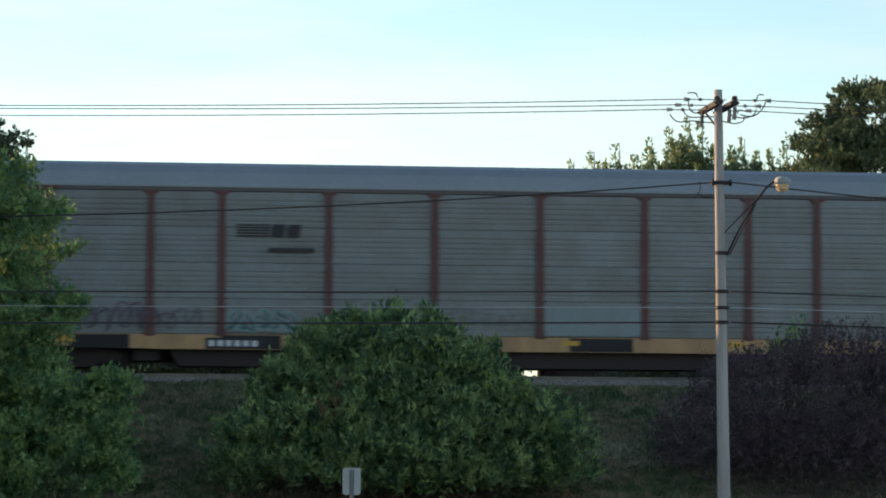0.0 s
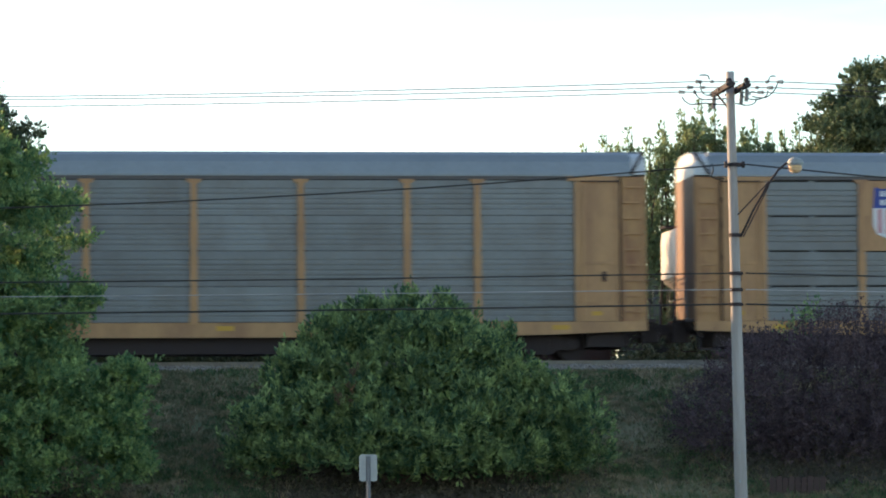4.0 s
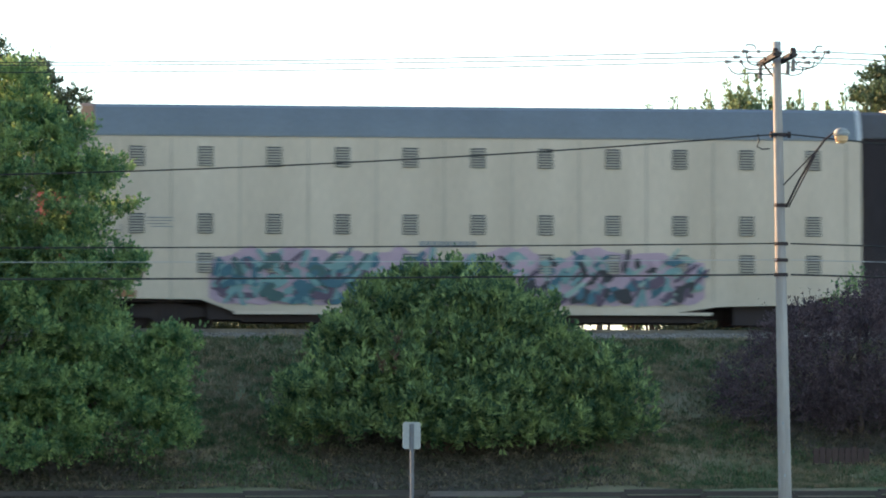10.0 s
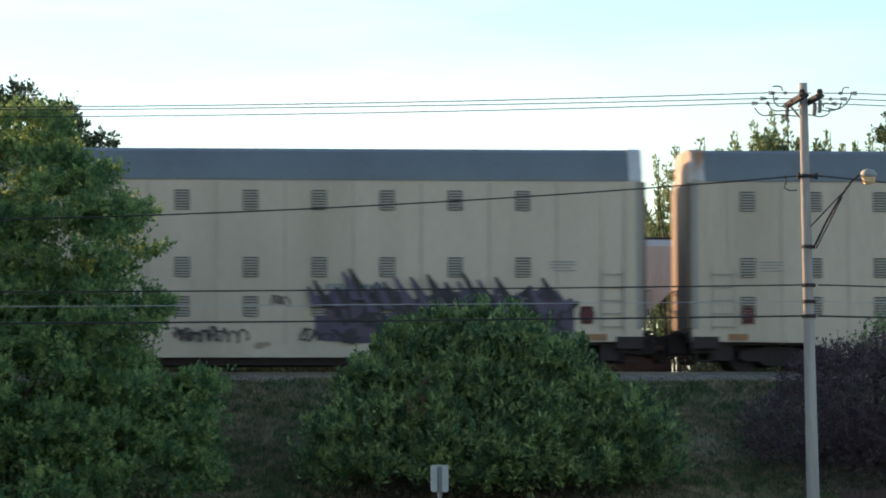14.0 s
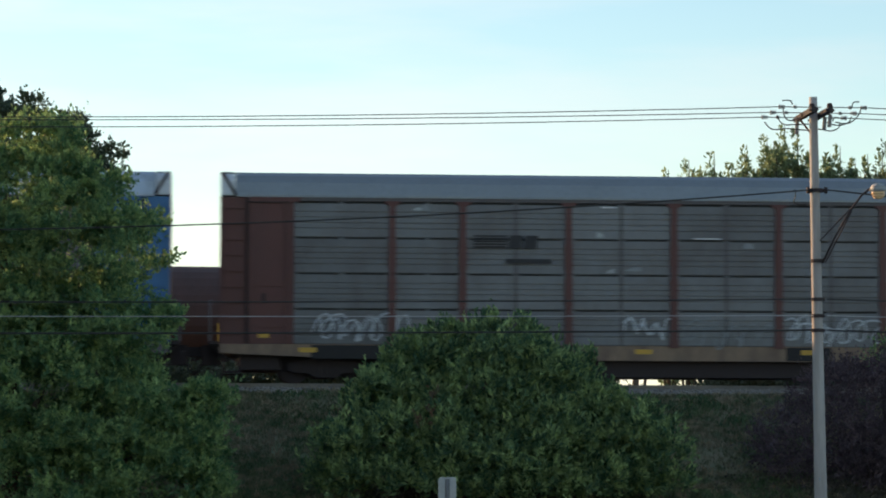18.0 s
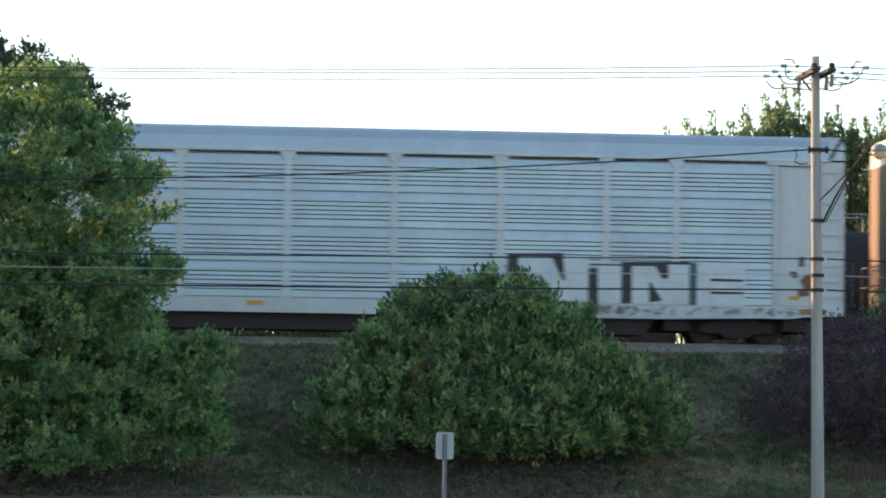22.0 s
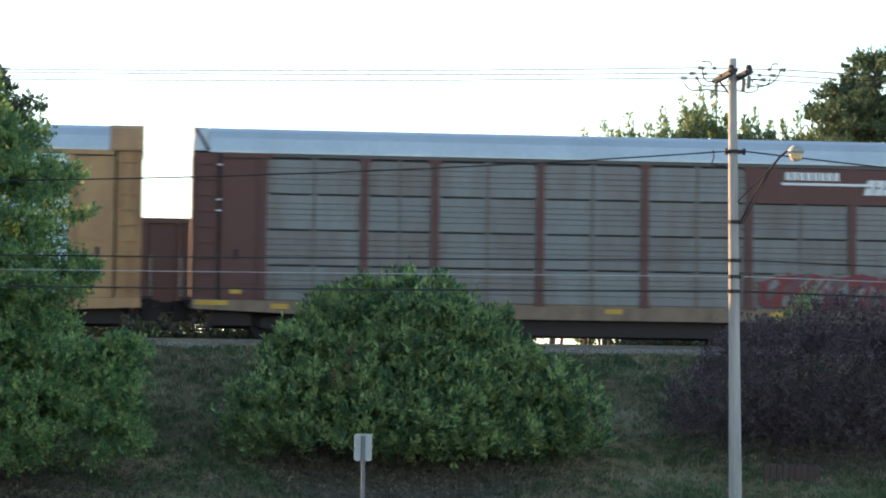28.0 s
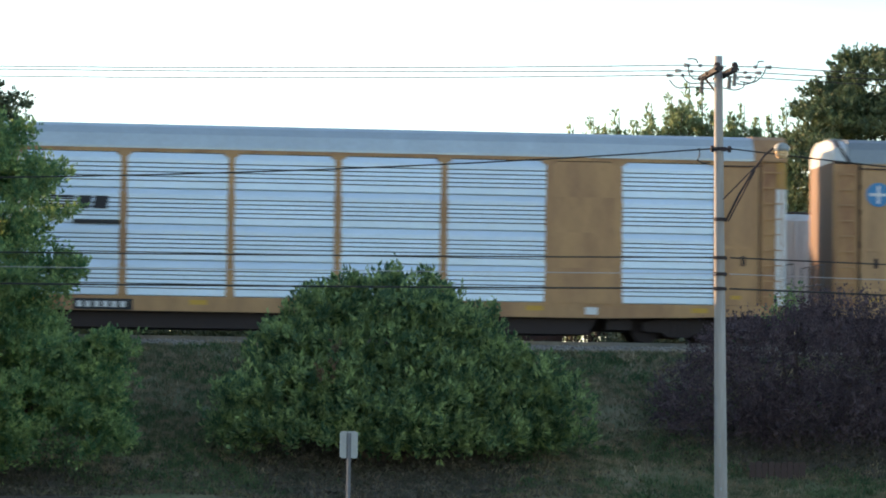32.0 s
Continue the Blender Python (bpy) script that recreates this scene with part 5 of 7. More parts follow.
def articulated_unit(label, left_end, seed):
    """Half of a two-unit car carrier with smooth cream sides and rows of louvred vents. left_end: this half has its free end at -x."""
    L = 21.52 if left_end else 21.40
    h = L / 2
    t = thing("articulated_autorack_unit", label, "freight car", "cars of the near train")
    fx = -1 if left_end else 1
    s = Shape()
    e = fx * h
    # side outline: the belly steps up over the bogies
    free = [(h, 0.82), (h - 3.3, 0.78), (h - 4.2, 0.45)]
    joined = [(h, 0.90), (h - 1.1, 0.90), (h - 1.5, 0.68), (h - 4.0, 0.62), (h - 5.2, 0.45)]
    right, left = (joined, free) if left_end else (free, joined)
    s.along_y([(-h, 5.22), (h, 5.22)] + right + [(-x, z) for x, z in reversed(left)], -1.52, 1.52)
    part("body", s, MAT["cream"], t)
    s = Shape()
    s.box(-h + 4.2, h - 4.2, -1.56, 1.56, 0.38, 0.46)
    part("side_sill", s, MAT["cream"], t)
    part("roof", roof_shape(-h + (0.4 if left_end else 0.0), h - (0.0 if left_end else 0.4), 1.55, 5.22, 6.15), MAT["roof_blue"], t)
    s = roof_shape(min(e, e - fx * 0.38), max(e, e - fx * 0.38), 1.54, 5.215, 6.17)
    part("roof_end", s, MAT["end_scabbed"] if left_end else MAT["white"], t)
    part("roof_end", roof_shape(min(-e, -e + fx * 0.12), max(-e, -e + fx * 0.12), 1.56, 5.215, 6.16), MAT["white"], t)
    # ribs between the sheets
    first = -h + 1.56 if left_end else -h + 1.36
    n = 11 if left_end else 10
    for k in range(n + (0 if left_end else 1)):
        x = first + 0.93 + 1.86 * k
        if x < h - 0.2:
            part("seam", shared("seam", lambda: Shape().box(-0.024, 0.024, -0.012, 0, 0, 4.4).mesh("seam", MAT["seam"])), None, t, at=(x, -1.52, 0.75))
    def vent():
        v = Shape()
        v.box(-0.20, 0.20, 0.0, 0.02, -0.275, 0.275, 0)
        for q in range(7):
            z = -0.255 + 0.074 * q
            v.hull([(-0.175, -0.03, z), (0.175, -0.03, z), (0.175, 0.0, z + 0.035), (-0.175, 0.0, z + 0.035)], [(-0.175, -0.025, z + 0.008), (0.175, -0.025, z + 0.008), (0.175, 0.0, z + 0.045), (-0.175, 0.0, z + 0.045)], 1)
        return v.mesh("vent", [MAT["vent_back"], MAT["vent_slat"]])
    for k in range(n):
        for z in (1.77, 2.84, 4.67):
            part("vent", shared("vent", vent), None, t, at=(first + 1.86 * k, -1.545, z))
    # white patches in some vents stand in for daylight seen through the car
    for k, row, x0, x1, z0, z1 in SEE_THROUGH_VENTS.get((seed, left_end), ()):
        x, z = first + 1.86 * k, (1.77, 2.84, 4.67)[row]
        part("vent_sheet", Shape().box(x + x0, x + x1, -1.585, -1.578, z + z0, z + z1), MAT["daylight_white"], t, "white patch painted as daylight in a vent")
    # free end: door posts, stiles, steps and a lower equipment box
    s = Shape()
    s.box(min(e, e + fx * 0.1), max(e, e + fx * 0.1), -1.45, 1.45, 1.2, 5.2)
    # rusty door colour, also dark enough to set off the shade on the end
    part("end_door", s, MAT["corner_rust"], t)
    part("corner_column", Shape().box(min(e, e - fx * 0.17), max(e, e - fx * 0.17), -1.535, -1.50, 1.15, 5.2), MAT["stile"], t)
    part("end_step", Shape().box(min(e, e - fx * 0.75), max(e, e - fx * 0.75), -1.54, -1.2, 0.62, 0.95), MAT["dark"], t)
    for q in range(2):
        x = e - fx * (0.47 + 0.62 * q)
        part("stile", shared("stile", lambda: Shape().box(-0.05, 0.05, -0.03, 0.0, 1.1, 5.15).mesh("stile", MAT["cream"])), None, t, at=(x, -1.52, 0))
    s = Shape()
    for q in range(5):
        s.box(e - fx * 0.85 - 0.3, e - fx * 0.85 + 0.3, -1.57, -1.54, 1.2 + 0.36 * q, 1.23 + 0.36 * q)
    s.box(e - fx * 0.85 - 0.32, e - fx * 0.85 - 0.29, -1.57, -1.53, 1.1, 2.8)
    s.box(e - fx * 0.85 + 0.29, e - fx * 0.85 + 0.32, -1.57, -1.53, 1.1, 2.8)
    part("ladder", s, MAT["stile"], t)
    part("brake_box", Shape().box(e - fx * 1.55 - 0.16, e - fx * 1.55 + 0.16, -1.57, -1.52, 1.30, 1.78, bev=0.05), MAT["maroon"], t)
    part("belly_plate", Shape().box(e - fx * 1.28 - 0.28, e - fx * 1.28 + 0.28, -1.54, -1.522, 0.84, 1.02), MAT["stain_orange"], t, "rust-orange plate")
    s = Shape()
    for q in range(16):
        a0, a1 = 2 * math.pi * q / 16, 2 * math.pi * (q + 1) / 16
        s.hull([(e - fx * 1.55 + r * math.cos(a), y, 1.55 + r * math.sin(a)) for r, a, y in ((0.17, a0, -1.6), (0.2, a0, -1.6), (0.2, a0, -1.575), (0.17, a0, -1.575))],
               [(e - fx * 1.55 + r * math.cos(a), y, 1.55 + r * math.sin(a)) for r, a, y in ((0.17, a1, -1.6), (0.2, a1, -1.6), (0.2, a1, -1.575), (0.17, a1, -1.575))], caps=False)
    part("brake_wheel", s, MAT["dark"], t)
    bars(t, "stencil", [(e - fx * 2.2 - 0.35, 2.98, 0.7, 0.03), (e - fx * 2.2 - 0.35, 2.90, 0.7, 0.025), (e - fx * 2.2 - 0.35, 2.82, 0.55, 0.025), (e - fx * 2.2 - 0.25, 2.74, 0.6, 0.025)], MAT["g_grey"], -1.53)
    bogie(t, e - fx * 2.4)
    coupler(t, e, fx)
    # inner end: dark bellows to the partner unit
    i0 = -e
    s = Shape()
    fold = [(i0 - fx * (0.02 + 0.04 * q), 1.40 if q % 2 else 1.34) for q in range(11)]
    ring = [(x, -y) for x, y in fold] + [(x, y) for x, y in reversed(fold)]
    s.hull([(x, y, 0.78) for x, y in ring], [(x, y, 5.30) for x, y in ring])
    part("bellows", s, MAT["bellows"], t, "dark ribbed bellows")
    hood = Shape()
    for q in range(5):
        xa, xb = sorted((i0 - fx * 0.088 * q, i0 - fx * (0.088 * q + 0.075)))
        w = roof_shape(xa, xb, 1.44 - 0.02 * (q % 2), 5.30, 6.11)
        k = len(hood.v)
        hood.v += w.v
        hood.f += [tuple(k + i for i in f) for f in w.f]
        hood.m += w.m
    part("bellows_hood", hood, MAT["hood"], t, "ribbed dark grey hood over the bellows")
    if left_end:
        bogie(t, h + 0.42)
    uf = Shape()
    uf.box(-h + 0.3, h - 0.3, -0.4, 0.4, 0.30, 1.2)
    uf.box(i0 + fx * 2.65 - 0.9, i0 + fx * 2.65 + 0.9, -1.25, 1.25, 0.12, 0.7)
    uf.box(-h + 4.4, h - 4.4, -1.3, 1.3, 0.18, 0.6)
    uf.box(-h + 0.2, h - 0.2, -1.3, 1.3, 0.72, 1.1)
    for p0, p1, q0 in ((0.05, 0.62, 0.50), (0.62, 1.15, 0.30), (3.5, 4.6, 0.24)):
        xa, xb = sorted((e - fx * p0, e - fx * p1))
        uf.box(xa, xb, -1.3, 1.3, q0, 0.8)
    part("underframe", uf, MAT["dark"], t)
    return t, L


MAT["seam"] = material("grimy welded seam", (0.46, 0.405, 0.33), 0.7, dirt=(0.30, 0.24, 0.18), amount=0.7, scale=2.0, streak=5)
# darker than the cream side: the end corner's shade is in the colour
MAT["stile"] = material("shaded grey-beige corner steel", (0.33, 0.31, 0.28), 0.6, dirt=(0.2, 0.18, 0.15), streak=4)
MAT["corner_rust"] = material("rust-stained corner steel", (0.21, 0.155, 0.125), 0.65, dirt=(0.15, 0.08, 0.05), amount=0.7, scale=2.0, streak=4)
MAT["stain"] = material("brown grime on paint", (0.36, 0.29, 0.22), 0.75, dirt=(0.26, 0.17, 0.12), amount=0.8, scale=5.0)
MAT["end_scabbed"] = material("white roof end with orange rust", (0.55, 0.55, 0.55), 0.65, dirt=(0.34, 0.16, 0.07), amount=0.9, scale=1.3, streak=2, ends=(0.42, 0.56))
MAT["stain_orange"] = material("rust-orange paint", (0.36, 0.19, 0.09), 0.75, dirt=(0.22, 0.12, 0.07), amount=0.7, scale=4.0)
MAT["hood"] = material("dark grey hood cloth", (0.105, 0.105, 0.115), 0.8, dirt=(0.07, 0.07, 0.075))
# white that paints daylight into the vents
MAT["daylight_white"] = material("white painted as daylight", (0.90, 0.91, 0.92), 0.4, amount=0.05)
# dark backing paints the unlit gaps between the louvres
MAT["vent_back"] = material("dark vent backing", (0.10, 0.10, 0.095), 0.8)
MAT["vent_slat"] = material("dusty vent slat", (0.40, 0.355, 0.29), 0.7)
MAT["bellows"] = material("dark rubberised bellows", (0.072, 0.060, 0.068), 0.8)

# where each gap between cars lies along the train
GAP_AT = {1: 0.0}
JOINT_AT = {}
_u = 0.0
for _k in range(2, 31):
    if 8 <= _k <= 13:
        _u -= 22.22
        JOINT_AT[_k - 1] = _u
        _u -= 22.88
    else:
        _u -= PITCH
    GAP_AT[_k] = _u
MOVING = []


def place(car, u):
    car.location = (0, TRACK_Y, RAIL)
    MOVING.append((car, u))
    return car


def rack(k, *args, **kw):
    """Car k stands to the left of gap k."""
    return place(autorack(*args, **kw), GAP_AT[k] - HALF if k else HALF + GAP)


def striped_mark(c, x, z, w, mat="stencil_black"):
    """A block of speed lines that runs into two slanted letters' outline, with a name bar under it."""
    bars(c, "marking", [(x, z + 0.075 * i, w * 0.52, 0.04) for i in range(5)], MAT[mat])
    s = Shape()
    for i in range(2):
        a = x + w * (0.54 + 0.24 * i)
        s.along_y([(a, z - 0.01), (a + w * 0.2, z - 0.01), (a + w * 0.23, z + 0.34), (a + w * 0.03, z + 0.34)], -1.554, -1.55)
    part("marking", s, MAT[mat], c)
    bars(c, "marking", [(x + w * 0.5, z - 0.42, w * 0.72, 0.12)], MAT[mat])


def box_marks(c, x, z=3.2):
    bars(c, "stencil", [(x, z, 0.5, 0.025), (x, z + 0.34, 0.5, 0.025), (x, z, 0.025, 0.36), (x + 0.48, z, 0.025, 0.36), (x + 0.08, z + 0.16, 0.34, 0.04), (x + 0.08, z + 0.07, 0.34, 0.04)], MAT["stencil_faded"], -1.54)


def sill_plate(c, x, n=6, w=1.6):
    bars(c, "sill_plate", [(x, 0.66, w, 0.3)], MAT["stencil_black"], -1.537)
    bars(c, "plate_mark", [(x + 0.1 + i * (w - 0.2) / n, 0.73, (w - 0.2) / n * 0.6, 0.16) for i in range(n)], MAT["stencil_white"], -1.543)


def sill_blocks(c, seed):
    """Stretches of the sill that were painted over in black."""
    rnd = random.Random(seed)
    for a in (0.6, 2.9, 5.4, 7.3):
        i = int(a)
        x = bay_left(i) + rnd.uniform(0, 1.0)
        part("sill_paint", Shape().box(x, x + rnd.uniform(1.0, 2.8), -1.536, -1.531, 0.66, 1.03), MAT["black"], c)


def joints(c):
    """A dark strip down the middle of each wide bay, where two sheets meet."""
    for i in range(2, 7):
        part("panel_joint", shared("panel_joint", lambda: Shape().box(-0.045, 0.045, -0.012, 0, 0, 3.9).mesh("panel_joint", MAT["joint"])), None, c, at=(bay_left(i) + BAYS[i] / 2, -1.488, 1.06))


def caps(c):
    """White round caps under the roof edge, one over each bay."""
    for i in range(len(BAYS)):
        part("cap", shared("cap", lambda: Shape().rod((0, -0.03, 0), (0, 0.02, 0), 0.1, n=12).mesh("cap", MAT["stencil_white"])), None, c, at=(bay_left(i) + BAYS[i] / 2, -1.54, 4.93))


def slanted(c, x, z, n, w, h, mats, lean=0.25, y=-1.555):
    """A row of slanted blocks with a slot in each."""
    s = Shape()
    for i in range(n):
        a = x + i * w * 1.12
        s.along_y([(a, z), (a + w, z), (a + w + lean * h, z + h), (a + lean * h, z + h)], y - 0.004, y)
        s.along_y([(a + w * 0.35, z + h * 0.42), (a + w * 0.7, z + h * 0.42), (a + w * 0.75, z + h * 0.58), (a + w * 0.4, z + h * 0.58)], y - 0.008, y - 0.005, 1)
    part("marking", s, mats, c)


def small_board(c, i, z, h, paint):
    s = Shape().box(bay_left(i) + 0.1, bay_left(i) + BAYS[i] - 0.1, -1.545, -1.50, z, z + h)
    part("logo_board", s, MAT[paint], c)


def pale_patch(c, i, r, mat="panel_bright", f0=0.0, f1=1.0):
    """A panel that was replaced or cleaned: a paler sheet laid over the ribs."""
    w = BAYS[i] - 0.2
    s = Shape().box(bay_left(i) + 0.1 + w * f0, bay_left(i) + 0.1 + w * f1, -1.525, -1.50, PANEL_Z[r] + 0.03, PANEL_Z[r] + 0.86)
    part("patch", s, MAT[mat], c)


def daylight_slivers(c, seed, n=5):
    """White slivers and paler patches that paint daylight seen through gaps along the upper rows."""
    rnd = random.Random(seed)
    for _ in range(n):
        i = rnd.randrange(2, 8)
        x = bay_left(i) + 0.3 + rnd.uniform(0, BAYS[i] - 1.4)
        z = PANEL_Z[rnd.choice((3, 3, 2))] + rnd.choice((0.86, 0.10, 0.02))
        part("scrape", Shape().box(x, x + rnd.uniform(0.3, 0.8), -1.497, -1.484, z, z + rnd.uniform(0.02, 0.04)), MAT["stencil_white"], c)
    for _ in range(2 * n):
        i = rnd.randrange(1, 8)
        x = bay_left(i) + 0.3 + rnd.uniform(0, BAYS[i] - 1.2)
        z = PANEL_Z[rnd.choice((3, 3, 2))] + rnd.choice((0.04, 0.10, 0.75))
        w = rnd.uniform(0.15, 0.6)
        pts = [(x, z), (x + w, z), (x + w * rnd.uniform(0.8, 1.0), z + rnd.uniform(0.06, 0.16)), (x + w * rnd.uniform(0.1, 0.5), z + rnd.uniform(0.06, 0.18))]
        part("patch", Shape().along_y(pts, -1.490, -1.482), MAT[rnd.choice(("daylight_pale", "daylight_pale", "g_grey"))], c, "pale patch painted as daylight through the panel")


def near_train():
    c = rack(0, "brown-framed car carrier with grey ribbed panels", "brown", "panel_grey", "roof_grey", sill="pale_yellow", door="brown")
    sill_blocks(c, 300)
    striped_mark(c, bay_left(2) + 0.38, 3.72, 1.75)
    graffiti(c, bay_left(2) + 0.1, bay_left(3) - 0.9, 1.1, 1.75, ["g_grey", "g_deep_teal", "g_teal"], 1)
    outline_tag(c, bay_left(3) + 0.8, bay_left(4) + 1.2, 1.3, 2.1, "g_grey", 2)
    outline_tag(c, bay_left(0) + 0.4, bay_left(2) - 0.4, 1.1, 1.9, "g_plum", 202)
    outline_tag(c, bay_left(4) + 1.0, bay_left(5) - 0.2, 1.15, 1.9, "g_grey", 212)
    pale_patch(c, 5, 0, "panel_blue")
    sill_plate(c, bay_left(1) + 1.5)
    box_marks(c, HALF - 1.45)

    c = rack(1, "brown-framed car carrier with an orange tag", "brown", "panel_grey", "roof_grey", sill="pale_yellow", door="brown")
    sill_blocks(c, 301)
    striped_mark(c, bay_left(2) + 0.3, 3.72, 1.75)
    pale_patch(c, 0, 0)
    bars(c, "stencil", [(bay_left(0) + 0.3 + 0.3 * i, 1.3, 0.2, 0.35) for i in range(7)], MAT["g_grey"], -1.53)
    pale_patch(c, 4, 0, "panel_blue", 0.0, 1.0)
    pale_patch(c, 6, 0, "panel_blue", 0.1, 0.9)
    graffiti(c, bay_left(7) + 0.4, HALF - 1.7, 1.15, 1.95, ["g_orange", "g_brown", "yellow", "g_black"], 3)
    box_marks(c, HALF - 1.45)
    sill_plate(c, bay_left(5))

    c = rack(2, "yellow-framed car carrier with grey ribbed panels", "pale_yellow", "panel_grey", "roof_grey", sill="pale_yellow")
    sill_blocks(c, 302)
    striped_mark(c, bay_left(2) + 0.2, 3.72, 1.75)
    sill_plate(c, bay_left(1) + 1.2, 9, 2.8)
    sill_plate(c, bay_left(6) - 0.6)
    box_marks(c, HALF - 1.45, 2.6)

    c = rack(3, "yellow-framed car carrier with a large shield emblem", "yellow", "panel_grey", "roof_grey", boards=((1, 3), (1, 2)), style="lined")
    daylight_slivers(c, 203)
    shield(c, bay_left(1) + 0.97, 3.3, 1.3, 1.5)
    wild_piece(c, bay_left(8) + 0.1, bay_left(8) + 2.65, 1.05, 1.95, ["panel_grey", "g_ice", "g_blue", "panel_grey", "g_sky", "g_grey"], 4, grain=0.22)
    box_marks(c, HALF - 1.45)
    box_marks(c, HALF - 1.45, 2.6)

    rack(4, "yellow-framed car carrier with grey panels", "yellow", "panel_grey", "roof_grey")

    c = rack(5, "amber-framed car carrier with blue-grey panels", "orange", "panel_blue", "roof_silver", boards=((1, 3), (1, 2)), style="lined")
    shield(c, bay_left(1) + 0.97, 3.85, 0.78, 0.9)
    bars(c, "marking", letters_row(bay_left(1) + 0.15, 3.45, 14, 0.08, 0.1, 0.4), MAT["stencil_black"], -1.56)
    caps(c)
    sill_plate(c, bay_left(2) - 0.6, 5)
    c = rack(6, "yellow-framed car carrier with dirty dark panels", "pale_yellow", "panel_dull", "roof_silver")
    joints(c)
    sill_blocks(c, 306)
    small_board(c, 2, 3.35, 0.75, "pale_yellow")
    slanted(c, bay_left(2) + 0.6, 3.58, 3, 0.5, 0.42, [MAT["stencil_black"], MAT["pale_yellow"]], 0.0)
    bars(c, "marking", [(bay_left(2) + 0.6, 3.44, 1.7, 0.07)], MAT["stencil_black"], -1.556)
    wild_piece(c, bay_left(0) + 0.1, bay_left(3) - 0.2, 1.0, 2.0, ["panel_dull", "g_blue", "g_ice", "g_sky", "panel_dull", "g_grey", "g_navy"], 5, grain=0.24)
    wild_piece(c, bay_left(4) + 0.8, bay_left(6) - 0.3, 1.0, 1.95, ["panel_dull", "g_ice", "g_white", "g_grey", "panel_dull", "g_sky"], 6, grain=0.24)
    graffiti(c, bay_left(7) + 0.2, bay_left(7) + 2.2, 1.1, 1.9, ["g_white", "g_grey", "g_sky"], 7)
    bars(c, "stencil", letters_row(bay_left(2) + 0.4, 0.72, 10, 0.15, 0.2), MAT["stencil_white"], -1.54)
    sill_plate(c, bay_left(6) + 0.5, 4, 1.9)
    box_marks(c, HALF - 1.45)

    units = {}
    for k in range(7, 13):
        a, L = articulated_unit("cream articulated car carrier with louvred vents", False, k)
        place(a, GAP_AT[k] - L / 2)
        units[k, "a"] = (a, L / 2)
        b, L = articulated_unit("cream articulated car carrier with louvred vents", True, k)
        place(b, JOINT_AT[k] - L / 2)
        units[k, "b"] = (b, L / 2)
        for c, x in ((a, 2.0), (b, -1.5)):
            bars(c, "stencil", letters_row(x, 2.22, 9, 0.13, 0.17), MAT["g_grey"], -1.535)
    logo = [MAT["logo_red"], MAT["cream"]]
    c, h = units[7, "a"]
    slanted(c, h - 13.1, 3.72, 4, 0.82, 0.42, logo, 0.5, -1.535)
    wedge(c, h - 13.4, 3.48, 3.8)
    graffiti(c, h - 17.6, h - 13.2, 0.65, 1.95, ["g_white", "cream", "g_green", "g_white", "g_black"], 8, -1.545)
    outline_tag(c, h - 13.6, h - 12.6, 2.35, 2.7, "g_grey", 81)
    outline_tag(c, h - 8.5, h - 6.0, 0.7, 1.8, "g_grey", 82)
    bars(c, "marking", [(h - 4.2, 1.95, 0.4, 0.2)], MAT["stencil_black"], -1.535)
    graffiti(c, -h + 0.25, -h + 2.75, 2.15, 3.2, ["g_mint", "g_sage", "g_mint", "g_deep_teal"], 90, -1.545, 4)
    for q in range(2):
        outline_tag(c, -h + 0.35, -h + 2.6, 2.3 + 0.1 * q, 3.0 + 0.1 * q, "g_deep_teal", 190 + q, -1.60)
    outline_tag(c, -h + 0.3, -h + 1.0, 3.2, 3.45, "g_grey", 91)
    outline_tag(c, -h + 2.6, -h + 3.4, 3.15, 3.4, "g_grey", 92)
    outline_tag(c, -h + 2.0, -h + 2.4, 1.75, 2.0, "g_deep_teal", 93)
    c, h = units[7, "b"]
    slanted(c, -h + 8.1, 3.6, 4, 0.82, 0.42, logo, 0.5, -1.535)
    wedge(c, -h + 7.8, 3.36, 3.8)
    graffiti(c, -h + 9.2, -h + 12.3, 0.7, 1.95, ["g_mint", "g_sage", "g_mint", "g_green", "g_teal"], 9, -1.545)
    graffiti(c, -h + 17.4, -h + 20.0, 0.7, 1.7, ["g_green", "g_teal", "g_green", "g_white"], 10, -1.545)
    c, h = units[8, "a"]
    graffiti(c, h - 16.4, h - 9.6, 0.62, 2.2, ["g_sage", "g_blue", "g_sky", "g_maroon"], 11, -1.545, 4)
    wild_piece(c, h - 9.7, h - 3.9, 0.62, 2.15, ["g_sage", "g_sage", "g_blue", "g_sky", "g_sage", "g_navy", "g_mint"], 111, grain=0.4)
    c, h = units[8, "b"]
    wild_piece(c, h - 18.0, h - 11.3, 0.62, 2.3, ["g_pink", "g_teal", "g_deep_teal", "g_petrol", "g_plum", "g_teal", "g_petrol"], 12, grain=0.32)
    wild_piece(c, h - 11.4, h - 4.4, 0.62, 2.3, ["g_pink", "g_sage", "g_petrol", "g_plum", "g_teal", "g_black", "g_pink"], 13, grain=0.30)
    c, h = units[9, "b"]
    s = Shape().box(-h + 7.4, -h + 11.2, -1.556, -1.545, 1.25, 1.95, 0)
    s.box(-h + 7.4, -h + 11.2, -1.556, -1.545, 0.68, 1.25, 1)
    s.box(-h + 7.4, -h + 10.0, -1.562, -1.557, 1.2, 1.3, 2)
    part("graffiti", s, [MAT["g_aqua"], MAT["g_lime"], MAT["reflector"]], c, "sprayed block of sky blue over lime")
    wild_piece(c, -h + 7.6, -h + 11.1, 1.28, 2.0, ["g_aqua", "g_teal", "g_aqua", "g_sky", "g_aqua", "g_cyan"], 94, -1.565, 0.26)
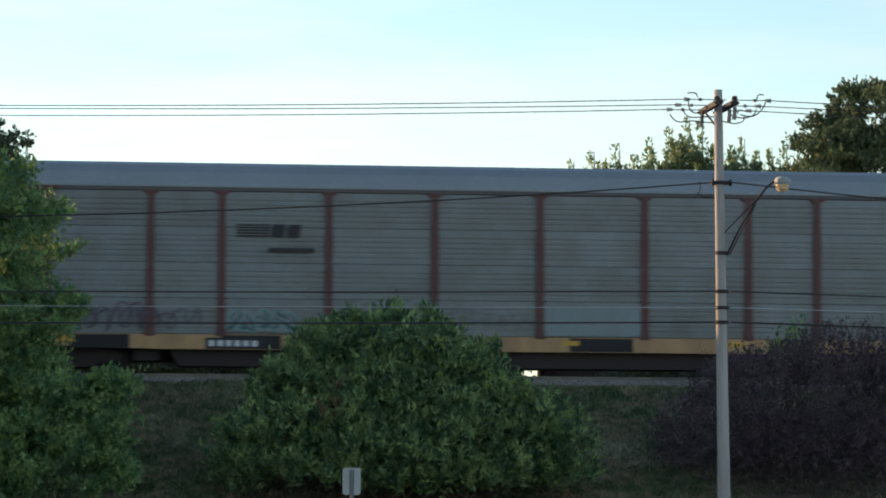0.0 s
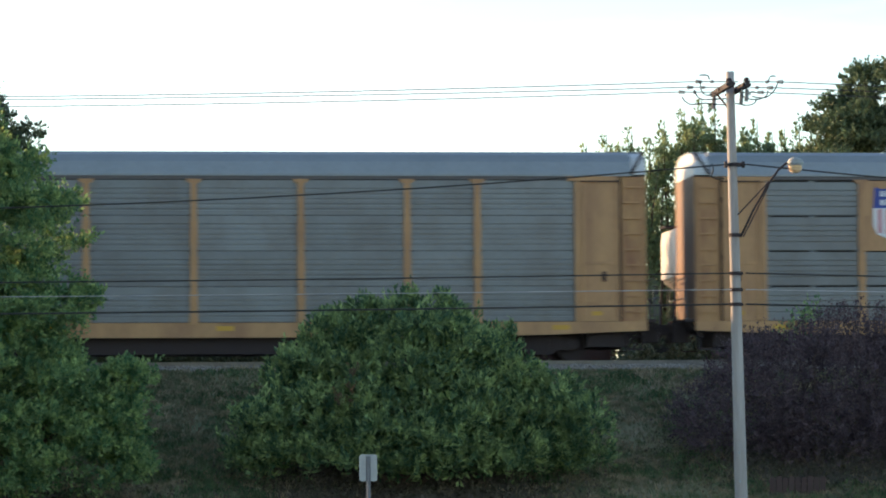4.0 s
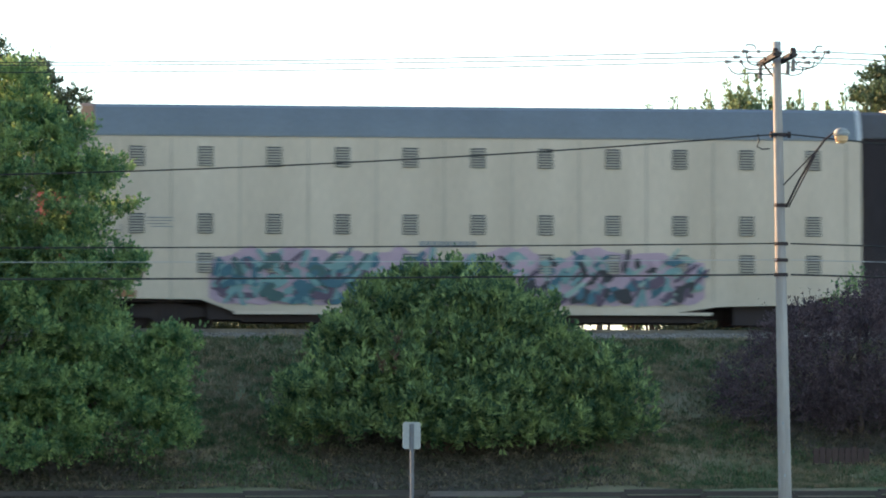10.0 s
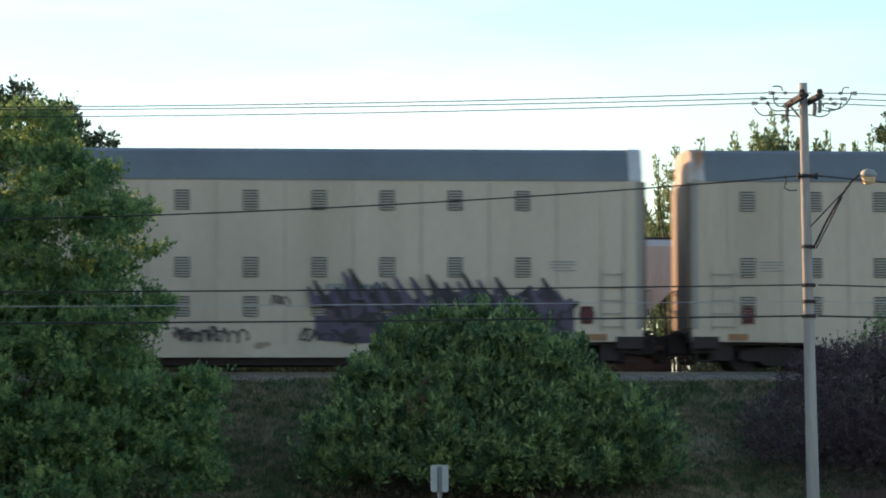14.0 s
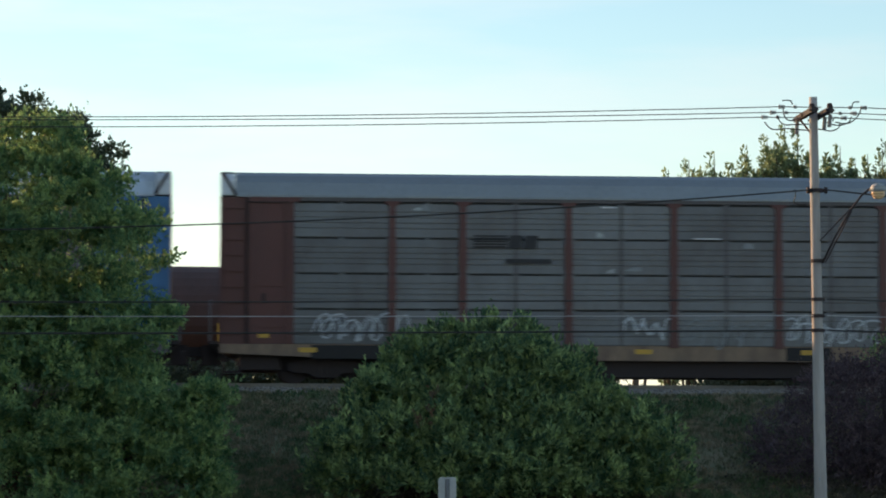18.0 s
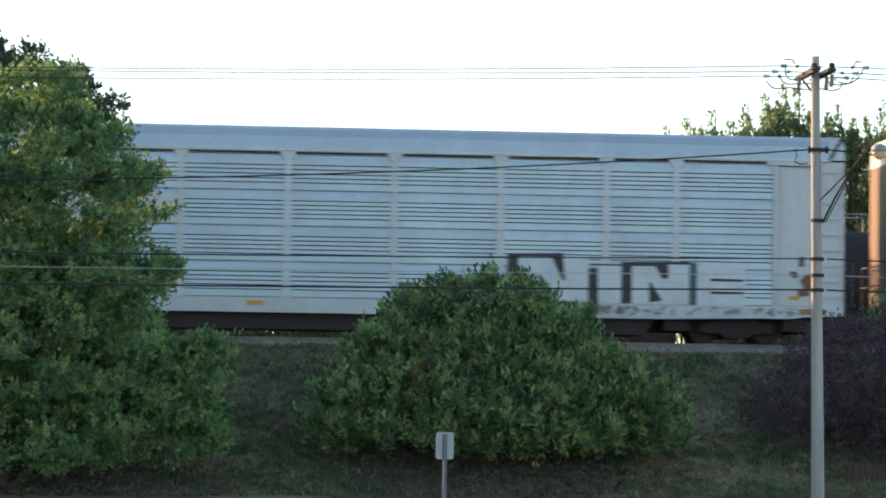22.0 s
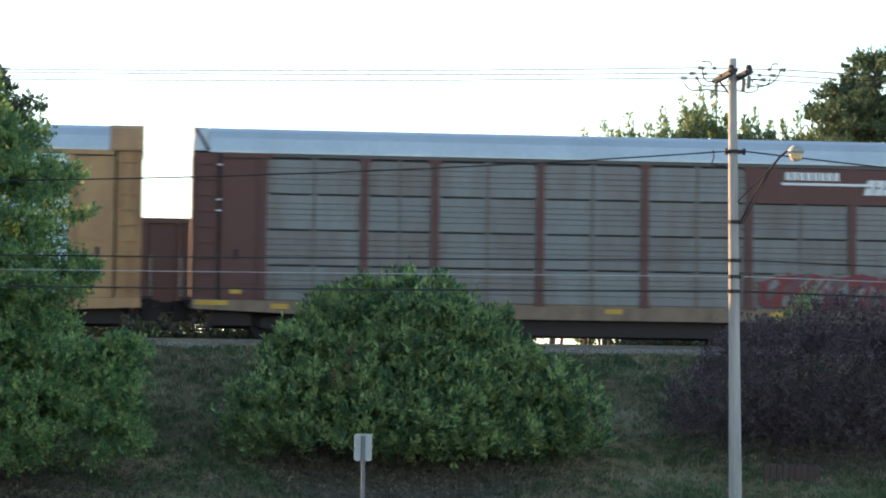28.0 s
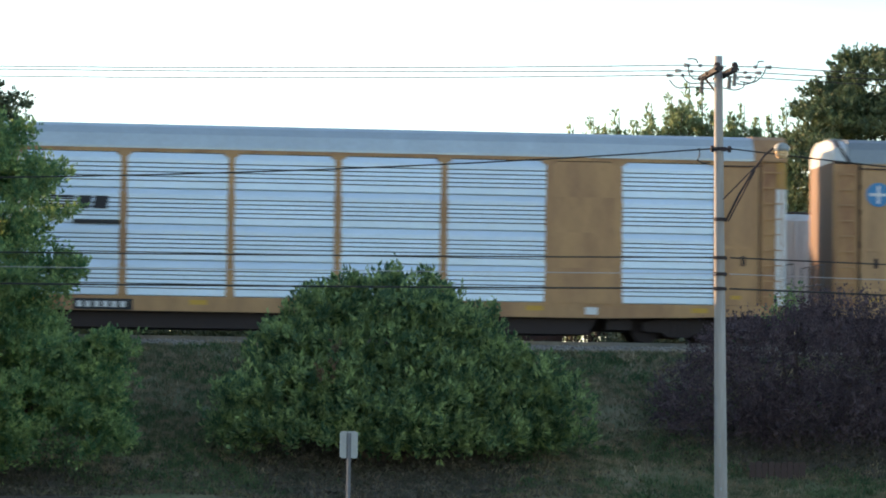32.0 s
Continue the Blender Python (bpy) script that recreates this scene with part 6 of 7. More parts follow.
    wild_piece(c, -h + 7.6, -h + 11.0, 0.70, 1.22, ["g_lime", "g_lime", "g_green", "g_lime", "g_sage"], 95, -1.565, 0.26)
    graffiti(c, -h + 6.6, -h + 7.5, 0.7, 1.7, ["g_lavender", "g_lavender", "g_lavender"], 14, -1.545, 2)
    graffiti(c, -h + 11.3, -h + 13.4, 0.7, 1.9, ["g_white", "g_sky", "g_white", "g_sky"], 15, -1.545)
    outline_tag(c, -h + 0.6, -h + 1.3, 3.35, 3.6, "g_brown", 83, -1.545)
    outline_tag(c, -h + 0.8, -h + 1.7, 3.08, 3.3, "g_grey", 183, -1.545)
    part("graffiti", Shape().along_y(blob(-h + 1.5, 2.55, 0.55, 0.16, 14, random.Random(8)), -1.53, -1.526), MAT["g_sage"], c, "faint pale green spray")
    outline_tag(c, -h + 4.2, -h + 6.2, 1.6, 2.1, "g_grey", 84, -1.545)
    c, h = units[11, "a"]
    wild_piece(c, h - 9.0, h - 1.9, 0.75, 2.35, ["g_violet", "g_black", "g_violet", "g_plum", "g_black"], 16, grain=0.34)
    rnd = random.Random(161)
    s = Shape()
    for q in range(26):
        x = h - 8.9 + 6.4 * q / 25 + rnd.uniform(-0.1, 0.1)
        z, up, w = rnd.uniform(1.5, 2.0), rnd.uniform(0.45, 0.85), rnd.uniform(0.10, 0.2)
        s.face([(x - w, -1.66 - 0.001 * q, z), (x + w, -1.66 - 0.001 * q, z), (x - 0.55 * up + 0.03, -1.66 - 0.001 * q, z + up), (x - 0.55 * up - 0.03, -1.66 - 0.001 * q, z + up * 0.96)], q % 2)
    tagged(part("graffiti", s, [MAT["g_violet"], MAT["g_black"]], c, "spiky sprayed strokes"), kind="stuff")
    outline_tag(c, h - 12.8, h - 10.8, 0.75, 1.2, "g_black", 85, -1.545)
    outline_tag(c, h - 9.4, h - 8.4, 0.75, 1.2, "g_black", 86, -1.545)
    c, h = units[12, "b"]
    outline_tag(c, -h + 5.9, -h + 9.8, 1.5, 2.4, "g_black", 87, -1.545)
    outline_tag(c, -h + 7.2, -h + 10.0, 0.8, 1.4, "g_grey", 88, -1.545)

    rnd = random.Random(77)
    for key in ((7, "b"), (8, "a"), (9, "a"), (9, "b"), (10, "a"), (10, "b"), (11, "a"), (11, "b"), (12, "a"), (12, "b")):
        c, h = units[key]
        for q in range(3):
            x = rnd.uniform(-h + 2.5, h - 4.0)
            z = rnd.uniform(0.75, 1.9)
            outline_tag(c, x, x + rnd.uniform(0.5, 1.3), z, z + rnd.uniform(0.2, 0.4), rnd.choice(("g_grey", "g_brown", "g_grey", "g_maroon")), 700 + 10 * key[0] + q, -1.533)
        for q in range(5):
            x = rnd.uniform(-h + 4.5, h - 4.5)
            part("stain", Shape().along_y(blob(x, 0.62 + rnd.uniform(0, 0.25), rnd.uniform(0.12, 0.4), rnd.uniform(0.04, 0.12), 12, rnd), -1.527, -1.523), MAT["stain"], c, "brownish stain")
    c = rack(13, "brown-framed car carrier with white tags", "brown", "panel_dull", "roof_grey", style="lined", sill="tan_worn")
    joints(c)
    sill_blocks(c, 313)
    daylight_slivers(c, 213)
    striped_mark(c, bay_left(2) + 0.3, 3.72, 1.75)
    outline_tag(c, bay_left(0) + 0.7, bay_left(1) + 0.6, 1.1, 1.9, "g_white", 20)
    outline_tag(c, bay_left(3) + 1.6, bay_left(4) + 0.1, 1.2, 1.9, "g_white", 21)
    outline_tag(c, bay_left(5) + 0.2, bay_left(6) + 0.2, 1.0, 1.9, "g_white", 22)
    outline_tag(c, bay_left(4) + 0.3, bay_left(5) - 0.2, 1.0, 1.8, "g_grey", 222)
    outline_tag(c, bay_left(7) + 1.8, bay_left(8) + 1.6, 1.1, 1.8, "g_white", 23)
    box_marks(c, HALF - 1.45)
    c = rack(14, "blue-framed car carrier with dirty panels", "blue", "panel_brown", "roof_streaked", sill="joint", style="lined")
    joints(c)
    daylight_slivers(c, 214)
    small_board(c, 2, 3.15, 0.92, "blue")
    x = bay_left(2) + 0.45
    bars(c, "marking", [(x, 3.85, 0.87, 0.09), (x, 3.32, 0.87, 0.09), (x, 3.41, 0.09, 0.44), (x + 0.78, 3.41, 0.09, 0.44), (x + 1.0, 3.85, 0.85, 0.09), (x + 1.38, 3.32, 0.1, 0.53)], MAT["stencil_white"], -1.552)
    wild_piece(c, bay_left(0) + 0.1, bay_left(2) + 0.3, 1.0, 2.05, ["g_grey", "g_dust", "panel_brown", "g_grey", "g_brown", "g_grey"], 24, grain=0.34)
    wild_piece(c, bay_left(2) + 0.4, bay_left(5) - 0.2, 1.0, 1.95, ["panel_brown", "g_dust", "panel_brown", "g_brown"], 124, grain=0.3)
    wild_piece(c, bay_left(5), bay_left(8) + 2.4, 1.0, 2.0, ["g_grey", "panel_brown", "g_dust", "g_brown", "g_grey", "g_grey"], 25, grain=0.34)
    outline_tag(c, bay_left(0) + 2.0, bay_left(2) + 0.2, 1.35, 2.05, "g_white", 126, -1.60)
    outline_tag(c, bay_left(5) + 0.9, bay_left(7) + 1.5, 1.0, 1.95, "g_brown", 26, -1.60)
    caps(c)
    c = rack(15, "yellow-framed car carrier with brownish panels and a white shield", "yellow", "panel_brown", "roof_silver", boards=((1, 3), (1, 2)), style="lined")
    joints(c)
    sill_blocks(c, 315)
    daylight_slivers(c, 215)
    shield(c, bay_left(1) + 0.97, 3.3, 1.35, 1.45, False)
    outline_tag(c, bay_left(5) + 0.4, bay_left(6) - 0.5, 1.1, 1.6, "g_grey", 27)
    outline_tag(c, bay_left(4) + 0.2, bay_left(5) - 0.3, 1.1, 1.9, "g_grey", 271)
    sill_plate(c, bay_left(6) + 0.7, 3, 1.6)
    sill_plate(c, bay_left(1) + 1.5, 4, 0.9)
    c = rack(16, "amber-framed car carrier with blue-grey panels", "orange", "panel_blue", "roof_silver", boards=((1, 3), (1, 2)), style="lined")
    daylight_slivers(c, 216)
    shield(c, bay_left(1) + 0.97, 3.85, 0.78, 0.9)
    bars(c, "marking", letters_row(bay_left(1) + 0.15, 3.45, 14, 0.08, 0.1, 0.4), MAT["stencil_black"], -1.56)
    caps(c)
    graffiti(c, bay_left(8) + 0.1, bay_left(8) + 2.4, 1.1, 1.9, ["g_teal", "g_teal", "g_teal"], 28)
    sill_plate(c, bay_left(2) - 0.4, 6)
    c = rack(17, "white-framed car carrier with pale slat panels", "white", "panel_pale", "roof_silver", style="slat")
    s = Shape().box(bay_left(2) + 0.1, bay_left(3) - 0.1, -1.555, -1.545, 3.05, 3.85)
    part("logo_board", s, MAT["white"], c)
    bars(c, "marking", [(bay_left(2) + 1.15, 3.5, 0.5, 0.28), (bay_left(2) + 1.22, 3.2, 0.36, 0.28), (bay_left(2) + 1.1, 3.1, 0.6, 0.1)], MAT["logo_red"], -1.56)
    # raised black strips stand in for the unlit openings under the eave
    for i in range(len(BAYS)):
        part("eave_slot", Shape().box(bay_left(i) + 0.2, bay_left(i) + BAYS[i] - 0.2, -1.51, -1.501, 4.975, 5.035), MAT["black"], c)
    rnd = random.Random(171)
    for q in range(4):
        part("stain", Shape().along_y(blob(HALF - 1.25 + rnd.uniform(-0.25, 0.25), 1.45 + 0.16 * q, rnd.uniform(0.10, 0.2), rnd.uniform(0.08, 0.16), 12, rnd), -1.5725 - 0.002 * q, -1.568), MAT["end_rust"], c, "brown rust stain")
    part("sill_paint", Shape().box(HALF - 1.7, HALF - 0.5, -1.54, -1.532, 0.82, 0.98), MAT["stain_orange"], c)
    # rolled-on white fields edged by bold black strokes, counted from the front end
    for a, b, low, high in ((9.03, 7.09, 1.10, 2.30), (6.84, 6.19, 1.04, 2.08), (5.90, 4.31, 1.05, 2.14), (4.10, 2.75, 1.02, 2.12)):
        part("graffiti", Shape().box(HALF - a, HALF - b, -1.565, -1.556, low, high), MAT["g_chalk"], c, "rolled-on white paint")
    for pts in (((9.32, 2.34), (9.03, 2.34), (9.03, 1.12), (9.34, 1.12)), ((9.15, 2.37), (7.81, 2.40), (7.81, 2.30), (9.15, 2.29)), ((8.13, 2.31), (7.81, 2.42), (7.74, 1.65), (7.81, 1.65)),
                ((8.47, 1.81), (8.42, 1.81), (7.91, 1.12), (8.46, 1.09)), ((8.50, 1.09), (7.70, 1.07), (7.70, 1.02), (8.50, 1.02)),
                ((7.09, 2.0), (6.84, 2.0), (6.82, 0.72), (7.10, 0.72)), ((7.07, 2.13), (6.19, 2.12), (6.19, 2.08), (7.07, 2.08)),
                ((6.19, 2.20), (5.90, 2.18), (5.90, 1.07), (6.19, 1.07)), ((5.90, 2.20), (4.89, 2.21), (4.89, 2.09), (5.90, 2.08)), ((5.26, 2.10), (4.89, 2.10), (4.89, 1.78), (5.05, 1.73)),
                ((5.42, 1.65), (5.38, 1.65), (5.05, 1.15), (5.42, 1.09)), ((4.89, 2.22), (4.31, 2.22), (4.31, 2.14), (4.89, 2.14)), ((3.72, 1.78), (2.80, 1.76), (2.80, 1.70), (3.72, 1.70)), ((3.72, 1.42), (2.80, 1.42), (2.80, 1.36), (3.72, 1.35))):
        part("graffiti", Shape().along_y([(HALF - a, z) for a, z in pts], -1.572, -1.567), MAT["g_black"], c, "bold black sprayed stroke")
    part("graffiti", Shape().box(HALF - 4.31, HALF - 4.10, -1.572, -1.567, 1.04, 2.20), MAT["g_deep_teal"], c, "bold dark green sprayed stroke")
    wild_piece(c, HALF - 9.8, HALF - 1.2, 0.70, 1.0, ["g_chalk", "g_grey", "g_dust", "g_chalk", "g_white"], 96, -1.54, 0.18)
    c = rack(18, "amber-framed car carrier with blue-grey panels", "orange", "panel_blue", "roof_silver", boards=((1, 3), (1, 2)), style="lined")
    daylight_slivers(c, 218)
    shield(c, bay_left(1) + 0.97, 3.85, 0.78, 0.9)
    bars(c, "marking", letters_row(bay_left(1) + 0.15, 3.45, 14, 0.08, 0.1, 0.4), MAT["stencil_black"], -1.56)
    for q in range(4):
        outline_tag(c, bay_left(0) - 1.15 + 0.08 * q, bay_left(0) - 0.5 + 0.06 * q, 3.5 - 0.28 * q, 3.9 - 0.28 * q, "g_black", 290 + q, -1.575)
    graffiti(c, bay_left(3) + 2.2, bay_left(4) + 2.4, 1.05, 1.9, ["g_white", "g_violet", "g_grey", "g_black"], 30)
    caps(c)
    c = rack(19, "faded yellow car carrier with a rust-scabbed roof", "pale_yellow", "panel_dull", "roof_rusty", boards=((1, 3), (1, 2)), style="lined")
    daylight_slivers(c, 219)
    shield(c, bay_left(1) + 0.97, 3.3, 1.3, 1.45)
    wild_piece(c, bay_left(0) + 0.1, bay_left(1) + 1.8, 1.0, 2.0, ["g_dust", "g_brown", "g_dust", "panel_dull", "g_black"], 31, grain=0.3)
    wild_piece(c, bay_left(2) + 0.1, bay_left(5) - 1.0, 1.0, 1.95, ["g_dust", "g_grey", "g_dust", "g_brown", "panel_dull"], 32, grain=0.3)
    wild_piece(c, bay_left(5) - 1.0, bay_left(7), 1.0, 1.95, ["panel_dull", "g_deep_teal", "g_dust", "panel_dull", "g_teal"], 33, grain=0.3)
    box_marks(c, HALF - 1.45)
    c = rack(20, "faded yellow car carrier with dull grey panels and white graffiti", "pale_yellow", "panel_dull", "roof_grey")
    graffiti(c, bay_left(7) + 0.25, bay_left(7) + 1.8, 1.0, 2.1, ["g_black", "g_white", "g_white", "g_black"], 34)
    graffiti(c, bay_left(8) + 0.2, bay_left(8) + 2.6, 0.7, 1.95, ["g_white", "g_white", "g_grey", "g_white"], 35)
    small_board(c, 2, 3.45, 0.6, "orange")
    slanted(c, bay_left(2) + 0.8, 3.56, 3, 0.38, 0.36, [MAT["stencil_black"], MAT["orange"]], 0.0)
    outline_tag(c, bay_left(5) + 0.6, bay_left(6) - 0.3, 1.1, 1.6, "g_black", 36)
    rack(21, "yellow-framed car carrier with brownish panels", "yellow", "panel_brown", "roof_silver")
    c = rack(22, "brown-framed car carrier with a name board along its top", "brown", "panel_rusty", "roof_silver", sill="tan_worn", boards=((5, 3), (6, 3)), style="lined")
    bars(c, "marking", letters_row(bay_left(5) + 1.0, 4.62, 8, 0.15, 0.22, 0.3) + [(bay_left(5) + 0.9, 4.48, 2.6, 0.07)], MAT["stencil_white"], -1.56)
    slanted(c, bay_left(6) + 0.3, 4.24, 6, 0.24, 0.42, [MAT["stencil_white"], MAT["brown"]], 0.3, -1.56)
    wild_piece(c, bay_left(5) + 0.3, bay_left(7) - 0.4, 1.05, 2.1, ["g_oxblood", "g_oxblood", "g_maroon", "panel_rusty", "g_oxblood", "g_brown"], 37, grain=0.3, edge="g_dust")
    for i in range(9):
        part("brace", shared("brace22", lambda: Shape().box(-0.03, 0.03, -0.02, 0, 0, 3.9).mesh("brace", MAT["rust_strip"])), None, c, at=(bay_left(i) + BAYS[i] / 2, -1.49, 1.06))
    for x in (-HALF + 0.73, HALF - 0.73):
        bars(c, "lock_keeper", [(x - 0.08, z, 0.16, 0.045) for z in (2.18, 3.45, 3.75, 4.70)], MAT["stencil_white"], -1.545)
    for x in (-HALF + 0.55, HALF - 0.55):
        bars(c, "reflector", [(x - 0.45, 0.90, 0.9, 0.13)], MAT["reflector"], -1.54)
    box_marks(c, HALF - 1.45, 3.6)
    c = rack(23, "yellow car carrier with bright slat panels", "yellow", "panel_mid", "roof_silver", style="slat", roof_ends=True)
    small_board(c, 2, 3.1, 0.9, "panel_bright")
    pale_patch(c, 6, 3, "panel_blue")
    pale_patch(c, 6, 2, "panel_pale")
    rnd = random.Random(5)
    for q in range(5):
        part("patch", Shape().along_y(blob(-HALF + 1.3 + rnd.uniform(-0.35, 0.3), 2.1 + 0.35 * q, rnd.uniform(0.12, 0.28), rnd.uniform(0.1, 0.22), 14, rnd), -1.541 - 0.003 * q, -1.533), MAT["chalk"], c, "pale worn splotch")
    slanted(c, bay_left(2) + 0.8, 3.4, 3, 0.36, 0.36, [MAT["stencil_black"], MAT["panel_bright"]], 0.1)
    x = bay_left(2) + 0.55
    bars(c, "marking", [(x, 3.25, 0.05, 0.62), (x, 3.82, 0.25, 0.05), (x + 1.6, 3.25, 0.05, 0.62), (x + 1.4, 3.82, 0.25, 0.05), (x, 3.2, 1.65, 0.05)], MAT["stencil_black"], -1.552)
    for q in range(2):
        outline_tag(c, bay_left(6) + 0.1, bay_left(6) + 1.7, 1.15, 1.95, "g_black", 39 + q, -1.57)
    outline_tag(c, bay_left(7) + 0.3, bay_left(7) + 1.6, 1.2, 1.7, "g_grey", 41, -1.57)
    outline_tag(c, bay_left(0) + 1.9, bay_left(1) - 0.3, 1.1, 1.95, "g_black", 411, -1.57)
    outline_tag(c, bay_left(0) + 0.3, bay_left(0) + 1.4, 1.15, 1.5, "g_sage", 412, -1.57)
    outline_tag(c, bay_left(4) + 0.8, bay_left(4) + 2.0, 0.8, 1.65, "g_navy", 413, -1.57)
    bars(c, "stencil", letters_row(bay_left(2) + 0.7, 0.75, 10, 0.14, 0.16), MAT["stencil_black"], -1.54)
    c = rack(24, "maroon-framed car carrier with dull panels and blue graffiti", "maroon", "panel_brown", "roof_grey", sill="pale_yellow")
    small_board(c, 3, 3.2, 0.75, "maroon")
    bars(c, "marking", [(bay_left(3) + 0.4, 3.68, 1.3, 0.14), (bay_left(3) + 0.4, 3.52, 2.0, 0.07), (bay_left(3) + 0.4, 3.37, 2.0, 0.07)], MAT["stencil_white"], -1.552)
    part("marking", Shape().along_y(blob(bay_left(3) + 2.3, 3.65, 0.26, 0.2, 14, random.Random(1)), -1.556, -1.552), MAT["stencil_white"], c)
    small_board(c, 8, 3.2, 0.75, "maroon")
    bars(c, "marking", [(bay_left(8) + 0.45, 3.6, 1.2, 0.07), (bay_left(8) + 0.45, 3.45, 1.4, 0.07)], MAT["stencil_white"], -1.552)
    ring = Shape()
    for q in range(14):
        a0, a1 = 2 * math.pi * q / 14, 2 * math.pi * (q + 1) / 14
        cx, cz = bay_left(8) + 1.95, 3.58
        ring.along_y([(cx + r * math.cos(a), cz + r * math.sin(a)) for r, a in ((0.18, a0), (0.30, a0), (0.30, a1), (0.18, a1))], -1.556, -1.552)
    part("marking", ring, MAT["stencil_white"], c)
    wild_piece(c, bay_left(0) + 0.7, bay_left(4) - 0.9, 0.75, 2.1, ["g_blue", "g_ice", "g_blue", "g_navy", "g_white", "g_blue", "g_sky"], 42, grain=0.3, edge="g_white")
    wild_piece(c, bay_left(5) + 2.2, bay_left(8) - 0.6, 0.75, 2.0, ["g_sky", "g_white", "g_ice", "g_blue", "g_white"], 43, grain=0.34, edge="g_white")
    box_marks(c, HALF - 1.45)
    box_marks(c, HALF - 1.45, 2.4)
    c = rack(25, "faded yellow car carrier with blue and grey graffiti", "pale_yellow", "panel_dull", "roof_grey")
    part("emblem", Shape().rod((-HALF + 1.25, -1.56, 4.2), (-HALF + 1.25, -1.53, 4.2), 0.34, n=20), MAT["emblem_ring"], c, "round blue emblem")
    bars(c, "marking", [(-HALF + 1.0, 4.16, 0.5, 0.08), (-HALF + 1.21, 3.95, 0.08, 0.5)], MAT["stencil_white"], -1.565)
    wild_piece(c, bay_left(0) + 1.2, bay_left(2) + 2.6, 0.7, 1.95, ["g_violet", "g_white", "g_plum", "g_white", "panel_dull", "g_violet"], 44, grain=0.36)
    for x0, x1 in ((bay_left(3) - 0.1, bay_left(3) + 1.6), (bay_left(5) + 0.3, bay_left(5) + 2.2)):
        wild_piece(c, x0 - 0.2, x1 + 0.1, 0.75, 1.35, ["g_plum", "g_white", "g_plum", "g_navy"], 45, grain=0.24)
        for pad, y, key in ((0.06, -1.575, "g_navy"), (0.0, -1.582, "g_cyan")):
            ring = [((x0 + x1) / 2 + (0.5 * (x1 - x0) + pad) * math.copysign(abs(math.cos(a)) ** 0.5, math.cos(a)), 1.58 + (0.33 + pad) * math.copysign(abs(math.sin(a)) ** 0.6, math.sin(a))) for a in [2 * math.pi * q / 24 for q in range(24)]]
            part("graffiti", Shape().along_y(ring, y, y + 0.004), MAT[key], c, "bright blue sprayed bubble")
    wild_piece(c, bay_left(6), bay_left(8) + 1.4, 0.66, 1.95, ["g_plum", "g_ice", "g_plum", "g_sky", "g_violet", "g_ice"], 47, grain=0.26)
    box_marks(c, HALF - 1.45, 2.4)
    c = rack(26, "yellow car carrier with bright slat panels and a plain yellow bay", "yellow", "panel_bright", "roof_silver", style="slat", roof_ends=True, boards=((7, 0), (7, 1), (7, 2), (7, 3)))
    striped_mark(c, bay_left(2) + 0.6, 3.4, 1.9)
    part("edge_strip", Shape().box(HALF - 0.26, HALF + 0.01, -1.49, -1.465, 0.9, 4.3), MAT["stencil_white"], c, "white painted edge strip")
    part("edge_strip", Shape().box(HALF - 0.26, HALF + 0.01, -1.49, -1.465, 4.3, 5.05), MAT["orange"], c)
    sill_plate(c, bay_left(2) + 1.6)
    bars(c, "stencil", [(bay_left(8) - 0.9, 0.74, 0.34, 0.2)], MAT["stencil_white"], -1.54)


def sun_blocking_cars():
    """Unseen cars added behind the last one in view, to keep the sun off the shrubs."""
    rack(27, "yellow-framed car carrier with grey panels", "yellow", "panel_grey", "roof_grey")
    rack(28, "brown-framed car carrier with grey ribbed panels", "brown", "panel_grey", "roof_grey")
    rack(29, "yellow-framed car carrier with dirty dark panels", "pale_yellow", "panel_dull", "roof_silver")


def wedge(c, x, z, w):
    part("marking", Shape().along_y([(x, z - 0.08), (x + w, z + 0.1), (x + w, z + 0.14), (x + 0.18, z + 0.14)], -1.539, -1.535), MAT["stencil_black"], c)


MAT["logo_red"] = material("orange-red sign paint", (0.62, 0.10, 0.03), 0.5, amount=0.2)
MAT["emblem_ring"] = material("bright blue emblem", (0.05, 0.24, 0.50), 0.5, amount=0.2)
MAT["panel_pale"] = material("pale blue-white slat panel", (0.49, 0.585, 0.65), 0.45, 0.25, dirt=(0.31, 0.35, 0.37), amount=0.4, scale=0.6, streak=5, vary=0.05)
MAT["panel_rusty"] = material("grey panel with rust runs", (0.22, 0.225, 0.23), 0.6, 0.15, dirt=(0.15, 0.095, 0.075), amount=0.75, scale=0.8, streak=5, vary=0.06)
# pale colour standing in for daylight through the panels
MAT["daylight_pale"] = material("pale grey painted as daylight", (0.40, 0.43, 0.44), 0.6, 0.2, dirt=(0.22, 0.22, 0.22), amount=0.8, scale=5.0, streak=0.5)
MAT["panel_mid"] = material("dulled slat panel", (0.46, 0.575, 0.66), 0.45, 0.25, dirt=(0.36, 0.44, 0.46), amount=0.5, scale=0.6, streak=0.6, vary=0.07)
MAT["chalk"] = material("pale worn paint", (0.52, 0.45, 0.36), 0.8, dirt=(0.45, 0.30, 0.16), amount=0.7, scale=4.0)
MAT["rust_strip"] = material("rusty brace", (0.165, 0.13, 0.115), 0.7)


near_train()
sun_blocking_cars()


# ---- the mixed freight train on the far track ----
MAT["hopper_grey"] = material("pale grey hopper paint", (0.50, 0.49, 0.47), 0.6, dirt=(0.26, 0.20, 0.16), amount=0.6, streak=5)
MAT["hopper_rust"] = material("pale paint with orange rust", (0.52, 0.49, 0.46), 0.65, dirt=(0.36, 0.14, 0.06), amount=0.9, streak=3)
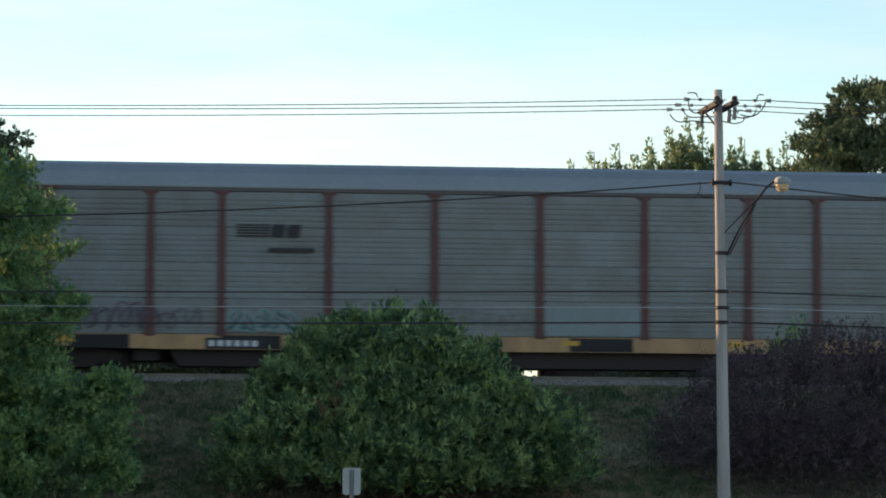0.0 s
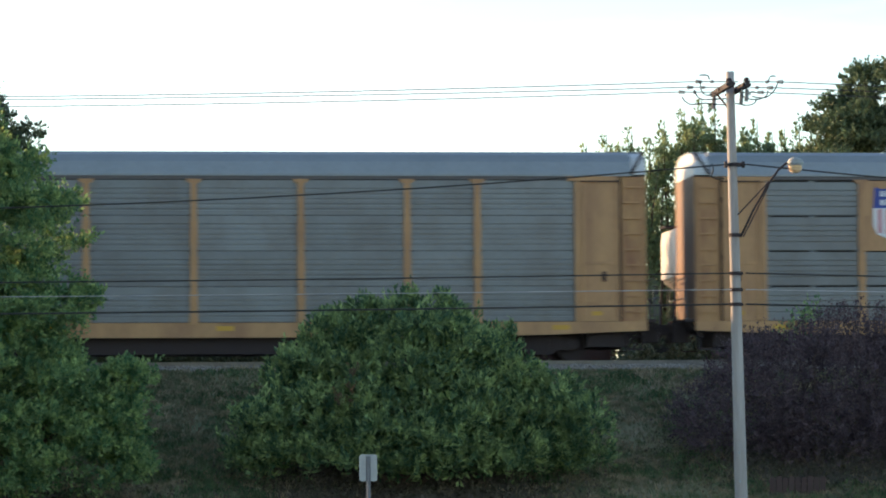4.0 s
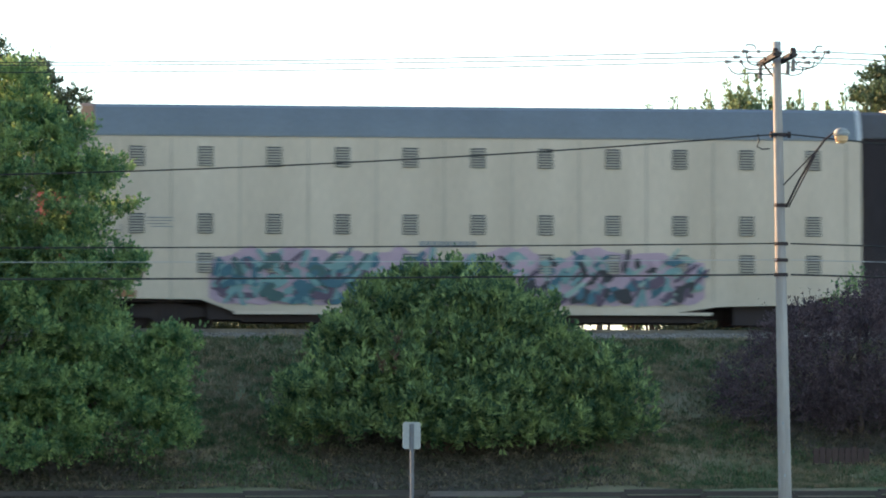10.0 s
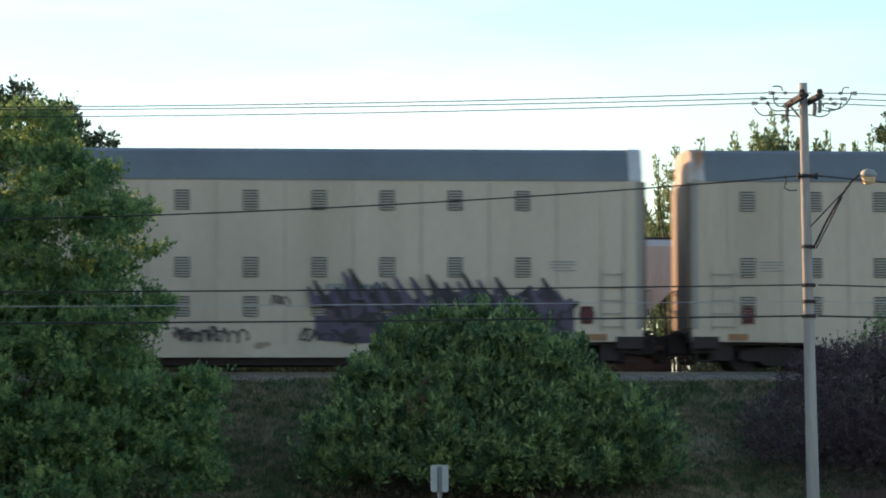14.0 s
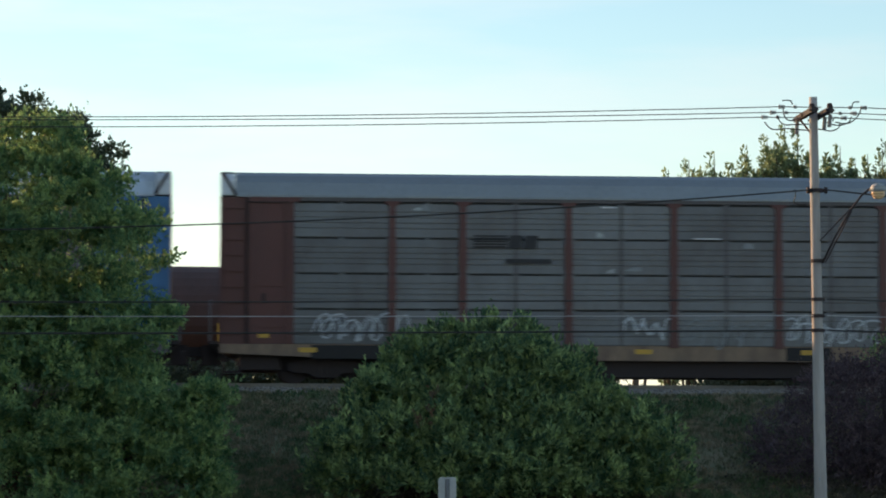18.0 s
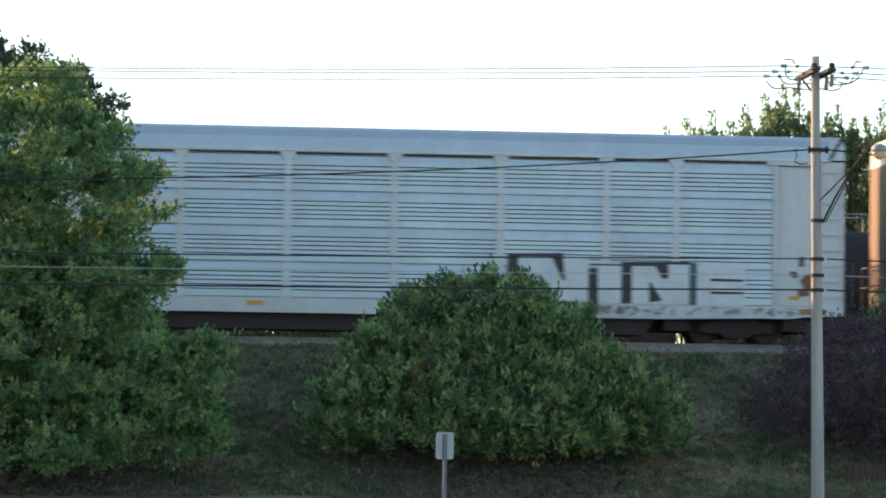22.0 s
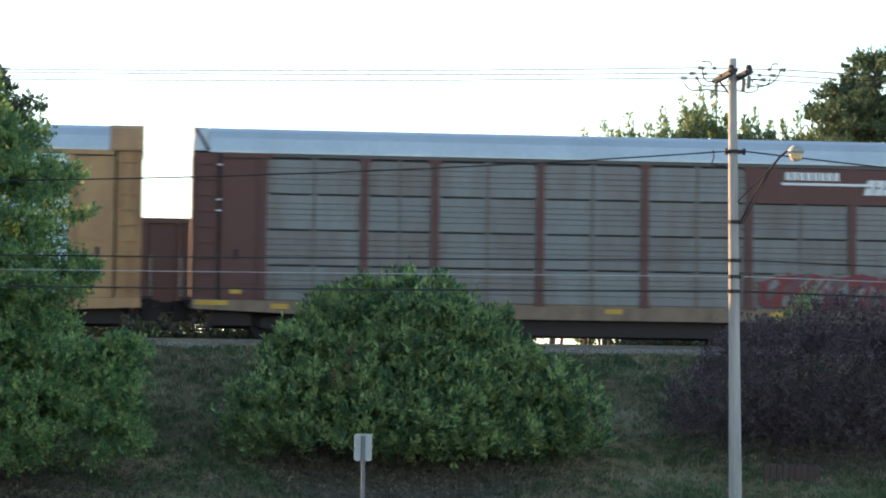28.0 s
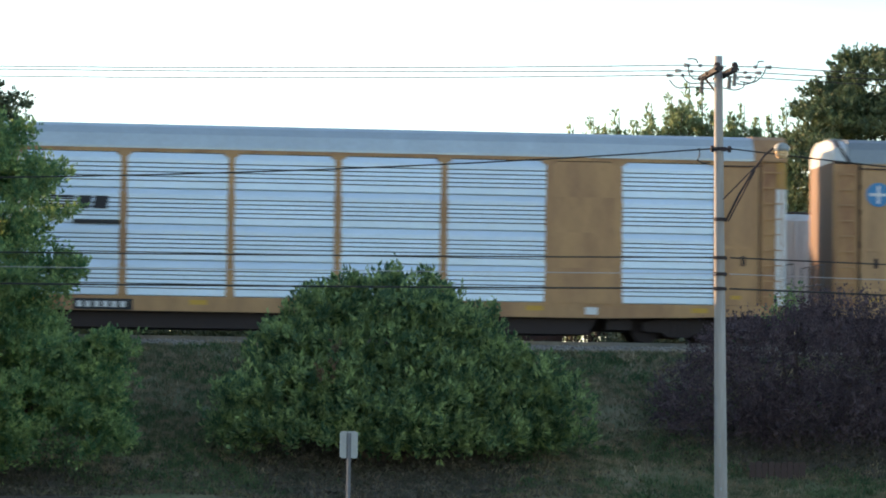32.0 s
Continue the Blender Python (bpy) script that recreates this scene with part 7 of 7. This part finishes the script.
MAT["wagon_red"] = material("faded orange-red wagon paint", (0.50, 0.15, 0.10), 0.6, dirt=(0.30, 0.09, 0.06), amount=0.5, streak=4)
MAT["wagon_brown"] = material("dull brown wagon paint", (0.10, 0.055, 0.045), 0.7, dirt=(0.05, 0.035, 0.03), amount=0.5, streak=4)
MAT["wagon_rust"] = material("rusty grey wagon steel", (0.26, 0.19, 0.16), 0.75, dirt=(0.30, 0.09, 0.04), amount=0.7, streak=3)
MAT["wagon_grey"] = material("grey gondola paint", (0.30, 0.29, 0.28), 0.7, dirt=(0.16, 0.13, 0.11), amount=0.6, streak=4)
FAR = []


def wagon_base(t, L):
    s = Shape()
    s.box(-L / 2 + 0.2, L / 2 - 0.2, -0.3, 0.3, 0.75, 1.05)
    part("underframe", s, MAT["dark"], t)
    for x in (-L / 2 + 1.9, L / 2 - 1.9):
        bogie(t, x)
    coupler(t, L / 2 - 0.2, 1)
    coupler(t, -L / 2 + 0.2, -1)


def hopper(L, mat):
    t = thing("hopper_wagon", "pale covered hopper wagon with sloped ends", "freight car", "cars of the far train")
    wagon_base(t, L)
    h = L / 2 - 0.5
    s = Shape()
    s.along_y([(-h, 2.9), (-h, 4.2), (h, 4.2), (h, 2.9), (h - 2.2, 1.1), (-h + 2.2, 1.1)], -1.5, 1.5)
    part("body", s, mat, t)
    part("roof", Shape().along_x([(-1.5, 4.2), (-1.2, 4.42), (1.2, 4.42), (1.5, 4.2)], -h, h), mat, t)
    part("walkway", Shape().box(-h - 0.2, h + 0.2, -0.45, 0.45, 4.5, 4.55), MAT["dark"], t)
    for k in range(9):
        x = -h + 0.06 + k * (2 * h - 0.12) / 8
        part("rib", shared("rib" + mat.name, lambda: Shape().box(-0.05, 0.05, -0.08, 0, 2.9, 4.2).mesh("rib", mat)), None, t, at=(x, -1.5, 0))
    for sx in (-1, 1):
        s = Shape()
        for y in (-1.3, 1.3):
            s.rod((sx * h, y, 2.9), (sx * (h + 0.1), y, 1.0), 0.05, n=6)
        s.box(min(sx * (h + 0.1), sx * (h - 2.4)), max(sx * (h + 0.1), sx * (h - 2.4)), -1.4, 1.4, 0.95, 1.05)
        part("end_frame", s, MAT["dark"], t)
    return t


def gondola(L, mat, top, word):
    t = thing("gondola_wagon", word, "freight car", "cars of the far train")
    wagon_base(t, L)
    h = L / 2 - 0.4
    for y in (-1.5, 1.4):
        part("side", Shape().box(-h, h, y, y + 0.1, 1.05, top), mat, t)
    for x in (-h, h - 0.1):
        part("end", Shape().box(x, x + 0.1, -1.4, 1.4, 1.05, top), mat, t)
    part("floor", Shape().box(-h, h, -1.4, 1.4, 1.05, 1.2), mat, t)
    part("top_chord", Shape().box(-h - 0.03, h + 0.03, -1.58, -1.5, top - 0.14, top + 0.02), mat, t)
    for k in range(12):
        x = -h + 0.1 + k * (2 * h - 0.2) / 11
        part("rib", shared("grib%s%.2f" % (mat.name, top), lambda: Shape().box(-0.06, 0.06, -0.1, 0, 1.05, top - 0.14).mesh("rib", mat)), None, t, at=(x, -1.5, 0))
    bars(t, "stencil", letters_row(-h + 0.8, 2.2, 4, 0.2, 0.26) + letters_row(h - 2.2, 2.2, 4, 0.2, 0.26) + letters_row(-h + 0.8, 1.75, 5, 0.2, 0.26), MAT["stencil_white"], -1.51)
    return t


def tank(L, mat):
    t = thing("tank_wagon", "dark cylindrical tank wagon with a top rail", "freight car", "cars of the far train")
    wagon_base(t, L)
    h = L / 2 - 0.7
    s = Shape()
    rings = [(-h - 0.25, 0.7), (-h - 0.12, 1.2), (-h + 0.15, 1.45), (h - 0.15, 1.45), (h + 0.12, 1.2), (h + 0.25, 0.7)]
    for (x0, r0), (x1, r1) in zip(rings, rings[1:]):
        s.rod((x0, 0, 2.5), (x1, 0, 2.5), r0, r1, n=28)
    part("barrel", s, mat, t, smooth=False)
    part("dome", Shape().rod((0, 0, 3.9), (0, 0, 4.3), 0.45, 0.42, n=16), mat, t)
    r = Shape()
    for y in (-0.9, 0.9):
        r.rod((-1.4, y, 4.45), (1.4, y, 4.45), 0.025, n=6)
        for x in (-1.4, 0, 1.4):
            r.rod((x, y, 3.6), (x, y, 4.45), 0.022, n=6)
    part("handrail", r, MAT["wagon_grey"], t)
    part("reflector", Shape().box(h - 0.9, h - 0.8, -1.53, -1.5, 1.5, 2.1), MAT["reflector"], t)
    for x in (-h + 1.0, h - 1.0):
        part("saddle", Shape().box(x - 0.2, x + 0.2, -0.9, 0.9, 1.0, 1.5), MAT["dark"], t)
    return t


def far_train():
    """Wagons from the head of the far train to its tail: where each begins, and what it is."""
    order = ["hg"] + ["hg", "hr", "hr"] + ["hg"] * 4 + ["wr", "wr", "wr", "hg", "hg", "tb", "tb", "tb", "tg", "tk", "tk", "tk", "gk", "gb", "gb", "wr", "gg", "gr", "hg", "hg"]
    edges = [-17 + 17 * i for i in range(8)] + [119, 138, 155, 172, 185, 197.6, 213, 236, 256, 279.6, 296.8, 314, 331, 344, 358, 371.6, 389, 403, 417, 431, 447]
    for code, a, b in zip(order, edges, edges[1:]):
        L = b - a - 0.9
        car = {"hg": lambda: hopper(L, MAT["hopper_grey"]), "hr": lambda: hopper(L, MAT["hopper_rust"]),
               "wr": lambda: gondola(L, MAT["wagon_red"], 4.45, "orange-red ribbed high-sided wagon"), "gb": lambda: gondola(L, MAT["wagon_brown"], 3.95, "dull brown ribbed gondola wagon"),
               "gg": lambda: gondola(L, MAT["wagon_grey"], 4.3, "grey ribbed gondola wagon"), "gr": lambda: gondola(L, MAT["wagon_rust"], 4.3, "rusty ribbed gondola wagon"),
               "gk": lambda: gondola(L, MAT["black"], 4.0, "black ribbed gondola wagon"), "tb": lambda: tank(L, MAT["wagon_brown"]), "tg": lambda: tank(L, MAT["wagon_grey"]), "tk": lambda: tank(L, MAT["black"])}[code]()
        car.location = (0, TRACK2_Y, RAIL)
        FAR.append((car, (a + b) / 2))


far_train()

# metres added to a steady run so the near train fits the camera's view
VIEW_SHIFT = [(0, 0.01), (1, 0.04), (3, 0.03), (5.5, 0.12), (7, 0.12), (8, 0.08), (9, -0.05), (11, 0.0), (13, 0.03), (14, -0.04), (16.5, -0.05), (17, 0.1), (18, 0.15), (19, 0.2), (20, 0.27), (21, 0.33), (22, 0.36), (22.5, 0.36), (22.9, -0.4), (24, -0.37), (25, -0.32), (27.5, -0.15), (28, -0.1), (29, -0.02), (30, 0.06), (31, 0.11), (32, 0.21)]


def motions():
    """The near train runs to the right at about 26 m/s, the far one to the left at 13 m/s."""
    for car, u in MOVING:
        walk(car, [(t, pose(-5.337 + 26.6955 * t - 0.00625 * t * t + d + u, TRACK_Y, RAIL)) for t, d in VIEW_SHIFT])
    for car, u in FAR:
        walk(car, [(t, pose(u - 13.0 * t, TRACK2_Y, RAIL)) for t in (0, 16, 32)])


motions()
